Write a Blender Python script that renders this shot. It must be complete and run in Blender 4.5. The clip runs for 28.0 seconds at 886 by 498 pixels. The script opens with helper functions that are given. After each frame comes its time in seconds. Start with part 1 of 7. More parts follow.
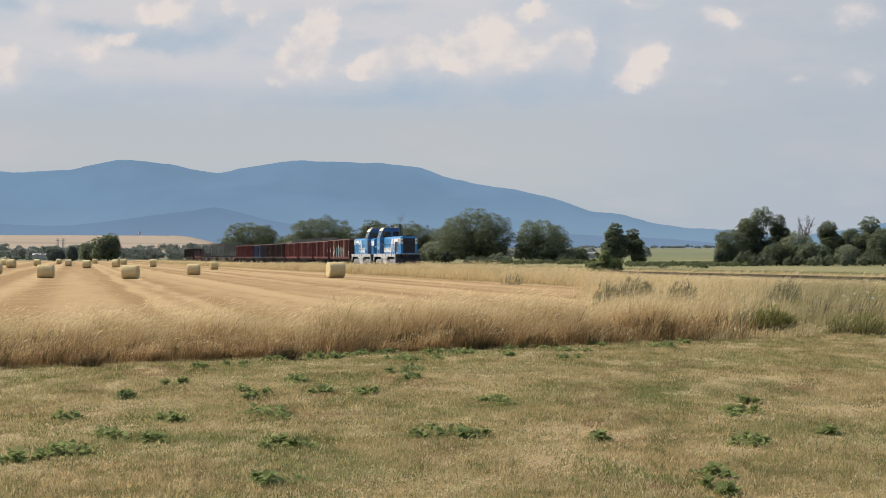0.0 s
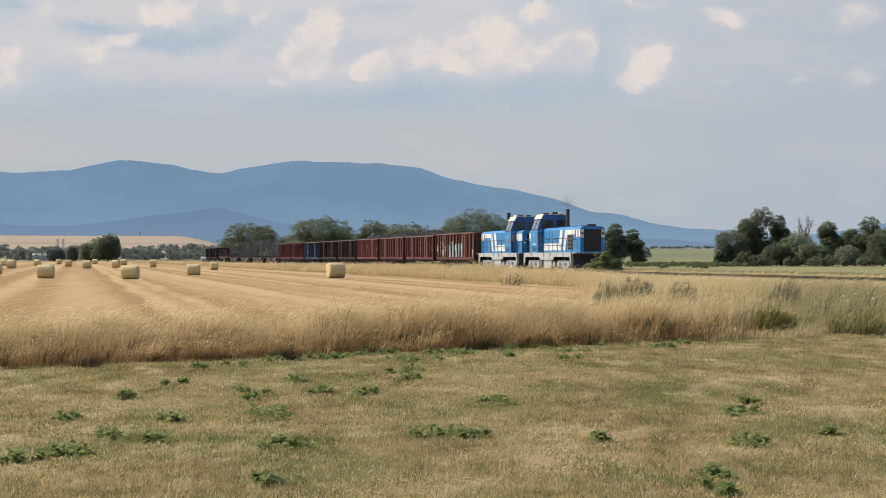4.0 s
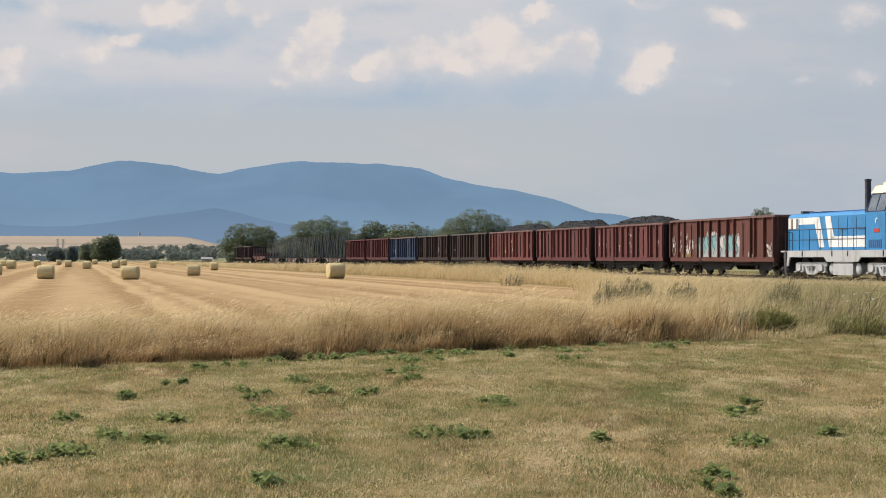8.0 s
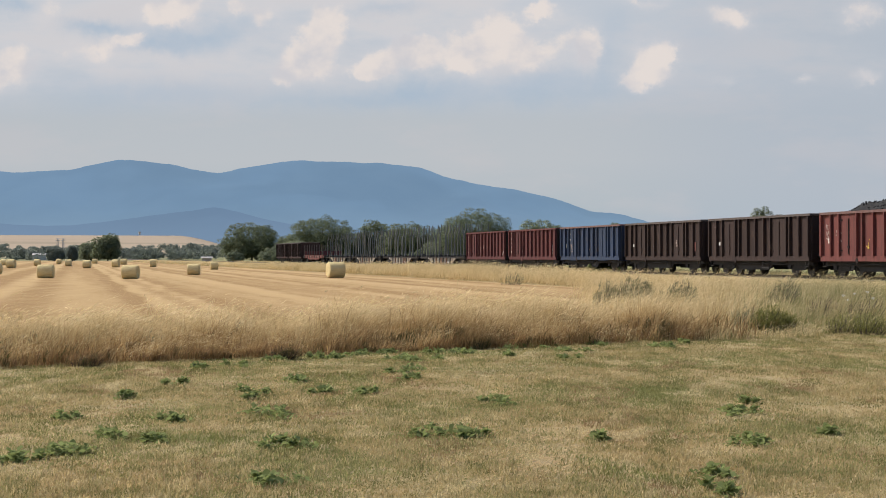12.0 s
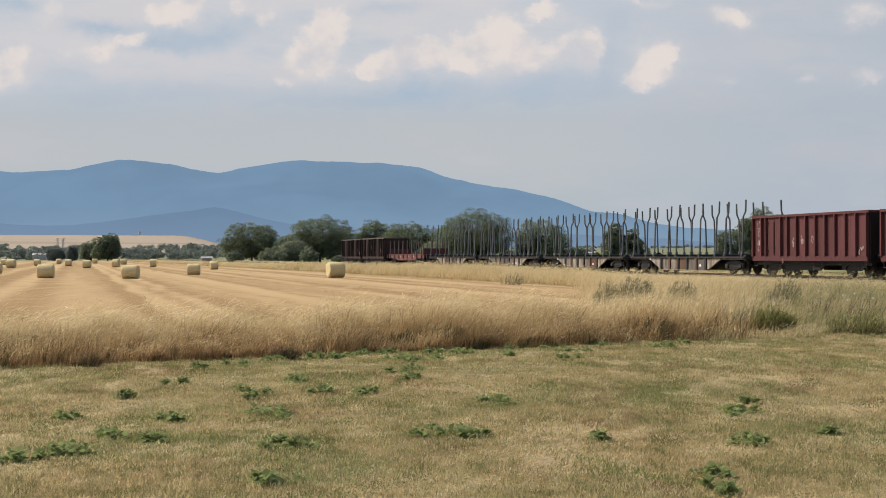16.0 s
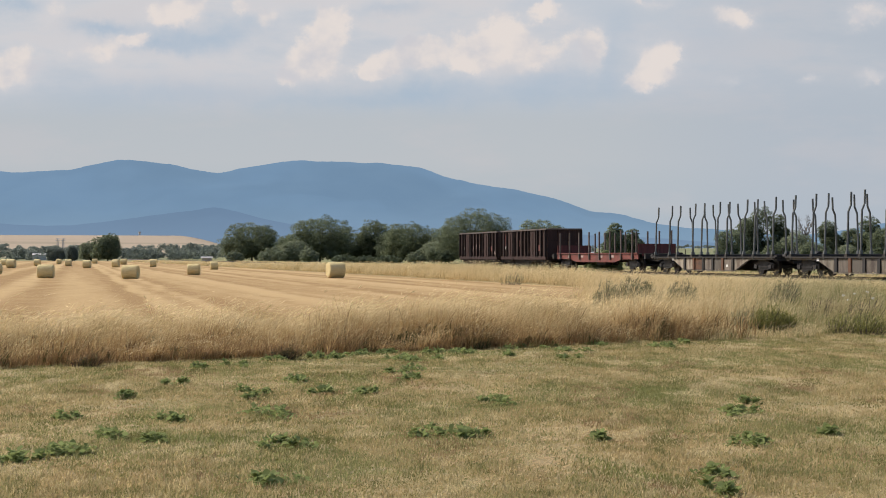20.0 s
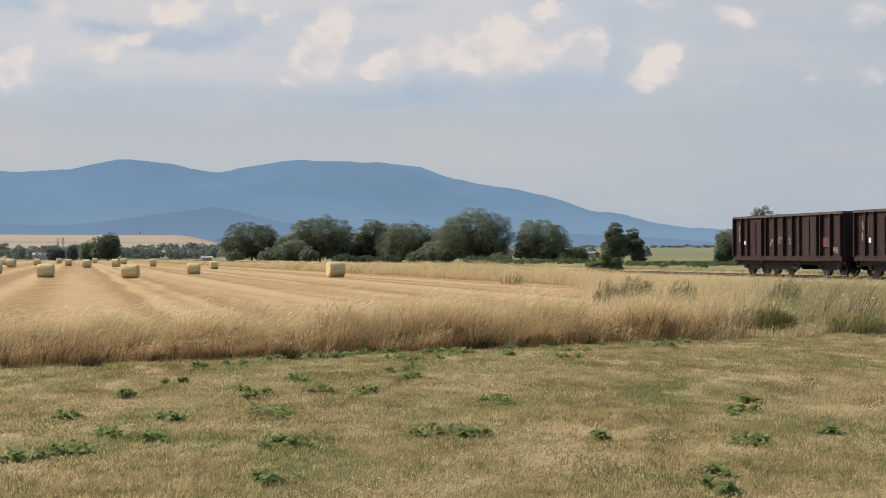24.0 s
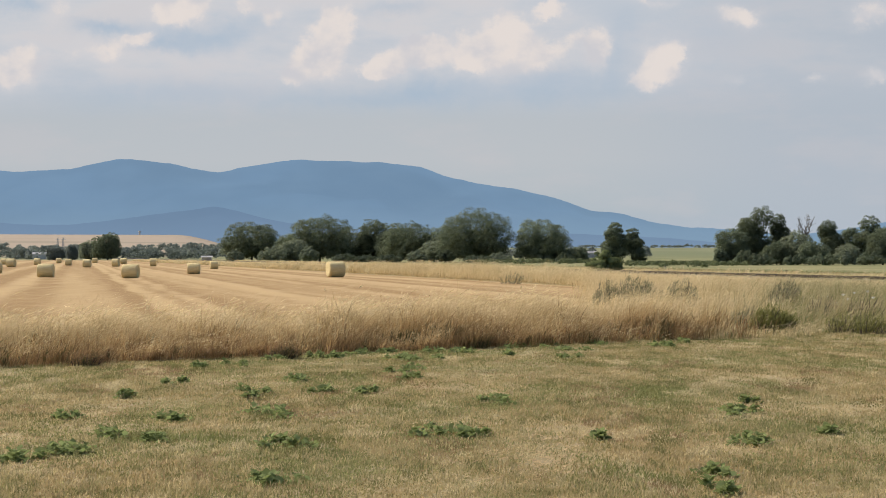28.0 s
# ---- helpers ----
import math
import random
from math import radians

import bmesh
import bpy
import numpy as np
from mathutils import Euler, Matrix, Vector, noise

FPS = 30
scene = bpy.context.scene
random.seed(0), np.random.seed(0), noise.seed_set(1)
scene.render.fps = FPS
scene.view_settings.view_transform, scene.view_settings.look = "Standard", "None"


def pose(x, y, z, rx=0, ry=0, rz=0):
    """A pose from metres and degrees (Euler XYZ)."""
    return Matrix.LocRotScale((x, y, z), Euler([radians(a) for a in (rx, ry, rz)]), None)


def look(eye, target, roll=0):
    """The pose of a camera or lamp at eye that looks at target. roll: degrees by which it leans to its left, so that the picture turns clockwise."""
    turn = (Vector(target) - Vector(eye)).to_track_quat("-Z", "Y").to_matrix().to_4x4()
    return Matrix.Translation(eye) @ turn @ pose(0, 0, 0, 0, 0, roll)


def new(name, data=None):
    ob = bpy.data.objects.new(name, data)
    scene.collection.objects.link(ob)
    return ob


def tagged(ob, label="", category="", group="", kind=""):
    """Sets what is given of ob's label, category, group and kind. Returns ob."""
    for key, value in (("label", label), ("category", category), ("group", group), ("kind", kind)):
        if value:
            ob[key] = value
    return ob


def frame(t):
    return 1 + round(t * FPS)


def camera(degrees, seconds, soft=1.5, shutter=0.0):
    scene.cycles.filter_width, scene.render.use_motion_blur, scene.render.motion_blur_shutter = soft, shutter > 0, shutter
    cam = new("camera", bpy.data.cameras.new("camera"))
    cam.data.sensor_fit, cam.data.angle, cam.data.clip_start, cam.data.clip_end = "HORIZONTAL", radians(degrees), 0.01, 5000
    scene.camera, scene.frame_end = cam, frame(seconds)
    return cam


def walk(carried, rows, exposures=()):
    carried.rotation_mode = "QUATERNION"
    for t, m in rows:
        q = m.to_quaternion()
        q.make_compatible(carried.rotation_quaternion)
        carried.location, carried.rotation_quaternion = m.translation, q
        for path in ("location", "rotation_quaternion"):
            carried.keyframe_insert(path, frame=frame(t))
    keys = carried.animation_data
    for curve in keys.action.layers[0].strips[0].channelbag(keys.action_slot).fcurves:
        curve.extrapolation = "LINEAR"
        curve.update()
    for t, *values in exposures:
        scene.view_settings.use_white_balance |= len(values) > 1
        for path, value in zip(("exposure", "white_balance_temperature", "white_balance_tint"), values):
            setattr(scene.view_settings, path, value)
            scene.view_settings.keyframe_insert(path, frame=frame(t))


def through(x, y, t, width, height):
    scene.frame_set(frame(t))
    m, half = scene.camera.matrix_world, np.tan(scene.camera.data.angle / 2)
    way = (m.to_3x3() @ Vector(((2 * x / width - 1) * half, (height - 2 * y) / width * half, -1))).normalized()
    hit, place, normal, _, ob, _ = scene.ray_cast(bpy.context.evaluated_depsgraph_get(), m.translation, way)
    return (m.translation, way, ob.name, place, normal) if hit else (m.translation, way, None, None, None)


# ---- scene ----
# ---------------------------------------------------------------- camera
EYE = Vector((0.0, 0.0, 1.65))
FOCAL = 2843.0          # focal length in the same unit as the 1568 wide picture
cam = camera(2 * math.degrees(math.atan(784.0 / FOCAL)), 28.0, soft=0.93)
# small nods of the hand-held camera: seconds, share of the picture's unit
NODS = [(0, 0), (2.0, 0), (2.5, 1.6), (3.0, 1.6), (3.5, 0.6), (5.5, 3.0), (6.0, 4.6), (6.5, 4.7), (7.0, 3.8), (7.5, 3.0),
        (8.0, 1.4), (8.5, 0.1), (9.0, 0), (12.5, 0), (14.5, -1.0), (15.0, 0), (16.0, -0.2), (17.0, -1.2), (18.0, -0.5),
        (19.0, -0.2), (21.0, 0), (21.5, -0.2), (23.5, -0.7), (25.0, -1.2), (28.0, -1.3)]
walk(cam, [(t, pose(EYE.x, EYE.y, EYE.z, 90 + math.degrees(math.atan((14.0 + d) / FOCAL)), 0, 0)) for t, d in NODS])

# ---------------------------------------------------------------- light
SUN_EL, SUN_AZ = 48.0, -66.0        # degrees; azimuth from +y towards +x
sun_way = Vector((math.sin(radians(SUN_AZ)) * math.cos(radians(SUN_EL)), math.cos(radians(SUN_AZ)) * math.cos(radians(SUN_EL)), math.sin(radians(SUN_EL))))
sun = new("sun", bpy.data.lights.new("sun", "SUN"))
sun.data.energy, sun.data.angle, sun.data.color = 4.3, radians(1.0), (1.0, 0.92, 0.80)
sun.matrix_world = look(sun_way * 100, (0, 0, 0))
world = bpy.data.worlds.new("world")
scene.world = world
world.use_nodes = True
wn = world.node_tree.nodes
sky = wn.new("ShaderNodeTexSky")
sky.sky_type, sky.sun_disc = "NISHITA", False
sky.sun_elevation, sky.sun_rotation, sky.dust_density, sky.ozone_density = radians(SUN_EL), radians(SUN_AZ), 2.5, 1.5
world.node_tree.links.new(sky.outputs[0], wn["Background"].inputs[0])
wn["Background"].inputs[1].default_value = 0.15
scene.view_settings.exposure = 0.0


# ---------------------------------------------------------------- node helpers
def s2l(r, g, b):
    return tuple(((c / 255 + 0.055) / 1.055) ** 2.4 if c > 10 else c / 3294.6 for c in (r, g, b))


class Nodes:
    """Short ways to wire a material."""

    def __init__(self, name):
        self.mat = bpy.data.materials.new(name)
        self.mat.use_nodes = True
        self.tree = self.mat.node_tree
        self.n = self.tree.nodes
        self.bsdf = self.n["Principled BSDF"]
        self.out = self.n["Material Output"]

    def put(self, sock, v):
        if isinstance(v, bpy.types.NodeSocket):
            self.tree.links.new(v, sock)
        elif v is not None:
            if sock.type == "RGBA":
                sock.default_value = (*v[:3], 1.0)
            else:
                sock.default_value = v
        return self

    def math(self, op, a, b=None, c=None, clamp=False):
        nd = self.n.new("ShaderNodeMath")
        nd.operation, nd.use_clamp = op, clamp
        for i, v in enumerate((a, b, c)):
            self.put(nd.inputs[i], v)
        return nd.outputs[0]

    def mix(self, f, a, b, mode="MIX"):
        nd = self.n.new("ShaderNodeMix")
        nd.data_type, nd.blend_type = "RGBA", mode
        self.put(nd.inputs[0], f)
        self.put(nd.inputs[6], a)
        self.put(nd.inputs[7], b)
        return nd.outputs[2]

    def coords(self, kind="Object"):
        return self.n.new("ShaderNodeTexCoord").outputs[kind]

    def scaled(self, vec, s, shift=(0, 0, 0)):
        nd = self.n.new("ShaderNodeMapping")
        nd.inputs[1].default_value = shift
        nd.inputs[3].default_value = s
        self.put(nd.inputs[0], vec)
        return nd.outputs[0]

    def noise(self, vec, scale, detail=3.0, rough=0.6, warp=0.0):
        nd = self.n.new("ShaderNodeTexNoise")
        self.put(nd.inputs["Vector"], vec)
        for k, v in (("Scale", scale), ("Detail", detail), ("Roughness", rough), ("Distortion", warp)):
            nd.inputs[k].default_value = v
        return nd.outputs[0]

    def remap(self, v, a, b, c=0.0, d=1.0, smooth=True):
        nd = self.n.new("ShaderNodeMapRange")
        nd.interpolation_type = "SMOOTHSTEP" if smooth else "LINEAR"
        self.put(nd.inputs[0], v)
        for i, x in enumerate((a, b, c, d)):
            self.put(nd.inputs[1 + i], x)
        return nd.outputs[0]

    def ramp(self, v, stops):
        nd = self.n.new("ShaderNodeValToRGB")
        el = nd.color_ramp.elements
        while len(el) < len(stops):
            el.new(0.5)
        for e, (p, c) in zip(el, stops):
            e.position, e.color = p, (*c, 1)
        self.put(nd.inputs[0], v)
        return nd.outputs[0]

    def axes(self, vec):
        nd = self.n.new("ShaderNodeSeparateXYZ")
        self.put(nd.inputs[0], vec)
        return nd.outputs[:]

    def random(self):
        return self.n.new("ShaderNodeObjectInfo").outputs["Random"]

    def island(self):
        return self.n.new("ShaderNodeNewGeometry").outputs["Random Per Island"]

    def done(self, color, rough=0.8, metal=0.0, bump=None, depth=0.02, spec=None):
        self.put(self.bsdf.inputs["Base Color"], color)
        self.put(self.bsdf.inputs["Roughness"], rough)
        self.put(self.bsdf.inputs["Metallic"], metal)
        if spec is not None:
            self.put(self.bsdf.inputs["Specular IOR Level"], spec)
        if bump is not None:
            b = self.n.new("ShaderNodeBump")
            b.inputs["Strength"].default_value = 0.6
            b.inputs["Distance"].default_value = depth
            self.put(b.inputs["Height"], bump)
            self.put(self.bsdf.inputs["Normal"], b.outputs[0])
        return self.mat


def paint(name, base, stain, scale=1.2, amount=0.5, rough=0.6, metal=0.0, streak=False, vary=0.0):
    """Painted or bare metal with stains, streaks and grime at two scales."""
    k = Nodes(name)
    co = k.coords()
    big = k.noise(k.scaled(co, (scale, scale, scale * (0.25 if streak else 1))), 1.0, 5, 0.65)
    fine = k.noise(co, scale * 14, 3, 0.6)
    f = k.math("ADD", k.math("MULTIPLY", big, 0.75), k.math("MULTIPLY", fine, 0.25))
    f = k.remap(f, 0.62 - amount * 0.3, 0.75 - amount * 0.1)
    col = k.mix(f, base, stain)
    if vary:
        r = k.math("MULTIPLY_ADD", k.random(), vary, 1 - vary / 2)
        col = k.mix(1.0, col, r, "MULTIPLY")
    return k.done(col, k.math("MULTIPLY_ADD", fine, 0.2, rough - 0.1), metal, fine, 0.004)


def leafy(name, dark, light, through=0.35, dry=None):
    """Leaves or blades: each one its own shade, some light passing through."""
    k = Nodes(name)
    r = k.island()
    col = k.mix(r, dark, light)
    patch = k.noise(k.coords(), 0.35, 3)
    if dry is not None:
        col = k.mix(k.remap(patch, 0.45, 0.65), col, dry)
        tuft = k.noise(k.coords(), 0.8, 2)
        col = k.mix(k.remap(tuft, 0.56, 0.40, 0, 0.45), col, tuple(c * 0.7 for c in dark))
    k.done(col, 0.85, spec=0.12)
    tr = k.n.new("ShaderNodeBsdfTranslucent")
    k.put(tr.inputs[0], col)
    m = k.n.new("ShaderNodeMixShader")
    m.inputs[0].default_value = through
    k.put(m.inputs[1], k.bsdf.outputs[0]).put(m.inputs[2], tr.outputs[0]).put(k.out.inputs[0], m.outputs[0])
    return k.mat


# ---------------------------------------------------------------- mesh helpers
class Shape:
    """Collects boxes, rods and prisms for one mesh."""

    def __init__(self):
        self.v, self.f = [], []

    def add(self, verts, faces):
        o = len(self.v)
        self.v += [tuple(p) for p in verts]
        self.f += [tuple(i + o for i in q) for q in faces]
        return self

    def box(self, x0, x1, y0, y1, z0, z1, bevel=0.0):
        if bevel:
            return self.prism([(x0 + bevel, z0), (x1 - bevel, z0), (x1, z0 + bevel), (x1, z1 - bevel), (x1 - bevel, z1), (x0 + bevel, z1), (x0, z1 - bevel), (x0, z0 + bevel)], y0, y1)
        vs = [(x, y, z) for x in (x0, x1) for y in (y0, y1) for z in (z0, z1)]
        return self.add(vs, [(0, 1, 3, 2), (4, 6, 7, 5), (0, 4, 5, 1), (2, 3, 7, 6), (0, 2, 6, 4), (1, 5, 7, 3)])

    def prism(self, poly, y0, y1):
        """A polygon in x and z, drawn out along y."""
        n = len(poly)
        vs = [(x, y0, z) for x, z in poly] + [(x, y1, z) for x, z in poly]
        fs = [(i, (i + 1) % n, n + (i + 1) % n, n + i) for i in range(n)]
        return self.add(vs, fs + [tuple(range(n))[::-1], tuple(range(n, 2 * n))])

    def along(self, poly, x0, x1):
        """A polygon in y and z, drawn out along x."""
        n = len(poly)
        vs = [(x0, y, z) for y, z in poly] + [(x1, y, z) for y, z in poly]
        fs = [(i, (i + 1) % n, n + (i + 1) % n, n + i) for i in range(n)]
        return self.add(vs, fs + [tuple(range(n))[::-1], tuple(range(n, 2 * n))])

    def rod(self, a, b, r, n=8, r2=None):
        a, b = Vector(a), Vector(b)
        q = (b - a).to_track_quat("Z", "Y")
        r2 = r if r2 is None else r2
        vs = []
        for p, rr in ((a, r), (b, r2)):
            for i in range(n):
                w = 2 * math.pi * i / n
                vs.append(p + q @ Vector((rr * math.cos(w), rr * math.sin(w), 0)))
        fs = [(i, (i + 1) % n, n + (i + 1) % n, n + i) for i in range(n)]
        return self.add(vs, fs + [tuple(range(n))[::-1], tuple(range(n, 2 * n))])

    def pipe(self, pts, r, n=6):
        for a, b in zip(pts, pts[1:]):
            self.rod(a, b, r, n)
        return self

    def mesh(self, name, material, smooth=False):
        me = bpy.data.meshes.new(name)
        me.from_pydata(self.v, [], self.f)
        bm = bmesh.new()
        bm.from_mesh(me)
        bmesh.ops.recalc_face_normals(bm, faces=bm.faces)
        bm.to_mesh(me)
        bm.free()
        me.materials.append(material)
        if smooth:
            me.shade_smooth()
        return me


def part(name, shape, material, parent, label="", smooth=False, at=None):
    me = shape.mesh(name, material, smooth) if isinstance(shape, Shape) else shape
    ob = new(name, me)
    ob.parent = parent
    if at is not None:
        ob.matrix_basis = at
    return tagged(ob, label)


def empty(name, label, category, group="", kind=""):
    ob = new(name)
    ob.empty_display_size = 0.3
    return tagged(ob, label, category, group, kind)


def sheet_mesh(name, verts, faces, material, smooth=False):
    """A mesh from number arrays: n x 3 places, m x k corners."""
    me = bpy.data.meshes.new(name)
    verts, faces = np.asarray(verts, np.float32), np.asarray(faces, np.int32)
    m, k = faces.shape
    me.vertices.add(len(verts))
    me.vertices.foreach_set("co", verts.ravel())
    me.loops.add(m * k)
    me.loops.foreach_set("vertex_index", faces.ravel())
    me.polygons.add(m)
    me.polygons.foreach_set("loop_start", np.arange(m, dtype=np.int32) * k)
    me.update(calc_edges=True)
    me.materials.append(material)
    if smooth:
        me.shade_smooth()
    return me


# ---------------------------------------------------------------- the plan
BEAR = math.atan(702.0 / FOCAL)                                # the track leads away, leftwards of straight ahead
AWAY = Vector((-math.sin(BEAR), math.cos(BEAR), 0))
OVER = Vector((math.cos(BEAR), math.sin(BEAR), 0))             # square to the track, from the eye to it
TRACK = 38.95                                                  # from the eye to the middle of the track
RAIL = 0.655                                                   # height of the rail heads over the field
SPEED = 15.38
HEADING = -90 + math.degrees(BEAR)                             # things on the track face the way they go


def on_track(along, over=0.0, z=0.0):
    return AWAY * along + OVER * (TRACK + over) + Vector((0, 0, z))


def spot(px, depth):
    """X at a depth for a bearing given as a place across the picture's width."""
    return (px - 784.0) * depth / FOCAL


def smooth01(a, b, x):
    t = np.clip((x - a) / (b - a), 0, 1)
    return t * t * (3 - 2 * t)


def lie(x, y):
    """Height of the land."""
    x, y = np.asarray(x, float), np.asarray(y, float)
    r = np.hypot(x, y)
    az = np.arctan2(x, np.maximum(y, 1e-6))
    left = smooth01(-0.115, -0.165, az) * (y > 0)
    z = left * smooth01(900, 2300, r) * 31.0
    z = z + (1 - left) * smooth01(500, 1500, r) * 9.3 * (y > 0)
    return z


# ---------------------------------------------------------------- materials
def ground_material():
    """Rough grassland: dry and green patches, paler far fields on the rises."""
    k = Nodes("wild_grassland")
    co = k.coords()
    x, y, z = k.axes(co)
    n1, n2, n3 = k.noise(co, 0.03, 4), k.noise(co, 0.5, 5), k.noise(co, 7.0, 3)
    col = k.mix(k.remap(n2, 0.45, 0.75), (0.36, 0.275, 0.14), (0.24, 0.20, 0.085))
    col = k.mix(k.math("MULTIPLY", n3, 0.4), col, (0.12, 0.10, 0.05))
    over = k.math("ADD", k.math("MULTIPLY", x, OVER.x), k.math("MULTIPLY", y, OVER.y))
    meadow = k.mix(k.remap(n1, 0.35, 0.65), (0.25, 0.225, 0.11), (0.165, 0.172, 0.075))
    col = k.mix(k.remap(over, TRACK + 9, TRACK + 16), col, meadow)
    far = k.math("SQRT", k.math("ADD", k.math("MULTIPLY", x, x), k.math("MULTIPLY", y, y)))
    farcol = k.mix(k.remap(k.noise(k.scaled(co, (1, 0.35, 1)), 0.004, 3), 0.42, 0.55), (0.195, 0.195, 0.108), (0.155, 0.168, 0.090))
    col = k.mix(k.remap(far, 500, 900), col, farcol)
    strip = k.noise(k.scaled(co, (0.25, 1.0, 1)), 0.006, 2)
    pale = k.mix(k.remap(strip, 0.5, 0.6), (0.335, 0.270, 0.200), (0.275, 0.225, 0.165))
    side = k.remap(k.math("DIVIDE", x, k.math("MAXIMUM", y, 1.0)), -0.130, -0.145)
    col = k.mix(k.math("MULTIPLY", k.remap(far, 1000, 1150), side), col, pale)
    return k.done(col, 0.95, 0, n3, 0.05, spec=0.1)


def lawn_material():
    k = Nodes("mown_grass_soil")
    co = k.coords()
    n1, n2, n3 = k.noise(co, 0.28, 4), k.noise(co, 2.2, 5, 0.7), k.noise(co, 30, 3)
    col = k.mix(k.remap(n1, 0.4, 0.62), (0.40, 0.30, 0.15), (0.25, 0.22, 0.09))
    col = k.mix(k.remap(n2, 0.4, 0.7), col, (0.42, 0.33, 0.20))
    col = k.mix(k.math("MULTIPLY", n3, 0.5), col, (0.14, 0.12, 0.06))
    return k.done(col, 0.95, 0, k.math("ADD", n2, n3), 0.03, spec=0.1)


LANES = radians(12.8)          # the combine's way, beside the track's
# pale swaths and dark wheel ruts across the field: place, half width, strength
SWATHS = [(2.8, 0.45, 0.45), (2.05, 0.35, -0.45), (4.2, 0.40, 0.40), (4.9, 0.35, -0.30), (-1.8, 0.8, -0.40), (-3.4, 0.7, 0.35), (-5.2, 0.8, -0.40), (-7.2, 0.8, 0.30), (-9.6, 1.0, -0.35),
          (8.6, 0.5, 0.30), (9.5, 0.4, -0.35), (13.0, 0.6, 0.35), (14.2, 0.5, -0.35), (18.2, 0.6, 0.35), (19.2, 0.5, -0.35), (22.6, 0.7, 0.40), (25.0, 0.5, -0.30), (26.8, 0.9, 0.40), (-14.0, 1.2, 0.30), (-18.0, 1.2, -0.30)]


def stubble_material():
    """Cut wheat: rows and wheel lanes along the track's bearing."""
    k = Nodes("wheat_stubble")
    co = k.coords()
    x, y, z = k.axes(co)
    n1, n2, n3 = k.noise(co, 0.12, 4), k.noise(co, 1.3, 4), k.noise(co, 9, 3)
    over = k.math("ADD", k.math("MULTIPLY", x, OVER.x), k.math("MULTIPLY", y, OVER.y))
    over = k.math("ADD", over, k.math("MULTIPLY", n1, 2.6))
    wave = k.math("SINE", k.math("MULTIPLY", over, 2 * math.pi / 9.0))
    lane = k.math("SUBTRACT", k.remap(wave, 0.55, 0.95), k.remap(wave, -0.70, -0.97))      # pale swath, dark wheel track
    lane2 = k.math("SINE", k.math("MULTIPLY", over, 2 * math.pi / 2.9))
    f = k.math("ADD", k.math("MULTIPLY", lane, 0.50), k.math("MULTIPLY", k.math("MULTIPLY", k.remap(lane2, 0.2, 0.9, -0.3, 1.0), k.remap(k.noise(co, 0.06, 2), 0.35, 0.6, 0.2, 1.0)), 0.40))
    f = k.math("ADD", k.math("MULTIPLY", f, 0.55), n2)
    true = k.math("ADD", k.math("MULTIPLY", x, math.cos(LANES)), k.math("MULTIPLY", y, math.sin(LANES)))
    true = k.math("MULTIPLY_ADD", k.math("SUBTRACT", k.noise(co, 0.05, 3), 0.5), 1.6, true)
    broken = k.remap(k.noise(k.scaled(co, (1, 0.4, 1)), 0.35, 3), 0.30, 0.60, 0.35, 1.0)
    for at, half, amount in SWATHS:
        u = k.math("DIVIDE", k.math("SUBTRACT", true, at), half)
        bell = k.math("POWER", 2.718, k.math("MULTIPLY", k.math("MULTIPLY", u, u), -1.0))
        f = k.math("ADD", f, k.math("MULTIPLY", k.math("MULTIPLY", bell, broken), amount * 1.7))
    col = k.mix(k.remap(f, 0.10, 1.0), (0.29, 0.186, 0.086), (0.475, 0.338, 0.174))
    streak = k.noise(k.scaled(co, (0.7, 0.08, 1)), 1.2, 4)
    col = k.mix(k.remap(streak, 0.5, 0.75, 0, 0.6), col, (0.49, 0.358, 0.19))
    col = k.mix(k.math("MULTIPLY", n3, 0.35), col, (0.30, 0.19, 0.08))
    return k.done(col, 0.95, 0, k.math("ADD", n3, n2), 0.05, spec=0.1)


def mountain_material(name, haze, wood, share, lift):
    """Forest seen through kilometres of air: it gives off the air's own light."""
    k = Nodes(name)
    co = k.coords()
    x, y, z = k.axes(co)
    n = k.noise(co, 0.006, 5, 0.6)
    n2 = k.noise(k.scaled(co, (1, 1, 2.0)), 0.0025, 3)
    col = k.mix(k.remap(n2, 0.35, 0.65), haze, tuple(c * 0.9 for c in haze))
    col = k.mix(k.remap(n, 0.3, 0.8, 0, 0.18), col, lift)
    # Haze put into the emitted colour, thicker towards the foot.
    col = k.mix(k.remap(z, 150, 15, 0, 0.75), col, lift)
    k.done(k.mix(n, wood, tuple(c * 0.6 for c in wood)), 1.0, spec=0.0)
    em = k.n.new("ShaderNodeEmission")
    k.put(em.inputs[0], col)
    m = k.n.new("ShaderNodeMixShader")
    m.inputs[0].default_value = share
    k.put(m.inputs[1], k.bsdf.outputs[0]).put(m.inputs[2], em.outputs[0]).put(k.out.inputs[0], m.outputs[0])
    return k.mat


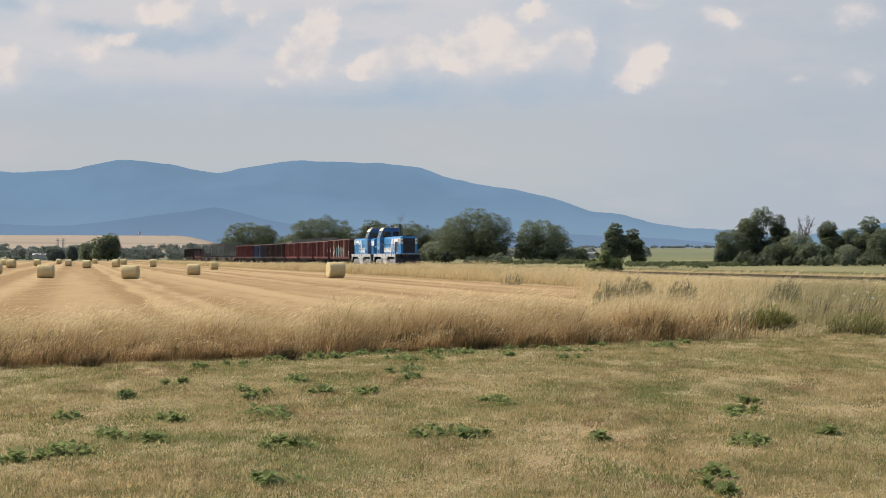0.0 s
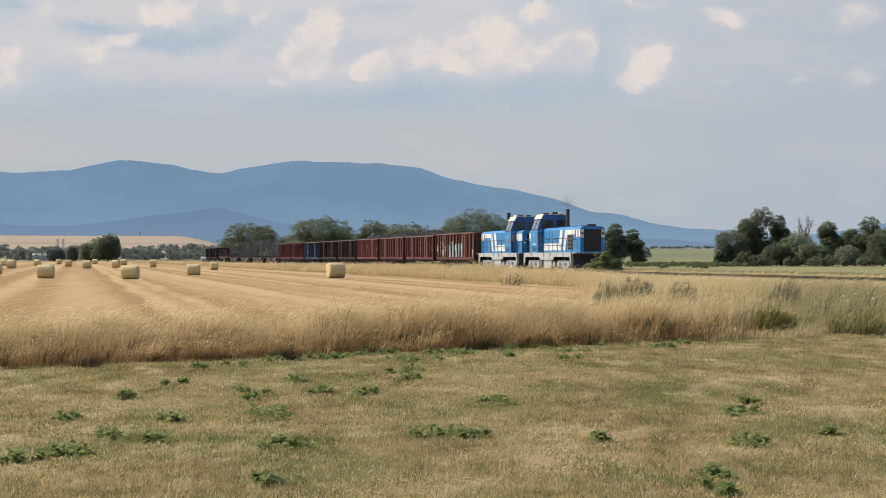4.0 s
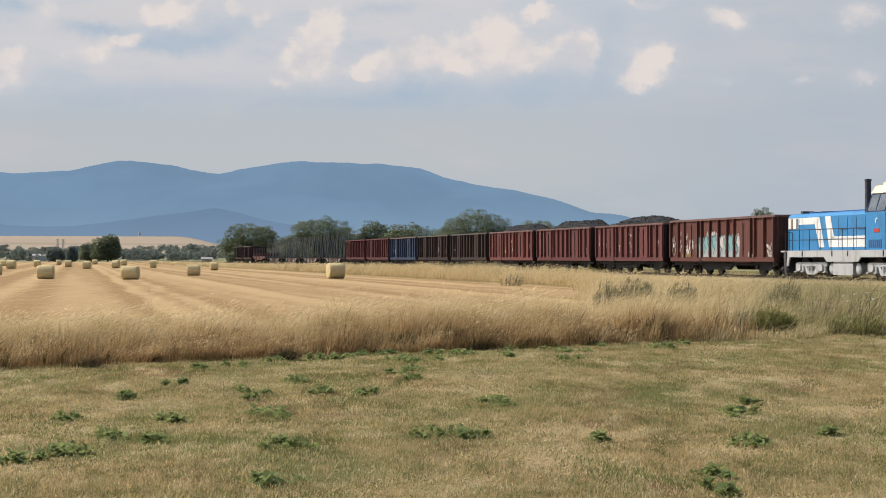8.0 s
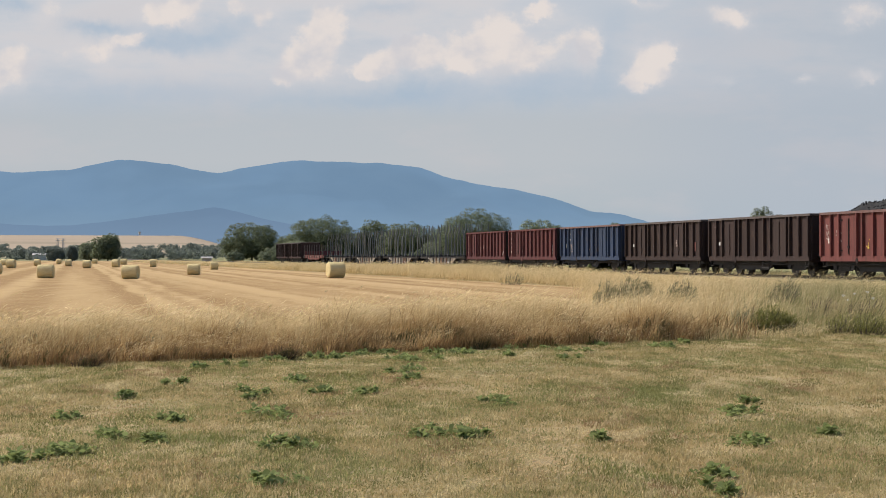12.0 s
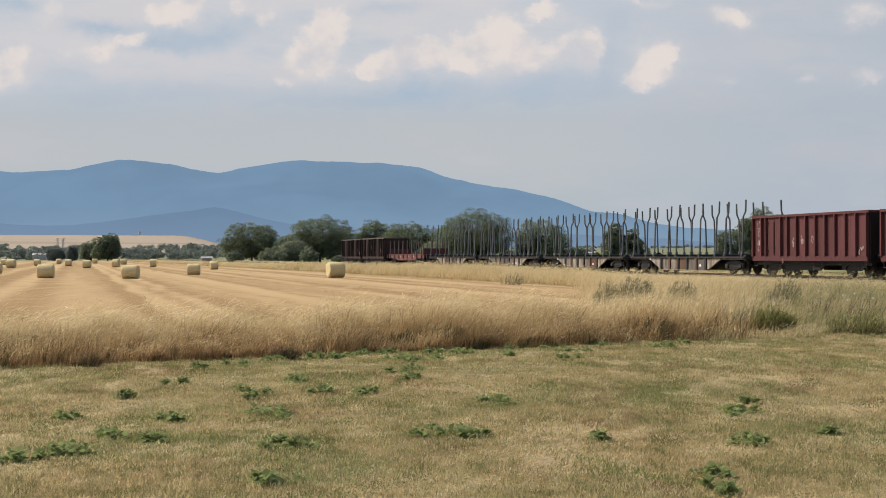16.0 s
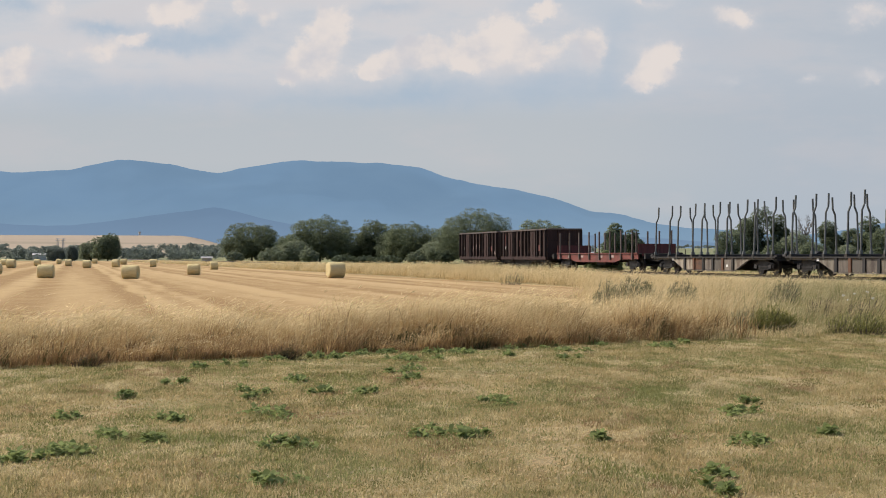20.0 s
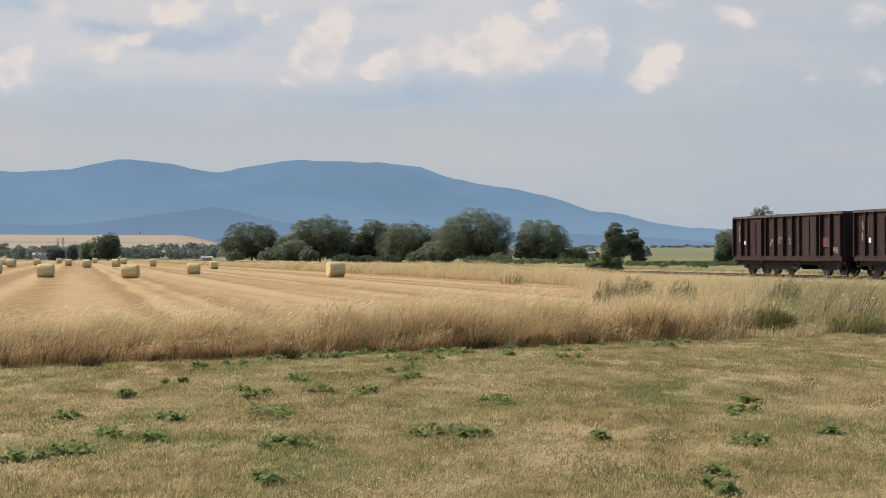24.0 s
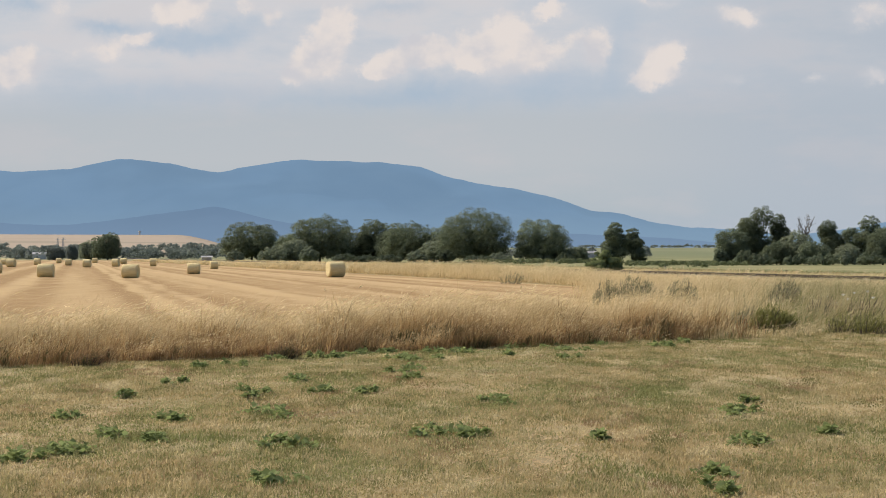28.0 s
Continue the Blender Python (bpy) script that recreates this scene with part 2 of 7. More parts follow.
# bright heads of the clouds: bearing and height (as tangents), their half widths, strength
PUFFS = [(-0.0816, 0.1266, 0.0158, 0.0158, 0.95), (-0.0693, 0.1460, 0.0123, 0.0141, 0.80), (-0.0939, 0.1161, 0.0106, 0.0070, 0.70), (-0.0271, 0.1231, 0.0176, 0.0084, 1.00), (-0.0130, 0.1301, 0.0123, 0.0070, 0.90), (-0.0464, 0.1161, 0.0106, 0.0049, 0.60), (-0.1748, 0.1512, 0.0158, 0.0088, 0.85), (-0.1942, 0.1354, 0.0088, 0.0042, 0.80), (-0.1607, 0.1572, 0.0141, 0.0049, 0.80), (-0.1308, 0.1548, 0.0070, 0.0077, 0.50), (-0.1115, 0.1495, 0.0141, 0.0106, 0.45), (0.0222, 0.1284, 0.0158, 0.0113, 1.10), (0.0116, 0.1214, 0.0088, 0.0070, 0.80), (0.0380, 0.1407, 0.0141, 0.0106, 0.90), (0.0626, 0.1530, 0.0098, 0.0056, 0.90), (0.0855, 0.1301, 0.0123, 0.0123, 0.80), (0.0573, 0.1266, 0.0123, 0.0088, 0.70), (0.1294, 0.1196, 0.0113, 0.0106, 1.00), (0.1382, 0.1266, 0.0063, 0.0088, 0.70), (0.1189, 0.1073, 0.0088, 0.0049, 0.80), (0.1804, 0.1502, 0.0134, 0.0077, 0.65), (0.1277, 0.1565, 0.0176, 0.0042, 0.40), (0.1769, 0.1080, 0.0088, 0.0042, 0.30), (0.2262, 0.1090, 0.0077, 0.0028, 0.40), (0.2613, 0.1108, 0.0098, 0.0070, 0.50), (0.2613, 0.1495, 0.0176, 0.0088, 0.50), (-0.2733, 0.1178, 0.0211, 0.0141, 0.70), (-0.2452, 0.1530, 0.0141, 0.0106, 0.42), (-0.2205, 0.1284, 0.0211, 0.0106, 0.50)]
# blue-grey undersides and gaps
HOLLOWS = [(-0.2135, 0.1435, 0.0193, 0.0042, 0.90), (-0.1607, 0.1372, 0.0387, 0.0084, 0.80), (-0.1783, 0.1301, 0.0211, 0.0042, 0.60), (-0.2680, 0.1583, 0.0141, 0.0049, 1.00), (-0.1256, 0.1425, 0.0211, 0.0088, 0.40), (-0.0130, 0.1020, 0.0211, 0.0070, 0.60), (-0.1748, 0.1020, 0.0703, 0.0088, 0.50), (-0.0517, 0.0967, 0.0563, 0.0063, 0.50), (0.0573, 0.1038, 0.0633, 0.0084, 0.60), (0.0714, 0.1126, 0.0281, 0.0053, 0.35), (-0.0341, 0.1548, 0.0211, 0.0042, 0.60), (0.0995, 0.1214, 0.0070, 0.0141, 0.40), (0.1593, 0.1389, 0.0281, 0.0141, 0.25), (0.1066, 0.1389, 0.0176, 0.0088, 0.40)]


def cloud_material():
    k = Nodes("hazy_clouds")
    co = k.coords()
    x, y, z = k.axes(co)
    p, q = k.math("DIVIDE", x, y), k.math("DIVIDE", z, y)
    cv = k.n.new("ShaderNodeCombineXYZ")
    k.put(cv.inputs[0], p).put(cv.inputs[1], q)
    plane = cv.outputs[0]
    w1, w2 = k.noise(plane, 28, 6, 0.62), k.noise(k.scaled(plane, (1, 1, 1)), 55, 6, 0.62)
    off = k.n.new("ShaderNodeMapping")
    off.inputs[1].default_value = (3.7, 1.9, 0)
    k.put(off.inputs[0], plane)
    w3 = k.noise(off.outputs[0], 30, 6, 0.6)
    pw = k.math("MULTIPLY_ADD", k.math("SUBTRACT", w1, 0.5), 0.034, p)
    qw = k.math("MULTIPLY_ADD", k.math("SUBTRACT", w3, 0.5), 0.026, q)

    def blobs(rows):
        total = None
        for a, b, ra, rb, s in rows:
            u = k.math("DIVIDE", k.math("SUBTRACT", pw, a), ra)
            v = k.math("DIVIDE", k.math("SUBTRACT", qw, b), rb)
            d = k.math("ADD", k.math("MULTIPLY", u, u), k.math("MULTIPLY", v, v))
            g = k.math("MULTIPLY", k.math("POWER", 2.718, k.math("MULTIPLY", d, -1.0)), s)
            total = g if total is None else k.math("ADD", total, g)
        return total

    base = k.ramp(k.math("MULTIPLY", q, 5.0), [(0.0, s2l(166, 180, 197)), (0.14, s2l(177, 187, 194)), (0.30, s2l(187, 192, 197)), (0.42, s2l(185, 191, 197)), (0.55, s2l(184, 193, 204)), (1.0, s2l(190, 199, 210))])
    east = k.remap(p, 0.06, 0.24)
    base = k.mix(k.math("MULTIPLY", east, 0.85), base, s2l(177, 186, 197))
    veil = k.noise(k.scaled(plane, (0.4, 1.2, 1)), 20, 5, 0.6)
    mass = k.math("MULTIPLY", k.remap(q, 0.085, 0.125), k.remap(p, 0.20, 0.02, 0.3, 1.0))
    base = k.mix(k.math("MULTIPLY", mass, k.remap(veil, 0.35, 0.60, 0.25, 0.95)), base, s2l(209, 208, 211))
    base = k.mix(k.remap(veil, 0.46, 0.66, 0, 0.25), base, s2l(203, 197, 199))
    hollow = k.math("MULTIPLY", k.math("MINIMUM", blobs(HOLLOWS), 1.0), k.remap(w1, 0.25, 0.6, 0.55, 1.0))
    base = k.mix(k.math("MULTIPLY", hollow, 0.85), base, s2l(165, 184, 203))
    puff = blobs(PUFFS)
    w4 = k.noise(k.scaled(plane, (1, 1.2, 1), (9.1, 4.4, 0)), 34, 4, 0.5)
    grain = k.math("MULTIPLY_ADD", k.math("SUBTRACT", w2, 0.5), 1.4, puff)
    soft = k.remap(puff, 0.0, 0.75, 0, 0.85)
    hard = k.math("MULTIPLY", k.remap(grain, 0.18, 0.62), k.remap(puff, 0.06, 0.40))
    col = k.mix(soft, base, s2l(211, 209, 212))
    inside = k.mix(k.remap(w4, 0.36, 0.60), s2l(203, 202, 207), s2l(230, 220, 214))
    col = k.mix(k.math("MULTIPLY", hard, 0.85), col, inside)
    em = k.n.new("ShaderNodeEmission")
    k.put(em.inputs[0], col)
    tr = k.n.new("ShaderNodeBsdfTransparent")
    fade = k.math("MULTIPLY", k.remap(k.math("ABSOLUTE", p), 0.44, 0.36), k.remap(q, 0.33, 0.22))
    m = k.n.new("ShaderNodeMixShader")
    k.put(m.inputs[0], fade).put(m.inputs[1], tr.outputs[0]).put(m.inputs[2], em.outputs[0]).put(k.out.inputs[0], m.outputs[0])
    k.n.remove(k.bsdf)
    return k.mat


M_GROUND, M_LAWN, M_STUBBLE, M_CLOUD = ground_material(), lawn_material(), stubble_material(), cloud_material()


def wagon_paint(name, base, grime, chip):
    """Old wagon paint: rain streaks, rust and dust blotches, chipped flecks."""
    k = Nodes(name)
    co = k.coords()
    streak = k.noise(k.scaled(co, (3.0, 3.0, 0.22)), 1.6, 4, 0.7)
    blotch = k.noise(co, 0.9, 5, 0.7, 0.4)
    fine = k.noise(co, 22, 3, 0.7)
    r = k.math("MULTIPLY_ADD", k.random(), 0.34, 0.83)
    col = k.mix(1.0, base, r, "MULTIPLY")
    col = k.mix(k.remap(streak, 0.40, 0.70, 0, 0.85), col, grime)
    col = k.mix(k.remap(blotch, 0.55, 0.75, 0, 0.7), col, tuple(0.6 * a + 0.4 * b for a, b in zip(grime, (0.16, 0.10, 0.075))))
    fleck = k.math("MULTIPLY", k.remap(k.noise(co, 5.5, 4, 0.75), 0.66, 0.70), k.remap(k.noise(co, 0.55, 3), 0.50, 0.62))
    col = k.mix(k.math("MULTIPLY", fleck, 0.75), col, chip)
    return k.done(col, k.math("MULTIPLY_ADD", fine, 0.2, 0.68), 0, fine, 0.004, spec=0.18)


M_RUST = wagon_paint("red_brown_wagon_paint", (0.142, 0.050, 0.048), (0.080, 0.036, 0.036), (0.36, 0.27, 0.24))
M_RUSTB = wagon_paint("brown_red_wagon_paint", (0.132, 0.052, 0.042), (0.074, 0.039, 0.034), (0.36, 0.27, 0.24))
M_RUSTC = wagon_paint("faded_red_wagon_paint", (0.165, 0.056, 0.050), (0.092, 0.041, 0.038), (0.36, 0.27, 0.24))
# The first wagon's paint again, darkened for its end walls out of the sun.
M_ENDSHADE = wagon_paint("rust_brown_shaded_end_paint", (0.085, 0.040, 0.034), (0.045, 0.026, 0.023), (0.22, 0.16, 0.15))
M_DARKRED = wagon_paint("dull_wine_red_wagon_paint", (0.112, 0.039, 0.039), (0.068, 0.030, 0.030), (0.22, 0.16, 0.15))
M_BROWN = wagon_paint("sooty_brown_wagon_paint", (0.043, 0.028, 0.025), (0.027, 0.019, 0.018), (0.22, 0.16, 0.15))
M_BLUEW = wagon_paint("dusty_blue_wagon_paint", (0.034, 0.052, 0.098), (0.035, 0.038, 0.048), (0.22, 0.16, 0.15))
M_BLACKRED = wagon_paint("dark_brown_paint_and_end_shade", (0.028, 0.019, 0.018), (0.018, 0.014, 0.014), (0.22, 0.16, 0.15))
M_CHORD = paint("scuffed_top_chord", (0.150, 0.078, 0.070), (0.08, 0.048, 0.042), 3.0, 0.5, 0.7)
M_CHORDOLD = paint("sooty_top_chord", (0.085, 0.066, 0.060), (0.045, 0.036, 0.034), 3.0, 0.5, 0.75)
M_PATCH = paint("faded_red_repair_paint", (0.135, 0.040, 0.035), (0.06, 0.033, 0.03), 2.5, 0.5, 0.7)
M_UNDER = paint("grimy_underframe", (0.020, 0.018, 0.017), (0.042, 0.034, 0.028), 2.0, 0.6, 0.85)
M_WHEEL = paint("worn_wheel_steel", (0.035, 0.030, 0.026), (0.065, 0.052, 0.042), 3.0, 0.5, 0.6, 0.3)
M_WHITE = paint("chipped_white_marking", (0.72, 0.70, 0.66), (0.40, 0.36, 0.32), 4.0, 0.4, 0.6)
M_FADED = paint("faded_chalky_marking", (0.38, 0.30, 0.27), (0.20, 0.12, 0.10), 6.0, 0.6, 0.8)
M_YELLOW = paint("yellow_marking", (0.62, 0.42, 0.05), (0.35, 0.25, 0.08), 4.0, 0.4, 0.6)
M_TURQ = paint("turquoise_spray_paint", (0.16, 0.36, 0.38), (0.34, 0.42, 0.43), 2.2, 0.5, 0.7)
M_TEALINK = paint("dark_teal_spray_outline", (0.045, 0.095, 0.11), (0.09, 0.13, 0.14), 2.2, 0.5, 0.8)
M_GREYSPRAY = paint("pale_grey_spray_paint", (0.36, 0.38, 0.39), (0.20, 0.23, 0.25), 2.2, 0.5, 0.7)
M_COAL = paint("loose_coal", (0.008, 0.008, 0.009), (0.018, 0.017, 0.018), 1.5, 0.5, 0.95)
M_LBLUE = paint("bright_blue_locomotive_paint", (0.026, 0.225, 0.500), (0.035, 0.150, 0.300), 1.3, 0.45, 0.42, 0, True)
M_DBLUE = paint("dark_blue_cab_paint", (0.026, 0.095, 0.255), (0.02, 0.06, 0.15), 1.2, 0.4, 0.45)
M_LWHITE = paint("white_locomotive_paint", (0.78, 0.78, 0.76), (0.58, 0.56, 0.52), 1.5, 0.4, 0.5)
M_CREAM = paint("cream_roof_paint", (0.74, 0.66, 0.47), (0.52, 0.45, 0.32), 2.0, 0.4, 0.55)
M_SILL = paint("light_grey_frame_paint", (0.45, 0.46, 0.46), (0.25, 0.24, 0.23), 1.6, 0.5, 0.6, 0, True)
M_APRON = paint("sooty_grey_apron", (0.060, 0.062, 0.068), (0.03, 0.03, 0.032), 1.8, 0.5, 0.75)
M_BLACK = paint("black_grille", (0.015, 0.016, 0.02), (0.03, 0.03, 0.034), 3.0, 0.5, 0.6)
M_REDPLATE = paint("red_number_plate_paint", (0.45, 0.035, 0.025), (0.30, 0.03, 0.02), 4.0, 0.3, 0.5)
M_BEIGE = paint("dirty_beige_sill_paint", (0.31, 0.27, 0.21), (0.10, 0.068, 0.048), 2.2, 0.9, 0.75, 0, True, 0.7)
M_SOOTSILL = paint("sooty_sill_paint", (0.10, 0.085, 0.07), (0.05, 0.04, 0.034), 1.6, 0.5, 0.8, 0, True)
M_RUSTRIB = paint("rusted_rib", (0.12, 0.055, 0.028), (0.055, 0.034, 0.024), 2.5, 0.5, 0.85)
M_OLDRED = wagon_paint("old_worn_red_wagon_paint", (0.047, 0.027, 0.025), (0.026, 0.018, 0.017), (0.26, 0.19, 0.17))
M_CHALK = paint("chalky_white_spray", (0.55, 0.53, 0.50), (0.36, 0.30, 0.27), 3.0, 0.6, 0.8)
M_OCHRE = paint("ochre_stained_flap", (0.26, 0.17, 0.05), (0.10, 0.06, 0.035), 4.0, 0.7, 0.8)
M_DUSTY = paint("dusty_grey_brown_sill", (0.19, 0.16, 0.13), (0.07, 0.05, 0.04), 2.5, 0.8, 0.8, 0, True, 0.5)
M_POST = paint("weathered_grey_steel_post", (0.120, 0.127, 0.124), (0.058, 0.056, 0.052), 2.0, 0.5, 0.65, 0.2, False, 0.3)
M_POSTRED = paint("rusty_stake", (0.10, 0.075, 0.065), (0.06, 0.045, 0.04), 2.0, 0.5, 0.7)
M_DECK = paint("worn_deck_planks", (0.13, 0.105, 0.08), (0.07, 0.055, 0.045), 2.0, 0.5, 0.9)
M_REDFLAT = paint("brick_red_flat_wagon_paint", (0.165, 0.040, 0.030), (0.07, 0.030, 0.026), 2.0, 0.5, 0.7, 0, True)
M_RAIL = paint("rusty_rail", (0.040, 0.026, 0.019), (0.075, 0.046, 0.032), 3.0, 0.4, 0.6, 0.5)
M_BALLAST = paint("brown_grey_ballast", (0.070, 0.056, 0.046), (0.034, 0.028, 0.024), 6.0, 0.6, 0.95)
M_SLEEPER = paint("dark_timber_sleeper", (0.060, 0.046, 0.036), (0.10, 0.085, 0.07), 4.0, 0.5, 0.9)
M_BARK = paint("furrowed_bark", (0.085, 0.068, 0.052), (0.045, 0.036, 0.03), 3.0, 0.5, 0.95)
M_DEADWOOD = paint("bleached_dead_wood", (0.20, 0.175, 0.15), (0.12, 0.10, 0.085), 3.0, 0.5, 0.9)


def glass_material():
    k = Nodes("cab_window_glass")
    k.done(k.mix(k.remap(k.noise(k.coords(), 1.5), 0.4, 0.6), (0.075, 0.085, 0.09), (0.13, 0.145, 0.15)), 0.08, spec=0.8)
    return k.mat


M_GLASS = glass_material()


def dark_glass():
    k = Nodes("dark_cab_glass")
    k.done(k.mix(k.remap(k.noise(k.coords(), 0.9), 0.40, 0.65), (0.022, 0.025, 0.028), (0.075, 0.082, 0.075)), 0.10, spec=0.5)
    return k.mat


M_DARKGLASS = dark_glass()


def straw_material():
    k = Nodes("baled_straw")
    co = k.coords()
    ring = k.noise(k.scaled(co, (1.0, 9, 9)), 2.2, 4, 0.7)
    fine = k.noise(k.scaled(co, (12, 2, 2)), 9, 3)
    col = k.mix(k.remap(ring, 0.3, 0.7), (0.66, 0.53, 0.27), (0.48, 0.36, 0.16))
    col = k.mix(k.math("MULTIPLY", fine, 0.5), col, (0.76, 0.66, 0.40))
    return k.done(col, 0.9, 0, k.math("ADD", ring, fine), 0.03, spec=0.15)


def smoke_material():
    k = Nodes("thin_exhaust_smoke")
    return k.done(k.mix(k.noise(k.coords(), 2.0), (0.10, 0.095, 0.085), (0.17, 0.16, 0.15)), 1.0, spec=0.0)


M_STRAW = straw_material()
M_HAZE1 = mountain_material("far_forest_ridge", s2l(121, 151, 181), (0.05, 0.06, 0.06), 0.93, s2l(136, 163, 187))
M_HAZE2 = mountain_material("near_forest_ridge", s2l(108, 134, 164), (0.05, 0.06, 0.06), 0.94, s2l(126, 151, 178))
M_SHED = paint("pale_shed_wall", (0.42, 0.42, 0.40), (0.32, 0.31, 0.3), 0.4, 0.4, 0.8)
M_SHEDROOF = paint("grey_shed_roof", (0.34, 0.33, 0.33), (0.25, 0.24, 0.24), 0.4, 0.4, 0.8)
M_PYLON = paint("galvanised_lattice_steel", (0.30, 0.32, 0.34), (0.22, 0.23, 0.25), 0.5, 0.4, 0.6, 0.3)


# ---------------------------------------------------------------- land, sky, mountains
def ground():
    """One sheet, rings widening round the eye out to the horizon."""
    rings = np.concatenate(([0.0], np.geomspace(1.5, 4650, 110)))
    az = np.concatenate((np.linspace(-0.5, 0.5, 161), np.linspace(0.5, 2 * math.pi - 0.5, 61)[1:-1]))
    R, A = np.meshgrid(rings, az, indexing="ij")
    X, Y = R * np.sin(A), R * np.cos(A)
    V = np.stack((X, Y, lie(X, Y)), -1).reshape(-1, 3)
    i, j = np.meshgrid(np.arange(len(rings) - 1), np.arange(len(az)), indexing="ij")
    m = len(az)
    a, b = i * m + j, i * m + (j + 1) % m
    F = np.stack((a, a + m, b + m, b), -1).reshape(-1, 4)
    tagged(new("ground", sheet_mesh("ground", V, F[:, ::-1], M_GROUND, True)), "dry and green grassland reaching out to far fields", "ground", kind="structure")


# the front of the tall grass, and the edge of the field along the track
EDGE_A, EDGE_B = Vector((-6.5, 23.5)), Vector((9.4, 34.2))
EDGE_DIR = (EDGE_B - EDGE_A).normalized()
EDGE_N = Vector((-EDGE_DIR.y, EDGE_DIR.x))          # away from the eye


def behind_edge(x, y):
    """Metres behind the front of the tall grass, which wavers a little."""
    d = (np.asarray(x) - EDGE_A.x) * EDGE_N.x + (np.asarray(y) - EDGE_A.y) * EDGE_N.y
    u = (np.asarray(x) - EDGE_A.x) * EDGE_DIR.x + (np.asarray(y) - EDGE_A.y) * EDGE_DIR.y
    return d + 0.25 * np.sin(u * 0.9) + 0.18 * np.sin(u * 2.3 + 1)


def flat_patch(name, outline, step, z, material, label, category):
    bm = bmesh.new()
    bm.faces.new([bm.verts.new((x, y, z)) for x, y in outline])
    if step:
        bmesh.ops.subdivide_edges(bm, edges=bm.edges[:], cuts=step, use_grid_fill=True)
        for v in bm.verts:
            v.co.z += 0.012 * (noise.noise((v.co.x * 0.8, v.co.y * 0.8, 0)) + 0.7)
    bmesh.ops.recalc_face_normals(bm, faces=bm.faces)
    me = bpy.data.meshes.new(name)
    bm.to_mesh(me)
    bm.free()
    if me.polygons[0].normal.z < 0:
        me.flip_normals()
    me.materials.append(material)
    return tagged(new(name, me), label, category, kind="structure")


def patches():
    a = EDGE_A - EDGE_DIR * 30 + EDGE_N * 0.6
    b = EDGE_B + EDGE_DIR * 25 + EDGE_N * 0.6
    flat_patch("lawn", [tuple(a), (-25, -15), (35, -15), tuple(b)], 40, 0.006, M_LAWN, "mown grass, half dried out, with green weeds", "lawn")
    c = EDGE_A - EDGE_DIR * 140 + EDGE_N * 5.0
    corner = Vector((8.4, 82.0))
    far = AWAY.to_2d()
    f1 = corner + far * 560
    flat_patch("stubble_field", [tuple(c), tuple(EDGE_A + EDGE_DIR * 19 + EDGE_N * 5.0), tuple(corner), tuple(f1), tuple(f1 - OVER.to_2d() * 330)], 0, 0.012, M_STUBBLE,
               "harvested wheat field with golden stubble in rows", "field")


RIDGE = [(-20.87, 0.0345), (-19.54, 0.0301), (-18.19, 0.0339), (-16.81, 0.0344), (-15.42, 0.0367), (-14.0, 0.036), (-12.57, 0.0383), (-11.12, 0.0411), (-9.66, 0.0388),
         (-8.19, 0.0354), (-6.7, 0.0393), (-5.21, 0.0411), (-3.7, 0.0413), (-2.2, 0.0406), (-0.69, 0.0381), (0.83, 0.0319), (2.34, 0.0294), (3.84, 0.0264), (5.35, 0.0195),
         (6.84, 0.016), (8.32, 0.0122), (9.8, 0.0117), (11.26, 0.0096), (12.71, 0.0087), (14.14, 0.011), (15.55, 0.014), (16.94, 0.0164), (18.31, 0.0189), (19.67, 0.0137), (20.99, 0.0175)]
FOOTHILL = [(-20.87, 0.0167), (-19.09, 0.0144), (-17.27, 0.0144), (-15.42, 0.0140), (-13.53, 0.0125), (-11.61, 0.0154), (-9.66, 0.0192), (-7.69, 0.0223), (-5.7, 0.0141),
            (-3.7, 0.0126), (-1.69, 0.011), (0.32, 0.011), (2.34, 0.0106), (4.34, 0.0103), (6.34, 0.0091), (8.32, 0.0078), (10.29, 0.005), (12.23, 0.0045), (14.14, 0.0037), (16.01, 0.0036)]


def mountains(name, hills, knolls, width, crest, depth, material, label, rough):
    """A wooded range: rounded summits, spurs that run down from the crest to the plain."""
    az = np.radians(np.linspace(-24, 24, 900))
    run = np.linspace(-1, 1, 36)
    top = sum(h * np.exp(-((np.degrees(az) - a) / width) ** 2) for a, h in hills)
    top = top + sum(h * np.exp(-((np.degrees(az) - a) / w) ** 2) for a, h, w in knolls)
    V = []
    for r in run:
        fall = max(0.0, 1 - abs(r)) ** 0.75
        dist = crest + r * depth
        for a, t in zip(az, top):
            n = noise.noise((a * 22, r * 2.2, 3.1)) * (1 - fall) * fall * 4
            n2 = noise.noise((a * 90, r * 6, 7.7)) + 0.5 * noise.noise((a * 300, r * 6, 1.7)) + 0.25 * noise.noise((a * 900, r * 9, 1.2))
            h = (t * crest * dist / crest) * (fall + rough * n * 0.30) + n2 * rough * 2.0 * fall
            V.append((math.tan(a) * dist, dist, max(-5.0, h + (1.65 if fall > 0.9 else 0) - (1 - fall) * 1.0)))
    m = len(az)
    i, j = np.meshgrid(np.arange(len(run) - 1), np.arange(m - 1), indexing="ij")
    a = i * m + j
    F = np.stack((a, a + 1, a + m + 1, a + m), -1).reshape(-1, 4)
    tagged(new(name, sheet_mesh(name, V, F, material, True)), label, "mountain", kind="structure")


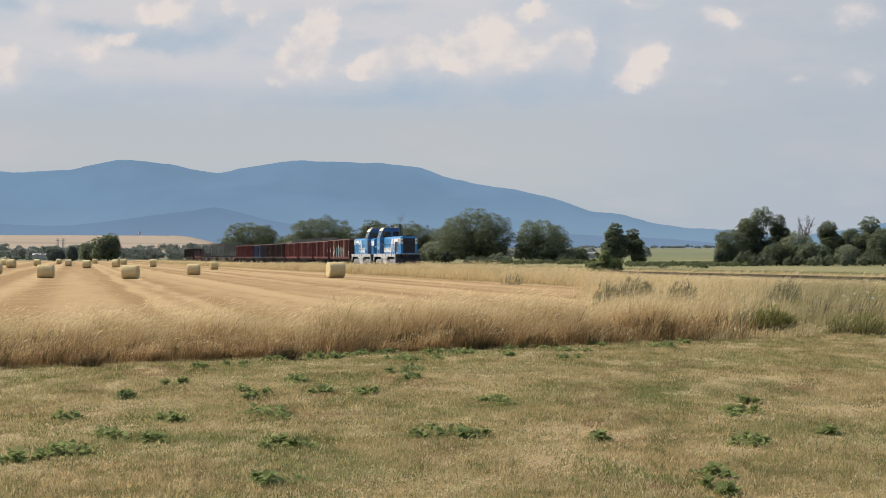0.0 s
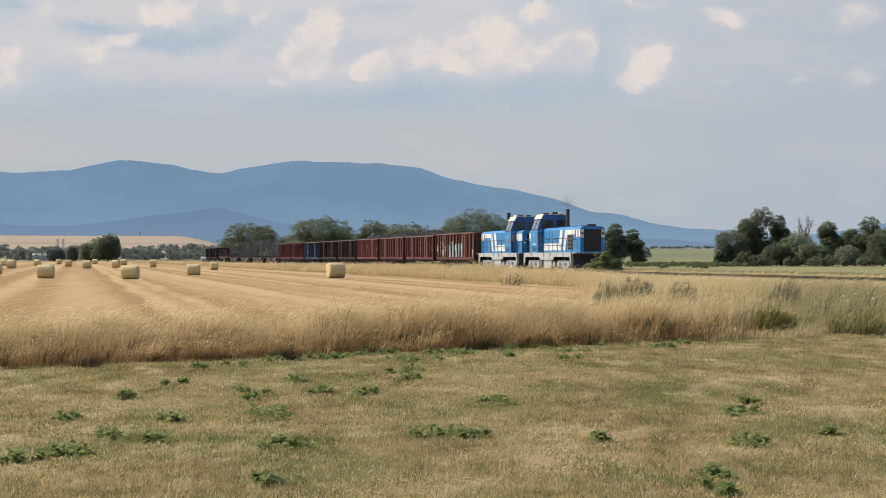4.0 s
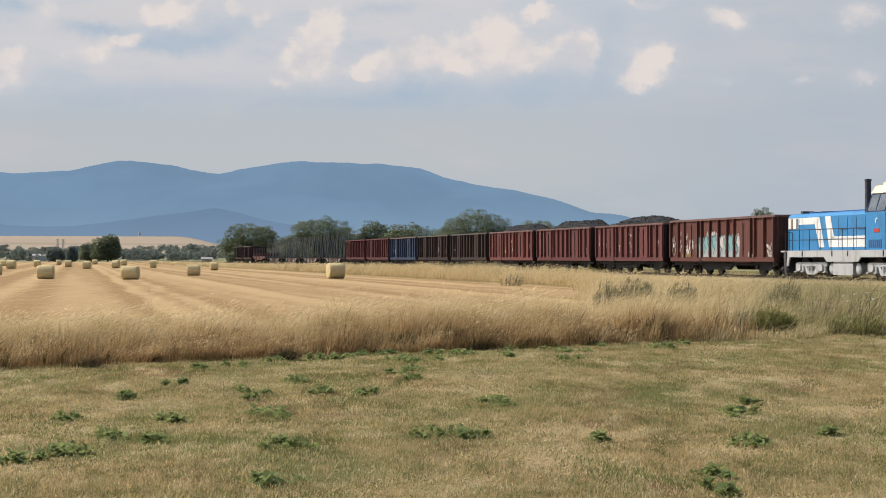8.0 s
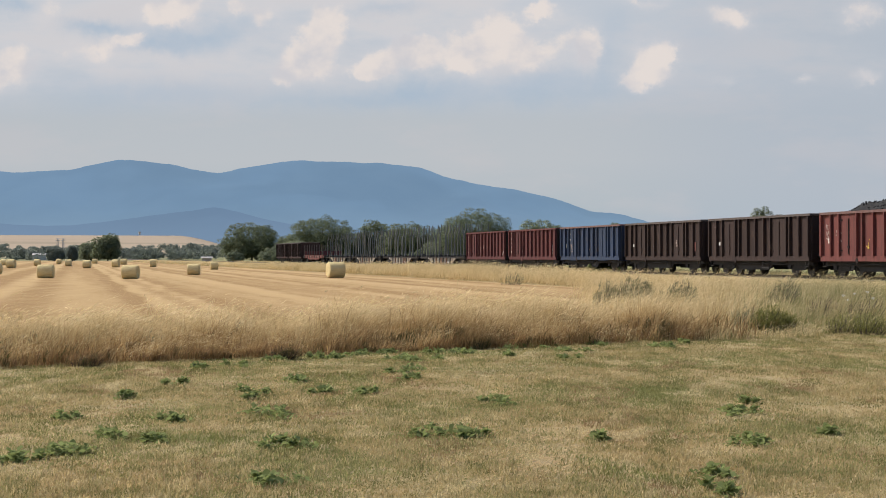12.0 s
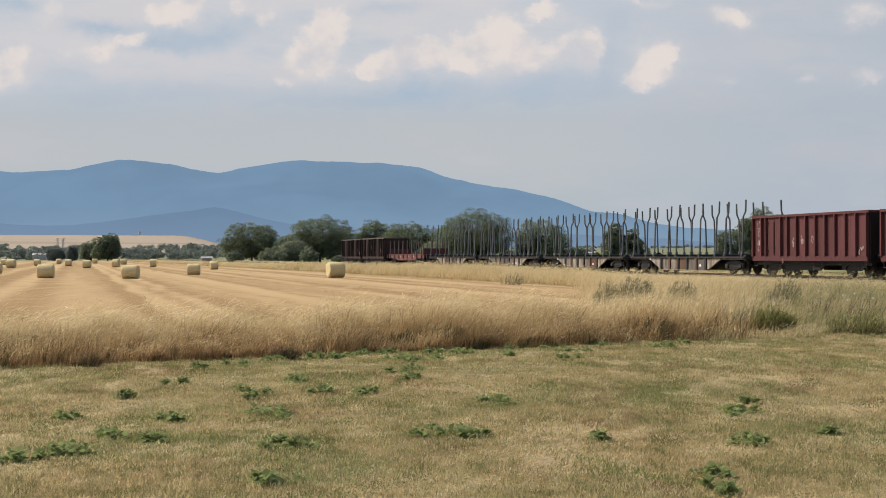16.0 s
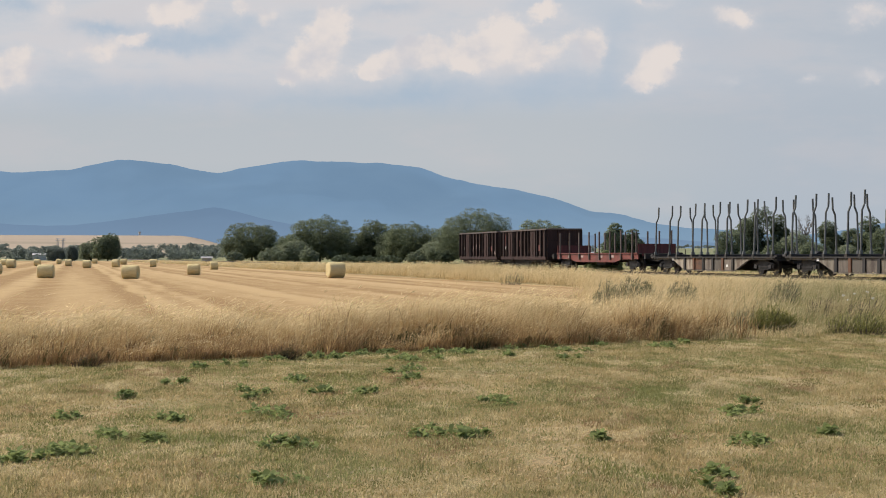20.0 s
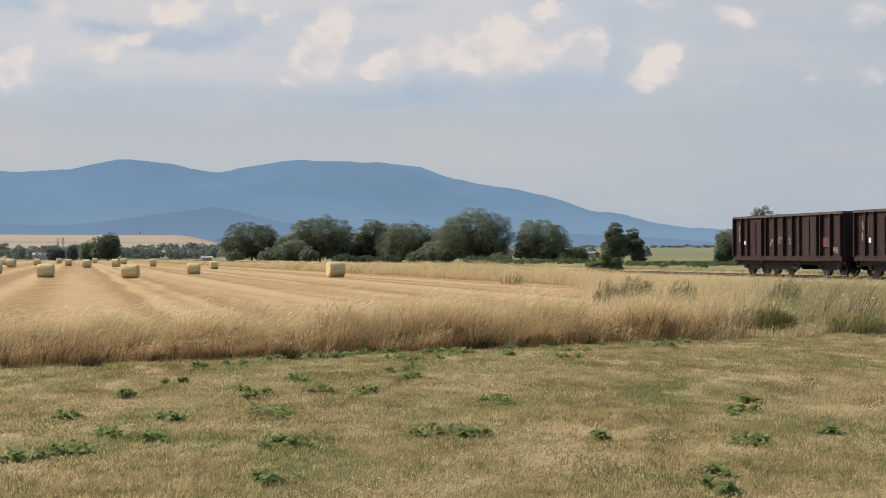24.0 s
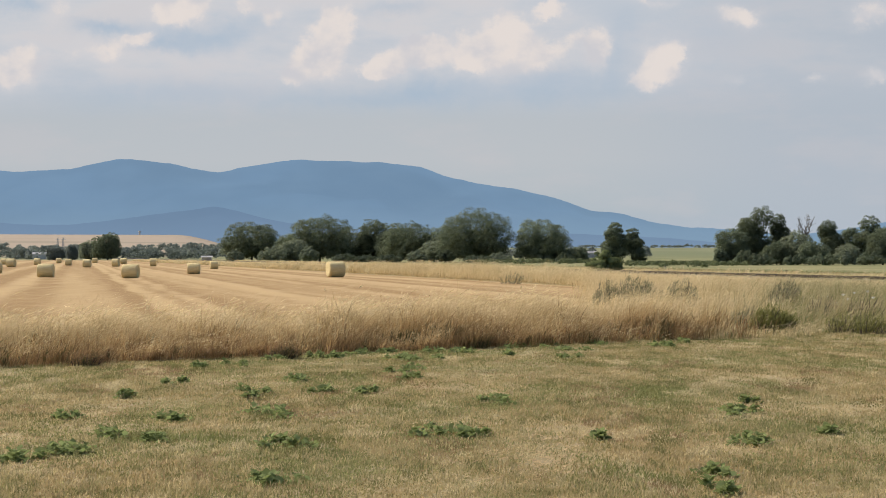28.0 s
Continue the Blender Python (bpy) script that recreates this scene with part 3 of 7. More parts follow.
def cloud_sheet():
    R = 4800.0
    az, el = np.radians(np.linspace(-26, 26, 40)), np.radians(np.linspace(-1.5, 20, 24))
    V = [(R * math.sin(a) * math.cos(e), R * math.cos(a) * math.cos(e), R * math.sin(e)) for e in el for a in az]
    m = len(az)
    i, j = np.meshgrid(np.arange(len(el) - 1), np.arange(m - 1), indexing="ij")
    a = i * m + j
    F = np.stack((a, a + m, a + m + 1, a + 1), -1).reshape(-1, 4)
    ob = tagged(new("backdrop_clouds", sheet_mesh("backdrop_clouds", V, F, M_CLOUD, True)), "hazy sky with soft warm-lit cumulus clouds drifting", "clouds", kind="structure")
    ob.location = EYE
    ob.visible_shadow = False
    return ob


ground()
patches()
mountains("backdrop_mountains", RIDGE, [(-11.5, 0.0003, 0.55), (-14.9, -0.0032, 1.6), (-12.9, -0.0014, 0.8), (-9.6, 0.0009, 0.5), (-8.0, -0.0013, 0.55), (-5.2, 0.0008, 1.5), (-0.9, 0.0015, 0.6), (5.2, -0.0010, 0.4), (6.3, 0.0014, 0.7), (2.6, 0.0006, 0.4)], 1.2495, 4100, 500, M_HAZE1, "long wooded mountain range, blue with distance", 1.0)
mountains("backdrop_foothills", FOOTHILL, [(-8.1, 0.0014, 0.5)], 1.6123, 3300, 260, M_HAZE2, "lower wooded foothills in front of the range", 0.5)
clouds = cloud_sheet()


# ---------------------------------------------------------------- railway line
def strip_along(profile, s0, s1, step, bump, seed):
    """A bank: a cross profile (over, height) drawn along the track."""
    rows = int((s1 - s0) / step)
    V = []
    for i in range(rows + 1):
        s = s0 + (s1 - s0) * i / rows
        for o, z in profile:
            p = on_track(s, o)
            n = noise.noise((s * 0.7, o * 1.7, seed)) * bump if z > 0.02 else 0
            V.append((p.x, p.y, z + n))
    m = len(profile)
    i, j = np.meshgrid(np.arange(rows), np.arange(m - 1), indexing="ij")
    a = i * m + j
    return V, np.stack((a, a + 1, a + m + 1, a + m), -1).reshape(-1, 4)


def railway():
    V, F = strip_along([(-5.6, -0.02), (-4.2, 0.16), (-3.2, 0.30), (3.2, 0.30), (4.4, 0.16), (6.0, -0.02)], -90, 900, 3.0, 0.05, 1)
    tagged(new("embankment", sheet_mesh("embankment", V, F, M_GROUND, True)), "low grassy railway embankment", "embankment", kind="structure")
    V, F = strip_along([(-2.6, 0.22), (-1.75, 0.50), (-1.4, 0.54), (1.4, 0.54), (1.75, 0.50), (2.6, 0.22)], -90, 900, 1.2, 0.05, 5)
    track = tagged(new("railway_track", sheet_mesh("ballast", V, F, M_BALLAST)), "single railway track with rusty rails on brown ballast", "railway track", kind="structure")
    for side in (-0.753, 0.753):
        sh = Shape()
        prof = [(-0.075, -0.17), (0.075, -0.17), (0.075, -0.155), (0.012, -0.14), (0.012, -0.045), (0.036, -0.035), (0.036, 0.0), (-0.036, 0.0), (-0.036, -0.035), (-0.012, -0.045), (-0.012, -0.14), (-0.075, -0.155)]
        sh.along([(y + side, z) for y, z in prof], -900, 90)
        part("rail", sh, M_RAIL, track, at=Matrix.Translation(on_track(0, 0, RAIL)) @ pose(0, 0, 0, 0, 0, HEADING))
    sleeper = Shape().along([(-1.3, 0), (1.3, 0), (1.3, 0.10), (1.24, 0.13), (-1.24, 0.13), (-1.3, 0.10)], -0.12, 0.12).mesh("sleeper", M_SLEEPER)
    for i in range(230):
        part("sleeper", sleeper, M_SLEEPER, track, at=Matrix.Translation(on_track(50 + i * 0.62, 0, RAIL - 0.17 - 0.128)) @ pose(0, 0, 0, 0, 0, HEADING))
    rest = Shape()
    for i in list(range(-200, 0)) + list(range(230, 900)):
        s = 50 + i * 0.62
        c = [on_track(s + a, b, z) for a, b, z in ((-.12, -1.3, .417), (.12, -1.3, .417), (.12, 1.3, .417), (-.12, 1.3, .417), (-.12, -1.3, .547), (.12, -1.3, .547), (.12, 1.3, .547), (-.12, 1.3, .547))]
        rest.add(c, [(4, 5, 6, 7), (0, 1, 5, 4), (2, 3, 7, 6), (1, 2, 6, 5), (3, 0, 4, 7)])
    me = bpy.data.meshes.new("sleepers")
    me.from_pydata(rest.v, [], rest.f)
    me.materials.append(M_SLEEPER)
    part("far_sleepers", me, M_SLEEPER, track)["kind"] = "stuff"


railway()

# ---------------------------------------------------------------- train, built facing +x, rail heads at z = 0
WHEEL_R = 0.46
bogie_sets = []          # (wheelset, which action) for the turning wheels


def wheel_shape(r, gauge=0.753):
    sh = Shape()
    for s in (-1, 1):
        y = s * gauge
        sh.rod((0, y - s * 0.05, 0), (0, y + s * 0.085, 0), r, 20)
        sh.rod((0, y - s * 0.085, 0), (0, y - s * 0.05, 0), r + 0.028, 20)
        sh.rod((0, y + s * 0.085, 0), (0, y + s * 0.20, 0), 0.13, 10)
        for k in range(6):
            w = k * math.pi / 3
            sh.rod((0.25 * r / 0.46 * math.cos(w), y + s * 0.08, 0.25 * r / 0.46 * math.sin(w)), (0.25 * r / 0.46 * math.cos(w), y + s * 0.095, 0.25 * r / 0.46 * math.sin(w)), 0.06, 8)
    sh.rod((0, -gauge, 0), (0, gauge, 0), 0.085, 12)
    return sh


MESH_WHEEL = wheel_shape(WHEEL_R).mesh("wheelset", M_WHEEL)
MESH_LWHEEL = wheel_shape(0.50).mesh("wheelset", M_WHEEL)


def freight_frame():
    sh = Shape()
    for s in (-1, 1):
        y0, y1 = s * 0.97, s * 1.09
        sh.prism([(-1.25, 0.62), (-1.15, 0.42), (-0.66, 0.42), (-0.5, 0.30), (0.5, 0.30), (0.66, 0.42), (1.15, 0.42), (1.25, 0.62), (0.8, 0.70), (0.45, 0.80), (-0.45, 0.80), (-0.8, 0.70)], min(y0, y1), max(y0, y1))
        for x in (-0.9, 0.9):
            sh.box(x - 0.17, x + 0.17, min(y1, y1 + s * 0.1), max(y1, y1 + s * 0.1), 0.36, 0.58, 0.05)
            for dx in (-0.25, 0.25):
                sh.rod((x + dx, s * 1.06, 0.40), (x + dx, s * 1.06, 0.66), 0.075, 8)
        sh.box(-0.55, 0.55, min(y1, y1 + s * 0.05), max(y1, y1 + s * 0.05), 0.42, 0.50)
    sh.box(-0.22, 0.22, -1.0, 1.0, 0.55, 0.80)
    return sh


MESH_FRAME = freight_frame().mesh("side_frame", M_UNDER)


def bogie(thing, x, frame_mesh=None, wheel_mesh=None, base=0.9, r=WHEEL_R, label=""):
    b = part("bogie", frame_mesh or MESH_FRAME, None, thing, label, at=pose(x, 0, 0))
    for i, dx in enumerate((-base, base)):
        w = part("wheelset", wheel_mesh or MESH_WHEEL, None, b, at=pose(dx, 0, r))
        bogie_sets.append((w, (base, i), r))
    return b


def buffers(thing, half, z=1.05):
    for sx in (-1, 1):
        for y in (-0.875, 0.875):
            sh = Shape()
            sh.rod((sx * (half - 0.62), y, z), (sx * (half - 0.28), y, z), 0.11, 10)
            sh.rod((sx * (half - 0.28), y, z), (sx * (half - 0.07), y, z), 0.075, 10)
            sh.rod((sx * (half - 0.07), y, z), (sx * (half - 0.015), y, z), 0.235, 16)
            part("buffer", sh, M_UNDER, thing)
        sh = Shape()
        sh.rod((sx * (half - 0.6), 0, z - 0.02), (sx * (half - 0.25), 0, z - 0.02), 0.05, 8)
        sh.pipe([(sx * (half - 0.25), 0.05, z), (sx * (half - 0.02), 0.05, z - 0.22), (sx * (half - 0.02), -0.05, z - 0.22), (sx * (half - 0.25), -0.05, z)], 0.025)
        sh.pipe([(sx * (half - 0.6), 0.3, z - 0.1), (sx * (half - 0.3), 0.3, z - 0.3), (sx * (half - 0.1), 0.3, z - 0.2)], 0.03)
        part("coupling", sh, M_UNDER, thing)


def gondola(half, paint_m, label, group, marks, coal=False, sub=None, chord=None, top=3.2, spots=(), ribs_m=None, deep=0.15, doors=((-0.70, -0.42), (0.30, 0.60))):
    """Open high-sided bogie wagon. half: half the length over buffers."""
    car = empty("open_freight_wagon", label, "freight wagon", group)
    L, W, T, floor_z = half - 0.62, 1.38, top, 1.02
    dents = random.Random(len(label) + len(marks))
    # Red wagons' end walls and fittings take a darker brown that carries shade.
    sub, chord = sub or (M_BLACKRED if paint_m in (M_RUST, M_RUSTB, M_RUSTC, M_DARKRED) else paint_m), chord or M_CHORD
    part("floor", Shape().box(-L, L, -W, W, floor_z - 0.1, floor_z), M_UNDER, car)
    for s in (-1, 1):
        y0, y1 = sorted((s * (W - 0.07), s * (W + 0.10)))
        part("top_chord", Shape().box(-L, L, y0, y1, T - 0.12, T, 0.03), chord, car, "scuffed paler top edge")
        y0, y1 = sorted((s * (W - 0.02), s * (W + 0.085)))
        part("lower_sill", Shape().box(-L, L, y0, y1, floor_z - 0.24, floor_z + 0.02, 0.02), paint_m, car)
        n = 12
        ribs = [-1 + 2 * i / n for i in range(n + 1)]
        ribs = [r for r in ribs if not any(a + 0.02 < r < b - 0.02 for a, b in doors)] + [d for ab in doors for d in ab]
        done = []
        for r in sorted(ribs):
            if done and r - done[-1] < 0.06:
                continue
            done.append(r)
            x = r * (L - 0.07)
            y0, y1 = sorted((s * W, s * (W + deep)))
            if len(done) > 1:       # one sheet between two ribs, dented in or out by the loads
                xa, dent = done[-2] * (L - 0.07), dents.uniform(-0.035, 0.02)
                sheet = [(xa, s * (W - 0.002)), (xa + (x - xa) * 0.3, s * (W + dent)), (xa + (x - xa) * 0.7, s * (W + dent * 0.8)), (x, s * (W - 0.002)), (x, s * (W - 0.06)), (xa, s * (W - 0.06))]
                bay = Shape().add([(px, py, floor_z) for px, py in sheet] + [(px, py, T - 0.06) for px, py in sheet], [(i, (i + 1) % 6, 6 + (i + 1) % 6, 6 + i) for i in range(6)] + [(5, 4, 3, 2, 1, 0), (6, 7, 8, 9, 10, 11)])
                part("side_sheet", bay, paint_m, car)
            part("rib", Shape().prism([(x - 0.065, floor_z), (x + 0.065, floor_z), (x + 0.05, T - 0.12), (x - 0.05, T - 0.12)], y0, y1), ribs_m or paint_m, car)
        for a, b in doors:
            xa, xb = a * (L - 0.07) + 0.09, b * (L - 0.07) - 0.09
            y0, y1 = sorted((s * (W + 0.003), s * (W + 0.028)))
            door = Shape()
            mid = (xa + xb) / 2
            door.box(xa, mid - 0.012, y0, y1, floor_z + 0.03, T - 0.2, 0.02)
            door.box(mid + 0.012, xb, y0, y1, floor_z + 0.03, T - 0.2, 0.02)
            dr = part("side_door", door, paint_m, car)
            y2, y3 = sorted((s * (W + 0.028), s * (W + 0.075)))
            part("latch_bar", Shape().box(mid - 0.03, mid + 0.03, y2, y3, floor_z + 0.1, T - 0.35).box(mid - 0.12, mid + 0.12, y2, y3, floor_z + 0.42, floor_z + 0.5), sub, dr)
            hinge = Shape()
            for xx in (xa + 0.08, xb - 0.08):
                for zz in (floor_z + 0.25, T - 0.45):
                    hinge.box(xx - 0.06, xx + 0.06, y2, y3 - 0.02 if s > 0 else y3, zz, zz + 0.07)
            part("hinge", hinge, sub, dr)
            part("foot_flap", Shape().box(xa - 0.02, xb + 0.02, y0 - 0.01, y1 + 0.03, floor_z - 0.30, floor_z - 0.245), sub, dr)
        for e in (-1, 1):       # foot steps and grab irons at the corners
            x = e * (L - 0.35)
            y = s * (W + 0.02)
            part("corner_step", Shape().pipe([(x - 0.16, y, floor_z - 0.1), (x - 0.16, y, 0.50), (x + 0.16, y, 0.50), (x + 0.16, y, floor_z - 0.1)], 0.022), M_UNDER, car)
    for e in (-1, 1):
        x0, x1 = sorted((e * L, e * (L - 0.06)))
        end = part("end_wall", Shape().box(x0, x1, -W, W, floor_z - 0.3, T - 0.05), sub, car)
        for y in (-1.28, -0.45, 0.45, 1.28):
            xa, xb = sorted((e * L, e * (L + 0.09)))
            part("end_rib", Shape().box(xa, xb, y - 0.06, y + 0.06, floor_z - 0.2, T - 0.1, 0.01), sub, end)
        for zz in (floor_z + 0.55, floor_z + 1.2):
            xa, xb = sorted((e * L, e * (L + 0.06)))
            part("end_rail", Shape().box(xa, xb, -W, W, zz, zz + 0.08), sub, end)
        xa, xb = sorted((e * (L - 0.05), e * (L + 0.10)))
        part("end_chord", Shape().box(xa, xb, -W - 0.09, W + 0.09, T - 0.125, T + 0.004, 0.03), chord, end)
    under = Shape().box(-L, L, -0.35, 0.35, 0.70, floor_z - 0.1)
    for e in (-1, 1):
        under.box(min(e * L, e * (L - 0.25)), max(e * L, e * (L - 0.25)), -1.35, 1.35, 0.76, floor_z - 0.1)
        under.box(min(e * 1.2, e * 1.3), max(e * 1.2, e * 1.3), -1.3, 1.3, 0.80, floor_z - 0.1)
    part("underframe", under, M_UNDER, car)
    for s in (-1, 1):
        y0, y1 = sorted((s * 1.12, s * 1.20))
        part("solebar", Shape().box(-L + 0.05, L - 0.05, y0, y1, 0.56, floor_z - 0.1), M_UNDER, car)
        part("fish_belly_girder", Shape().prism([(-3.4, 0.70), (-2.9, 0.30), (0.9, 0.30), (1.6, 0.70)], *sorted((s * 1.05, s * 1.11))), M_UNDER, car)
        y0, y1 = sorted((s * (W + 0.06), s * (W + 0.10)))
        lever = Shape().prism([(-2.62, 0.96), (-2.48, 0.86), (-2.53, 0.70), (-2.62, 0.62), (-2.71, 0.70), (-2.76, 0.86)], y0, y1)
        part("brake_lever", lever, M_PATCH if paint_m is M_DARKRED else M_BLACKRED, car, "brake change-over lever")
    part("brake_cylinder", Shape().rod((-1.3, -0.7, 0.60), (-0.6, -0.7, 0.60), 0.2, 12).rod((0.3, 0.6, 0.75), (1.4, 0.6, 0.75), 0.22, 12).box(-0.5, 0.6, -1.2, -1.1, 0.7, 0.95), M_UNDER, car)
    part("brake_rigging", Shape().pipe([(-L + 2.2, -1.2, 0.6), (-1.5, -1.25, 0.62), (1.5, -1.25, 0.62), (L - 2.2, -1.2, 0.6)], 0.03).pipe([(0.6, -1.3, 1.1), (0.7, -1.38, 0.42), (1.5, -1.38, 0.42), (1.6, -1.3, 1.1)], 0.025), M_UNDER, car)
    for e in (-1, 1):
        bogie(car, e * (half - 2.52))
    buffers(car, half)
    rnd = random.Random(len(label) * 7 + len(marks))
    for x, z, w, h, m in marks:
        if m in (M_WHITE, M_YELLOW) and w < 0.3:
            part("marking", Shape().box(x - w / 2, x + w / 2, -W - 0.036, -W - 0.028, z - h / 2, z + h / 2), m, car)
            continue
        if m is not M_PATCH:        # peeling stencils: many small chips
            chips = Shape()
            for i in range(7 if m in (M_WHITE, M_YELLOW) else 16):
                cx, cz, a, b = x + rnd.uniform(-0.6, 0.6) * w, z + rnd.uniform(-0.75, 0.75) * h, rnd.uniform(0.02, 0.065), rnd.uniform(0.02, 0.07)
                chips.prism([(cx - a, cz - b * rnd.uniform(0.3, 1)), (cx + a * rnd.uniform(0.5, 1), cz - b), (cx + a, cz + b * rnd.uniform(0.4, 1)), (cx - a * rnd.uniform(0.4, 1), cz + b)], -W - 0.036, -W - 0.030)
            part("peeling_marking", chips, m, car)["kind"] = "stuff"
            continue
        poly = []            # repainted stretch of a sheet, its edge worn ragged
        for i in range(20):
            a = i / 20 * 2 * math.pi
            q = rnd.uniform(0.85, 1.0) / max(abs(math.cos(a)), abs(math.sin(a)))
            poly.append((x + w * 0.5 * q * math.cos(a), z + h * 0.5 * q * math.sin(a)))
        part("worn_patch", Shape().prism(poly, -W - 0.036, -W - 0.030), m, car)
    for name, shape, m, lab in spots:
        part(name, shape, m, car, lab)
    if coal:
        coal_heap(car, L, W, T, coal)
    return car


def coal_heap(car, L, W, T, seed):
    """Lumpy load heaped over the wagon's rim."""
    nx, ny = 70, 18
    V = []
    for i in range(nx):
        for j in range(ny):
            u, v = i / (nx - 1) * 2 - 1, j / (ny - 1) * 2 - 1
            edge = min(1, (1 - abs(u)) * 2.0) ** 0.8 * min(1, (1 - abs(v)) * 1.6) ** 0.8
            h = T - 0.32 + edge * (0.78 + 0.18 * noise.noise((u * 4, v * 1.5, seed)))
            h += edge * 0.06 * noise.noise((u * 34, v * 9, seed + 3.3))
            V.append((u * (L - 0.1), v * (W - 0.07), h))
    i, j = np.meshgrid(np.arange(nx - 1), np.arange(ny - 1), indexing="ij")
    a = i * ny + j
    F = np.stack((a, a + ny, a + ny + 1, a + 1), -1).reshape(-1, 4)
    heap = part("coal_load", sheet_mesh("coal_load", V, F, M_COAL), None, car, "black lump coal heaped above the rim")
    rnd = np.random.default_rng(int(seed * 10))
    Vs, Fs = [], []
    tet = np.array([(1, 1, 1), (-1, -1, 1), (-1, 1, -1), (1, -1, -1)], float)
    ft = np.array([(0, 1, 2), (0, 3, 1), (0, 2, 3), (1, 3, 2)])
    for k in range(1100):
        b = V[rnd.integers(0, len(V))]
        q = Euler(rnd.uniform(0, 6, 3)).to_matrix()
        s = rnd.uniform(0.02, 0.05)
        Fs.append(ft + 4 * k)
        Vs.append(tet @ np.array(q).T * s + np.array(b) + rnd.normal(0, 0.015, 3))
    lump = part("coal_gravel", sheet_mesh("coal_lumps", np.concatenate(Vs), np.concatenate(Fs), M_COAL), None, heap)
    lump["kind"] = "stuff"


def log_wagon(label, group, tint):
    """Flat bogie wagon for timber: deep beige side sills and bent steel stakes."""
    car = empty("timber_wagon", label, "flat wagon", group)
    half = 9.61
    L, W, dz = half - 0.62, 1.30, 0.98
    part("deck", Shape().box(-L, L, -W, W, dz - 0.06, dz), M_DECK, car)
    for s in (-1, 1):
        y0, y1 = sorted((s * W, s * (W - 0.05)))
        poly = [(-L, dz), (-L, dz - 0.15), (-5.6, dz - 0.16), (-3.8, 0.22), (3.8, 0.22), (5.6, dz - 0.16), (L, dz - 0.15), (L, dz)]
        sill = part("side_sill", Shape().prism(poly[::-1], y0, y1), M_SOOTSILL, car, "sooty fish-bellied side sill with beige panels")
        ya, yb = sorted((s * (W + 0.002), s * (W + 0.02)))
        for i in range(5):
            x = -3.5 + 1.4 * i
            part("sill_panel", Shape().box(x + 0.12, x + 1.28, ya, yb, 0.26, dz - 0.09), (M_BEIGE, M_SOOTSILL, M_BEIGE, M_DUSTY, M_RUSTRIB, M_BEIGE, M_DUSTY)[(i * 2 + tint * 3) % 7], sill, "sill panel, rust-streaked and dirty")
        for e in (-1, 1):
            part("sill_panel", Shape().prism([(e * 3.63, 0.26), (e * 3.8, 0.26), (e * 5.5, dz - 0.15), (e * 5.5, dz - 0.09), (e * 3.63, dz - 0.09)], ya, yb), M_BEIGE, sill)
        for i, x in enumerate((-3.5, -2.1, -0.7, 0.7, 2.1, 3.5)):
            ya, yb = sorted((s * W, s * (W + 0.09)))
            part("sill_rib", Shape().box(x - 0.13, x + 0.13, ya, yb, 0.23, dz - 0.03, 0.02), M_RUSTRIB if i % 3 == 1 else M_UNDER, sill)
        ya, yb = sorted((s * (W - 0.02), s * (W + 0.10)))
        part("rub_rail", Shape().box(-L, L, ya, yb, dz - 0.05, dz + 0.03, 0.01), M_UNDER, sill)
        ya, yb = sorted((s * (W - 0.02), s * (W + 0.06)))
        part("belly_rail", Shape().box(-3.8, 3.8, ya, yb, 0.18, 0.225), M_BEIGE, sill)
        part("marking", Shape().box(-5.6, -5.35, min(s * (W + 0.022), s * (W + 0.028)), max(s * (W + 0.022), s * (W + 0.028)), dz - 0.20, dz - 0.03), M_WHITE, sill)
        part("marking", Shape().box(2.5, 2.75, min(s * (W + 0.021), s * (W + 0.027)), max(s * (W + 0.021), s * (W + 0.027)), 0.42, 0.56), M_WHITE, sill)
    rnd = random.Random(tint)
    for i in range(10):
        x = -L + 0.75 + i * (2 * L - 1.5) / 9 + (0.25 if i % 2 else -0.25)
        bolster = part("stake_bolster", Shape().box(x - 0.12, x + 0.12, -W - 0.08, W + 0.08, dz, dz + 0.16, 0.03), M_UNDER, car)
        for s in (-1, 1):
            h = 3.18 + rnd.uniform(-0.05, 0.05)
            lean = rnd.uniform(-0.03, 0.03)
            y = s * (W - 0.02)
            sh = Shape()
            sh.box(x - 0.075, x + 0.075, y - 0.075, y + 0.075, dz - 0.1, dz + 0.32, 0.02)
            pts = [(x, y, dz + 0.3), (x + lean, y - s * 0.06, dz + h * 0.70), (x + lean, y - s * 0.20, dz + h * 0.80), (x + lean * 1.5, y - s * 0.22, dz + h)]
            sh.pipe(pts, 0.052, 8)
            part("stake", sh, M_POST, bolster, "bent grey steel stake")
    for e in (-1, 1):
        sh = Shape().box(min(e * L, e * (L - 0.3)), max(e * L, e * (L - 0.3)), -1.3, 1.3, 0.78, dz + 0.10)
        for y in (-0.9, 0.9):
            sh.rod((e * (L - 0.1), y, dz), (e * (L - 0.1), y, dz + 0.5), 0.03, 6)
        part("headstock", sh, M_UNDER, car)
        bogie(car, e * 7.0)
    part("underframe", Shape().box(-L, L, -0.3, 0.3, 0.62, dz - 0.06).rod((-3, 0.6, 0.5), (-1.8, 0.6, 0.5), 0.2, 12), M_UNDER, car)
    buffers(car, half)
    return car


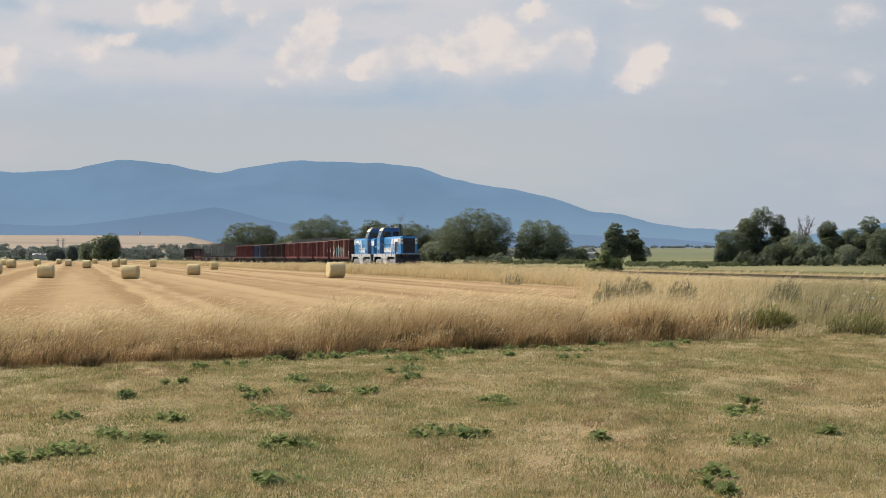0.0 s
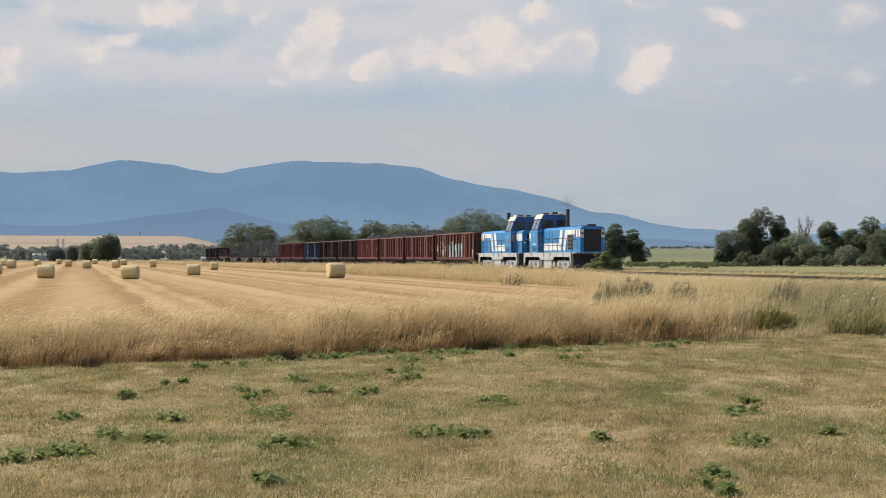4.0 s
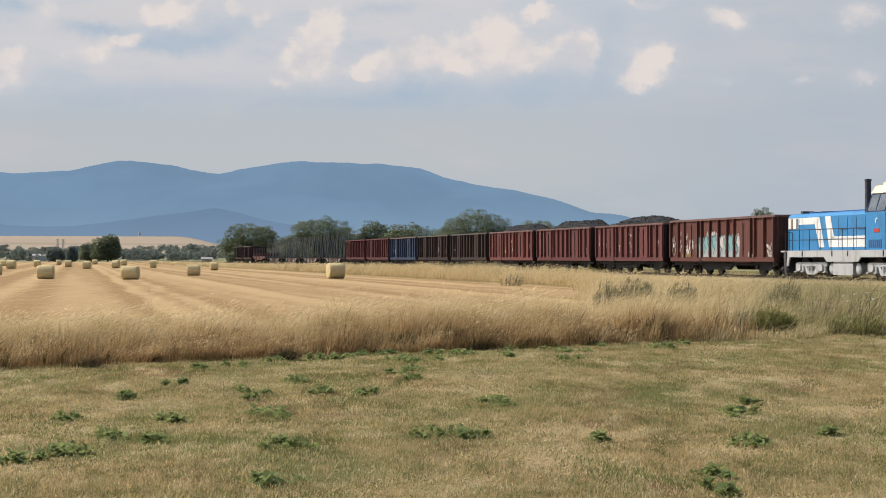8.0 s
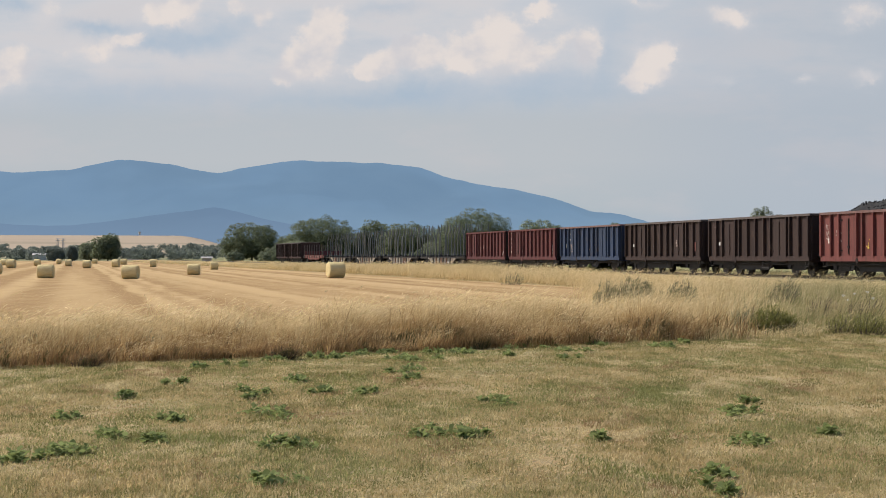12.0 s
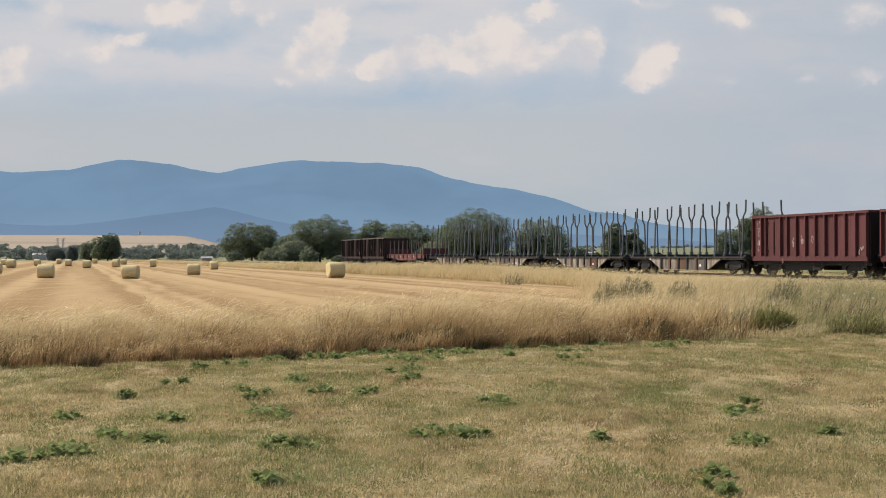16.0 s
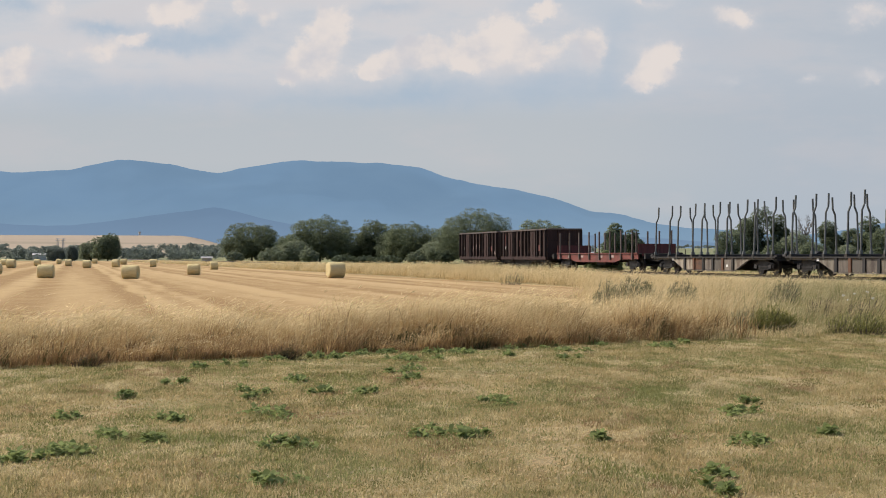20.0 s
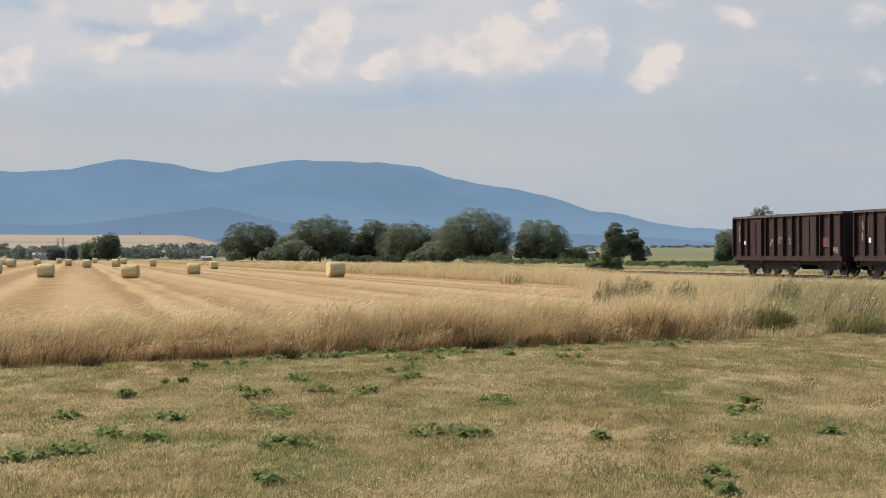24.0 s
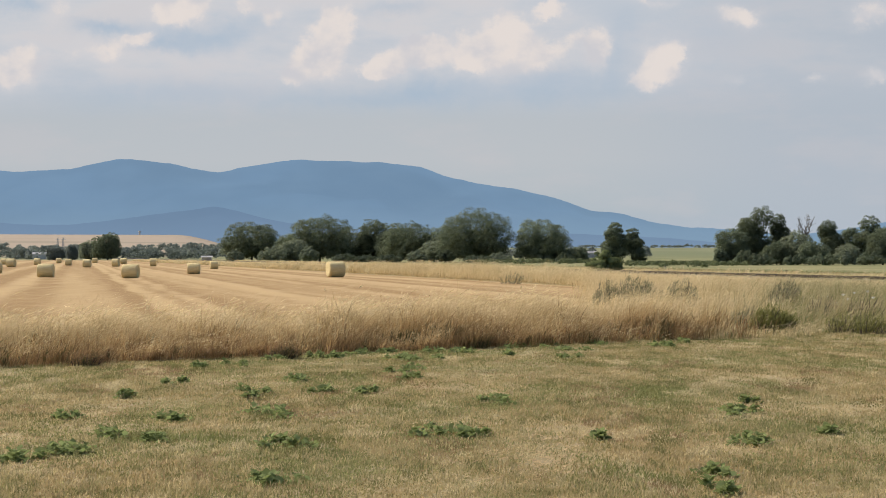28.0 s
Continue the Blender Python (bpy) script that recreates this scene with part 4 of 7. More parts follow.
def red_flat(label):
    """Flat bogie wagon with low red end boards and straight stakes."""
    car = empty("stake_wagon", label, "flat wagon")
    half = 10.45
    L, W, dz = half - 1.9, 1.32, 1.24
    part("deck", Shape().box(-L, L, -W, W, dz - 0.06, dz), M_DECK, car)
    for s in (-1, 1):
        y0, y1 = sorted((s * W, s * (W - 0.05)))
        poly = [(-L, dz), (-L, dz - 0.40), (-5.4, dz - 0.42), (-4.0, 0.62), (4.0, 0.62), (5.4, dz - 0.42), (L, dz - 0.40), (L, dz)]
        sill = part("side_sill", Shape().prism(poly[::-1], y0, y1), M_REDFLAT, car, "brick-red side sill with worn patches")
        ya, yb = sorted((s * (W - 0.01), s * (W + 0.07)))
        part("rub_rail", Shape().box(-L, L, ya, yb, dz - 0.03, dz + 0.03, 0.01), M_REDFLAT, sill)
        for x in (-6.0, -3.0, 1.1, 3.4):
            part("marking", Shape().box(x, x + 0.5, min(s * (W + 0.002), s * (W + 0.008)), max(s * (W + 0.002), s * (W + 0.008)), dz - 0.30, dz - 0.14), M_FADED, sill)
        for i in range(8):
            x = -L + 0.9 + i * (2 * L - 1.8) / 7
            y = s * (W + 0.06)
            part("stake", Shape().box(x - 0.05, x + 0.05, y - 0.045, y + 0.045, dz - 0.45, dz + 1.52, 0.01).box(x - 0.09, x + 0.09, y - 0.06, y + 0.06, dz - 0.3, dz - 0.1), M_POSTRED, car)
    for e in (-1, 1):
        x0, x1 = sorted((e * L, e * (L - 0.06)))
        board = part("end_board", Shape().box(x0, x1, -W, W, dz, dz + 0.62), M_DARKRED, car)
        for y in (-1.0, 0, 1.0):
            xa, xb = sorted((e * L, e * (L + 0.05)))
            part("board_rib", Shape().box(xa, xb, y - 0.05, y + 0.05, dz - 0.2, dz + 0.6), M_DARKRED, board)
        part("headstock", Shape().box(min(e * (half - 0.62), e * (half - 0.9)), max(e * (half - 0.62), e * (half - 0.9)), -1.3, 1.3, 0.85, dz - 0.06), M_UNDER, car)
        bogie(car, e * 7.0)
    part("underframe", Shape().box(-half + 0.62, half - 0.62, -0.3, 0.3, 0.7, dz - 0.06).rod((-2, 0.6, 0.6), (-0.8, 0.6, 0.6), 0.2, 12).box(-0.5, 1.3, -1.0, -0.5, 0.45, 0.8), M_UNDER, car)
    buffers(car, half)
    return car


def loco_frame():
    """Cast bogie side with open spring pockets, pale paint over black shade sheets."""
    sh = Shape()
    for s in (-1, 1):
        y0, y1 = sorted((s * 1.04, s * 1.16))
        sh.prism([(-1.75, 0.70), (-1.68, 0.56), (1.68, 0.56), (1.75, 0.70), (1.5, 0.76), (-1.5, 0.76)], y0, y1)
        sh.prism([(-0.72, 0.56), (-0.55, 0.22), (-0.40, 0.14), (0.40, 0.14), (0.55, 0.22), (0.72, 0.56), (0.50, 0.56), (0.34, 0.32), (-0.34, 0.32), (-0.50, 0.56)], y0, y1)
        for x in (-1.2, 1.2):
            q0, q1 = sorted((s * 1.10, s * 1.27))
            sh.box(x - 0.20, x + 0.20, q0, q1, 0.32, 0.66, 0.08)
            for dx in (-0.36, 0.36):
                sh.rod((x + dx, s * 1.14, 0.30), (x + dx, s * 1.14, 0.58), 0.09, 10)
                sh.box(x + dx - 0.11, x + dx + 0.11, q0, q1 - 0.03 if s > 0 else q1, 0.24, 0.31, 0.02)
        for x in (-0.16, 0.16):
            sh.rod((x, s * 1.17, 0.32), (x, s * 1.17, 0.60), 0.085, 10)
    sh.box(-0.3, 0.3, -1.0, 1.0, 0.4, 0.75)
    return sh


MESH_LFRAME = loco_frame().mesh("bogie_frame", M_SILL)


def slant_box(x0, x1, y0, y1, z0, z1, dx0, dx1, dy):
    """A box whose top is drawn in: dx0, dx1 at the ends, dy at both sides."""
    vs = [(x0, y0, z0), (x1, y0, z0), (x1, y1, z0), (x0, y1, z0), (x0 + dx0, y0 + dy, z1), (x1 - dx1, y0 + dy, z1), (x1 - dx1, y1 - dy, z1), (x0 + dx0, y1 - dy, z1)]
    return vs, [(0, 3, 2, 1), (4, 5, 6, 7), (0, 1, 5, 4), (1, 2, 6, 5), (2, 3, 7, 6), (3, 0, 4, 7)]


def locomotive(label, plate, group):
    """Diesel hood locomotive. Facing +x: short hood in front, cab, long hood behind."""
    car = empty("diesel_locomotive", label, "locomotive", group)
    half = 6.88
    SX, WY = 5.9, 1.42
    C0, C1 = 2.35, 4.15                 # cab along x
    HW = 0.95                           # hood half width
    # frame: deep grey side sills, arched over the bogies
    part("platform", Shape().box(-6.82, 6.3, -WY + 0.06, WY - 0.06, 1.28, 1.36), M_SILL, car)
    for s in (-1, 1):
        y0, y1 = sorted((s * WY, s * (WY - 0.07)))
        poly = [(-SX, 1.36), (-SX - 0.12, 0.55), (-SX + 0.08, 0.55), (-SX + 0.25, 1.02), (-1.85, 1.02), (-1.6, 0.80), (1.6, 0.80), (1.85, 1.02), (SX - 0.25, 1.02), (SX - 0.08, 0.55), (SX + 0.12, 0.55), (SX, 1.36)]
        sill = part("side_sill", Shape().prism(poly[::-1], y0, y1), M_SILL, car, "light grey side sill")
        ya, yb = sorted((s * WY, s * (WY + 0.03)))
        for x in (-4.2, -1.0, 0.6, 4.0):
            part("sill_bracket", Shape().box(x - 0.03, x + 0.03, ya, yb, 1.06, 1.34), M_BLACK, sill)
    for s in (-1, 1):                   # tanks and boxes between the bogies
        y0, y1 = sorted((s * 0.75, s * 1.34))
        part("fuel_tank", Shape().box(-1.05, 0.95, y0, y1, 0.14, 0.80, 0.05), M_SILL, car, "light grey tank and battery boxes")
        for x in ((-1.40, 1.30) if plate else (-1.40,)):
            part("air_tank", Shape().rod((x, s * 0.6, 0.46), (x, s * 1.22, 0.46), 0.27, 16).rod((x, s * 1.22, 0.46), (x, s * 1.27, 0.46), 0.27, 16, 0.17), M_SILL, car)
    for e in (-1, 1):
        ap = part("apron", Shape().prism([(e * 6.4, 1.30), (e * 6.4, 0.35), (e * 6.25, 0.10), (e * 6.1, 0.10), (e * 6.15, 1.30)][::e], -1.38, 1.38), M_APRON, car, "sooty dark grey end apron and plough")
        part("plough", Shape().along([(-1.52, 0.36), (-1.3, 0.04), (1.3, 0.04), (1.52, 0.36), (1.4, 0.52), (-1.4, 0.52)], min(e * 6.38, e * 6.5), max(e * 6.38, e * 6.5)), M_APRON, ap)
        for y in (-1.18, 1.18):
            for z in (0.42, 0.72, 1.02):
                part("step", Shape().box(min(e * 5.9, e * 6.25), max(e * 5.9, e * 6.25), y - 0.22, y + 0.22, z, z + 0.03), M_APRON, ap)
        for y in (-0.55, -0.3, 0.3, 0.55):
            part("brake_hose", Shape().pipe([(e * 6.4, y, 0.95), (e * 6.6, y, 0.75), (e * 6.62, y, 0.4), (e * 6.5, y * 1.1, 0.32)], 0.035), M_BLACK, ap)
        for s in (-1, 1):
            y0, y1 = sorted((s * 0.93, s * 0.98))
            # Black sheet added behind the frame to give its gaps their shade.
            part("pocket_shade", Shape().box(e * 3.75 - 1.5, e * 3.75 + 1.5, y0, y1, 0.30, 0.66), M_BLACK, car, "black sheet for the shade behind the pale bogie frame")
        bogie(car, e * 3.75, MESH_LFRAME, MESH_LWHEEL, 1.2, 0.50, "light grey bogie frame")
    part("underframe", Shape().box(-5.8, 5.8, -0.66, 0.66, 0.62, 1.28), M_BLACK, car)
    buffers(car, half)
    # long hood, its roof rounded off at the edges
    prof = [(-HW, 1.36), (HW, 1.36), (HW, 3.08), (HW - 0.10, 3.22), (HW - 0.3, 3.28), (-HW + 0.3, 3.28), (-HW + 0.10, 3.22), (-HW, 3.08)]
    hood = part("long_hood", Shape().along(prof, -6.75, C0), M_LBLUE, car, "bright blue long hood with white zigzag stripes")
    prof2 = [(y, z - 0.06 if z > 2 else z) for y, z in prof]
    hood2 = part("short_hood", Shape().along(prof2, C1, 6.0), M_LBLUE, car, "bright blue short hood")
    t = 0.012
    for s in (-1, 1):
        y0, y1 = sorted((s * HW, s * (HW + t)))
        for nm, poly in (("bottom_stripe", [(-2.2, 1.52), (C0 - 0.05, 1.52), (C0 - 0.05, 2.06), (-1.9, 2.06)]),
                         ("slant_stripe", [(-2.2, 1.524), (-1.68, 2.0), (-2.07, 3.07), (-2.64, 3.07)]),
                         ("slant_stripe", [(-3.24, 1.52), (-2.70, 1.52), (-3.24, 3.05), (-3.88, 3.05)]),
                         ("top_stripe", [(-3.76, 2.70), (-3.88, 3.05), (-5.55, 3.05), (-5.55, 2.70)])):
            part(nm, Shape().prism(poly if s > 0 else poly[::-1], y0, y1), M_LWHITE, hood, "white stripe")
        part("corner_panel", Shape().box(-6.73, -5.60, y0, y1, 2.50, 3.05), M_LWHITE, hood, "white corner panel")
        for x in (-5.72, -6.28):
            part("corner_louvre", Shape().box(x - 0.09, x + 0.09, min(s * (HW + t), s * (HW + t + 0.015)), max(s * (HW + t), s * (HW + t + 0.015)), 2.46, 3.02), M_BEIGE, hood, "tan rust-streaked louvre")
        if s > 0:
            part("side_grille", Shape().box(-5.08, -3.90, y0, y1, 1.58, 2.66), M_BROWN, hood, "rust-brown radiator grille")
            sl = Shape()
            for i in range(9):
                z = 1.68 + i * 0.10
                sl.box(-5.04, -3.94, s * (HW + t), s * (HW + t + 0.02), z, z + 0.035)
            part("grille_slats", sl, M_DUSTY, hood)
        for x in (-5.48, -5.05, -3.4, -1.2, -0.3, 0.6, 1.5):
            part("door_seam", Shape().box(x - 0.012, x + 0.012, min(s * (HW + t), s * (HW + t + 0.008)), max(s * (HW + t), s * (HW + t + 0.008)), 1.45, 2.98), M_DBLUE, hood)
        for x in (-0.75, 1.05):
            part("hood_vent", Shape().box(x - 0.35, x + 0.35, min(s * (HW + t), s * (HW + t + 0.012)), max(s * (HW + t), s * (HW + t + 0.012)), 2.38, 2.42), M_DBLUE, hood)
        part("short_hood_stripe", Shape().box(C1 + 0.15, 5.55, y0, y1, 2.35, 2.95), M_LWHITE, hood2, "white stripe")
        part("corner_panel", Shape().box(5.62, 5.98, y0, y1, 2.35, 2.95), M_LWHITE, hood2)
        part("door_seam", Shape().box(4.9, 4.92, min(s * (HW + t), s * (HW + t + 0.008)), max(s * (HW + t), s * (HW + t + 0.008)), 1.45, 2.9), M_DBLUE, hood2)
    part("front_grille", Shape().box(-6.785, -6.745, -0.66, 0.66, 1.45, 3.05), M_BLACK, hood, "black radiator front")
    gs = Shape()
    for i in range(12):
        gs.box(-6.81, -6.78, -0.64, 0.64, 1.52 + i * 0.125, 1.56 + i * 0.125)
    part("front_slats", gs, M_APRON, hood)
    for y in (-0.76, 0.76):
        part("front_panel", Shape().box(-6.768, -6.75, y * 1.06 - 0.115, y * 1.06 + 0.115, 2.45, 3.05), M_LWHITE, hood, "white front panel")
        part("lamp", Shape().rod((-6.75, y * 1.06, 2.76), (-6.81, y * 1.06, 2.76), 0.085, 12), M_APRON, hood, "round dark marker lamp")
        part("lamp", Shape().rod((6.0, y, 2.2), (6.07, y, 2.2), 0.10, 12), M_LWHITE, hood2)
    part("head_lamp", Shape().box(-6.6, -6.35, -0.32, 0.32, 3.26, 3.44, 0.03).rod((-6.6, -0.15, 3.36), (-6.66, -0.15, 3.36), 0.08, 12).rod((-6.6, 0.15, 3.36), (-6.66, 0.15, 3.36), 0.08, 12), M_APRON, hood)
    part("front_door", Shape().box(5.995, 6.025, -0.55, 0.55, 1.45, 2.95), M_BLACK, hood2)
    fan = Shape()
    for x in (-5.1, -3.9):
        fan.rod((x, 0, 3.27), (x, 0, 3.36), 0.5, 20)
    fan.box(-2.9, 0.2, -0.35, 0.35, 3.27, 3.35, 0.03)
    part("roof_fans", fan, M_DBLUE, hood)
    part("exhaust_stack", Shape().rod((C0 - 0.95, -0.78, 3.1), (C0 - 0.95, -0.78, 4.72), 0.15, 14).rod((C0 - 0.95, -0.78, 4.66), (C0 - 0.95, -0.78, 4.76), 0.165, 14), M_APRON, car, "sooty exhaust stack")
    # cab: straight below, drawn in above the window line
    cab = Shape().box(C0, C1, -WY + 0.02, WY - 0.02, 1.36, 3.14)
    low = part("cab_lower", cab, M_LBLUE, car, "bright blue cab wall")
    sh = Shape()
    sh.add(*slant_box(C0, C1, -WY + 0.02, WY - 0.02, 3.14, 4.02, 0.0, 0.0, 0.30))
    up = part("cab_upper", sh, M_DBLUE, car, "dark blue cab top drawn inward")
    sh = Shape()
    sh.add(*slant_box(C0 - 0.03, C1 + 0.03, -WY + 0.30, WY - 0.30, 4.02, 4.36, 0.04, 0.04, 0.22))
    roof = part("cab_roof", sh, M_DBLUE, car)
    for s in (-1, 1):
        sh = Shape()
        a, b = (s * (WY - 0.285), 4.03), (s * (WY - 0.51), 4.375)
        sh.add([(C0 - 0.035, a[0], a[1]), (C1 + 0.035, a[0], a[1]), (C1 - 0.005, b[0], b[1]), (C0 + 0.005, b[0], b[1]),
                (C0 - 0.035, a[0] - s * 0.05, a[1]), (C1 + 0.035, a[0] - s * 0.05, a[1]), (C1 - 0.005, b[0] - s * 0.05, b[1]), (C0 + 0.005, b[0] - s * 0.05, b[1])],
               [(0, 1, 2, 3), (4, 7, 6, 5), (0, 4, 5, 1), (2, 6, 7, 3), (1, 5, 6, 2), (0, 3, 7, 4)])
        part("roof_edge", sh, M_CREAM, roof, "cream roof edge")
    part("roof_top", Shape().box(C0 + 0.02, C1 - 0.02, -WY + 0.53, WY - 0.53, 4.36, 4.40), M_CREAM, roof)
    horn = Shape()
    for y in (-0.35, -0.1):
        horn.rod((C0 + 0.5, y, 4.52), (C0 + 0.9, y, 4.52), 0.09, 10, 0.03)
        horn.rod((C0 + 0.8, y, 4.4), (C0 + 0.8, y, 4.5), 0.03, 6)
    horn.box(C1 - 0.7, C1 - 0.4, 0.1, 0.5, 4.40, 4.52).rod((C1 - 0.5, -0.5, 4.38), (C1 - 0.5, -0.5, 4.62), 0.025, 6).box(C0 + 0.95, C0 + 1.12, -0.55, -0.30, 4.40, 4.50)
    part("air_conditioner", Shape().box(C0 + 0.45, C1 - 0.75, -0.75, -0.42, 4.40, 4.55, 0.03), M_CREAM, roof)
    part("horns", horn, M_BLACK, roof, "dark air horns")
    for s in (-1, 1):                   # side windows lie in the slanted wall, end windows over the hoods
        for xa, xb in ((C0 + 0.14, C0 + 0.83), (C0 + 0.93, C1 - 0.14)):
            def face(x, k):
                return (x, s * (WY - 0.02 - 0.30 * k + 0.006), 3.14 + 0.88 * k)
            q = [face(xa, 0.10), face(xb, 0.10), face(xb - 0.02, 0.92), face(xa + 0.02, 0.92)]
            sh = Shape().add(q + [(x, y - s * 0.03, z) for x, y, z in q], [(0, 1, 2, 3), (4, 7, 6, 5), (0, 4, 5, 1), (1, 5, 6, 2), (2, 6, 7, 3), (3, 7, 4, 0)])
            part("side_window", sh, M_GLASS, up, "dark side window")
        q = [(C0 + 0.06, 3.18), (C1 - 0.06, 3.18), (C1 - 0.06, 3.99), (C0 + 0.06, 3.99)]
        fr = Shape()
        for (xa, za), (xb, zb) in zip(q, q[1:] + q[:1]):
            ka, kb = (za - 3.14) / 0.88, (zb - 3.14) / 0.88
            fr.rod((xa, s * (WY - 0.02 - 0.30 * ka), za), (xb, s * (WY - 0.02 - 0.30 * kb), zb), 0.028, 6)
        ka, kb = 0.05, 0.95
        fr.rod((C0 + 0.87, s * (WY - 0.02 - 0.30 * ka), 3.18), (C0 + 0.87, s * (WY - 0.02 - 0.3 * kb), 3.98), 0.03, 6)
        part("window_frame", fr, M_APRON, up, "dark grey window frame")
        y0, y1 = sorted((s * (WY - 0.02), s * (WY - 0.008)))
        gr = Shape()
        for i in range(7):
            gr.box(C0 + 0.25 + i * 0.18, C0 + 0.36 + i * 0.18, y0, y1, 1.46, 1.84)
        part("cab_vent", gr, M_DBLUE, low, "dark ventilation louvres")
        ys = s * (WY - 0.014)
        emb = Shape()
        for k in range(6):
            w0, w1 = 0.9 + k * 0.55, 0.9 + (k + 1) * 0.55
            ro, r1, r2 = 0.15, 0.15 - 0.075 * math.sin(k / 6 * math.pi), 0.15 - 0.075 * math.sin((k + 1) / 6 * math.pi)
            cx, cz = C0 + 1.0, 2.72
            emb.prism([(cx + ro * math.cos(w0), cz + ro * math.sin(w0)), (cx + ro * math.cos(w1), cz + ro * math.sin(w1)), (cx + r2 * math.cos(w1) * 0.8, cz + r2 * math.sin(w1) * 0.8), (cx + r1 * math.cos(w0) * 0.8, cz + r1 * math.sin(w0) * 0.8)], min(y0, ys), max(y1, ys))
        part("emblem", emb, M_LWHITE, low, "small white crescent emblem")
        if plate:
            part("number_plate", Shape().box(C0 + 0.75, C0 + 1.25, y0, y1, 2.18, 2.36), M_REDPLATE, low, "small red plate")
        else:
            part("lettering_bar", Shape().box(C0 + 0.45, C0 + 1.35, y0, y1, 2.0, 2.07), M_LWHITE, low)
    for x, e in ((C0, -1), (C1, 1)):
        for y in (-0.62, 0.62):
            def face2(yy, k):
                return (x + e * 0.006, yy, 3.14 + 0.88 * k)
            q = [face2(y - 0.52, 0.14), face2(y + 0.52, 0.14), face2(y + 0.44, 0.90), face2(y - 0.44, 0.90)]
            sh = Shape().add(q + [(a - e * 0.03, b, c) for a, b, c in q], [(0, 1, 2, 3), (4, 7, 6, 5), (0, 4, 5, 1), (1, 5, 6, 2), (2, 6, 7, 3), (3, 7, 4, 0)])
            part("end_window", sh, M_DARKGLASS, up, "wide dark end window")
        for y in (-1.2, 1.2):
            a, b = sorted((x, x + e * 0.03))
            part("cab_door", Shape().box(a, b, y - 0.19, y + 0.17, 1.42, 3.0, 0.02), M_DBLUE, low)
            a, b = sorted((x + e * 0.03, x + e * 0.036))
            part("door_pane", Shape().box(a, b, y - 0.10, y + 0.10, 2.2, 2.85), M_GLASS, low)
    # walkway rails
    for s in (-1, 1):
        y = s * (WY - 0.10)
        for xs in ((-5.9, -4.75, -3.6, -2.45, -1.3, -0.15, 1.0, 2.1), (4.35, 5.1, 5.9)):
            rail = Shape()
            for x in xs:
                rail.rod((x, y, 1.36), (x, y, 2.42), 0.017, 6)
            rail.rod((xs[0], y, 2.42), (xs[-1], y, 2.42), 0.024, 6)
            rail.rod((xs[0], y, 1.9), (xs[-1], y, 1.9), 0.018, 6)
            part("handrail", rail, M_BLACK, car, "thin dark walkway handrail")
    for e in (-1, 1):
        for y in (-1.2, 1.2):
            part("grab_rail", Shape().pipe([(e * 6.15, y - 0.2, 1.3), (e * 6.15, y - 0.2, 2.3), (e * 6.15, y + 0.2, 2.3), (e * 6.15, y + 0.2, 1.3)], 0.02), M_BLACK, car)
    return car


MARKS = [(-5.55, 2.35, 0.40, 0.28, M_FADED), (-5.5, 1.78, 0.22, 0.24, M_WHITE), (-5.6, 2.0, 0.35, 0.3, M_FADED), (-4.55, 1.95, 0.55, 0.5, M_FADED), (0.25, 2.42, 0.55, 0.22, M_WHITE), (0.45, 1.7, 0.3, 0.45, M_FADED), (-1.7, 1.62, 0.32, 0.28, M_YELLOW), (5.4, 1.95, 0.25, 0.3, M_FADED)]
MARKS2 = [(-5.6, 2.55, 0.35, 0.6, M_FADED), (-5.45, 1.75, 0.22, 0.24, M_WHITE), (-5.7, 1.75, 0.2, 0.6, M_FADED), (-2.35, 1.55, 0.4, 0.5, M_FADED), (-0.3, 1.8, 0.22, 0.3, M_FADED), (5.2, 1.6, 0.4, 0.5, M_FADED)]
MARKSW = [(-1.55, 1.75, 0.25, 0.25, M_FADED), (-0.45, 1.85, 0.45, 0.25, M_FADED), (0.7, 1.85, 0.35, 0.3, M_FADED), (5.6, 1.3, 0.4, 0.2, M_FADED)]
MARKSD = [(-4.9, 1.75, 0.2, 0.2, M_WHITE), (-5.4, 2.3, 0.3, 0.7, M_FADED), (-1.2, 1.8, 0.3, 0.3, M_FADED), (2.6, 1.8, 0.4, 0.35, M_FADED), (5.3, 1.6, 0.45, 0.6, M_PATCH)]
MARKSB = [(-5.3, 1.9, 0.3, 0.6, M_WHITE), (-4.35, 2.5, 0.34, 0.35, M_WHITE), (-4.5, 1.8, 0.31, 0.7, M_FADED), (-0.1, 1.55, 0.4, 0.35, M_FADED), (3.8, 2.25, 0.35, 0.6, M_WHITE), (-3.9, 1.6, 0.3, 0.4, M_FADED), (-5.2, 1.8, 0.25, 0.3, M_WHITE)]
MARKSE = [(-4.9, 1.75, 0.22, 0.25, M_WHITE), (-5.25, 2.3, 0.55, 1.3, M_PATCH), (-2.5, 1.65, 0.6, 0.7, M_PATCH), (-1.2, 2.1, 0.7, 0.6, M_PATCH), (4.6, 1.7, 0.8, 0.5, M_PATCH), (-5.6, 2.2, 0.12, 0.6, M_FADED)]


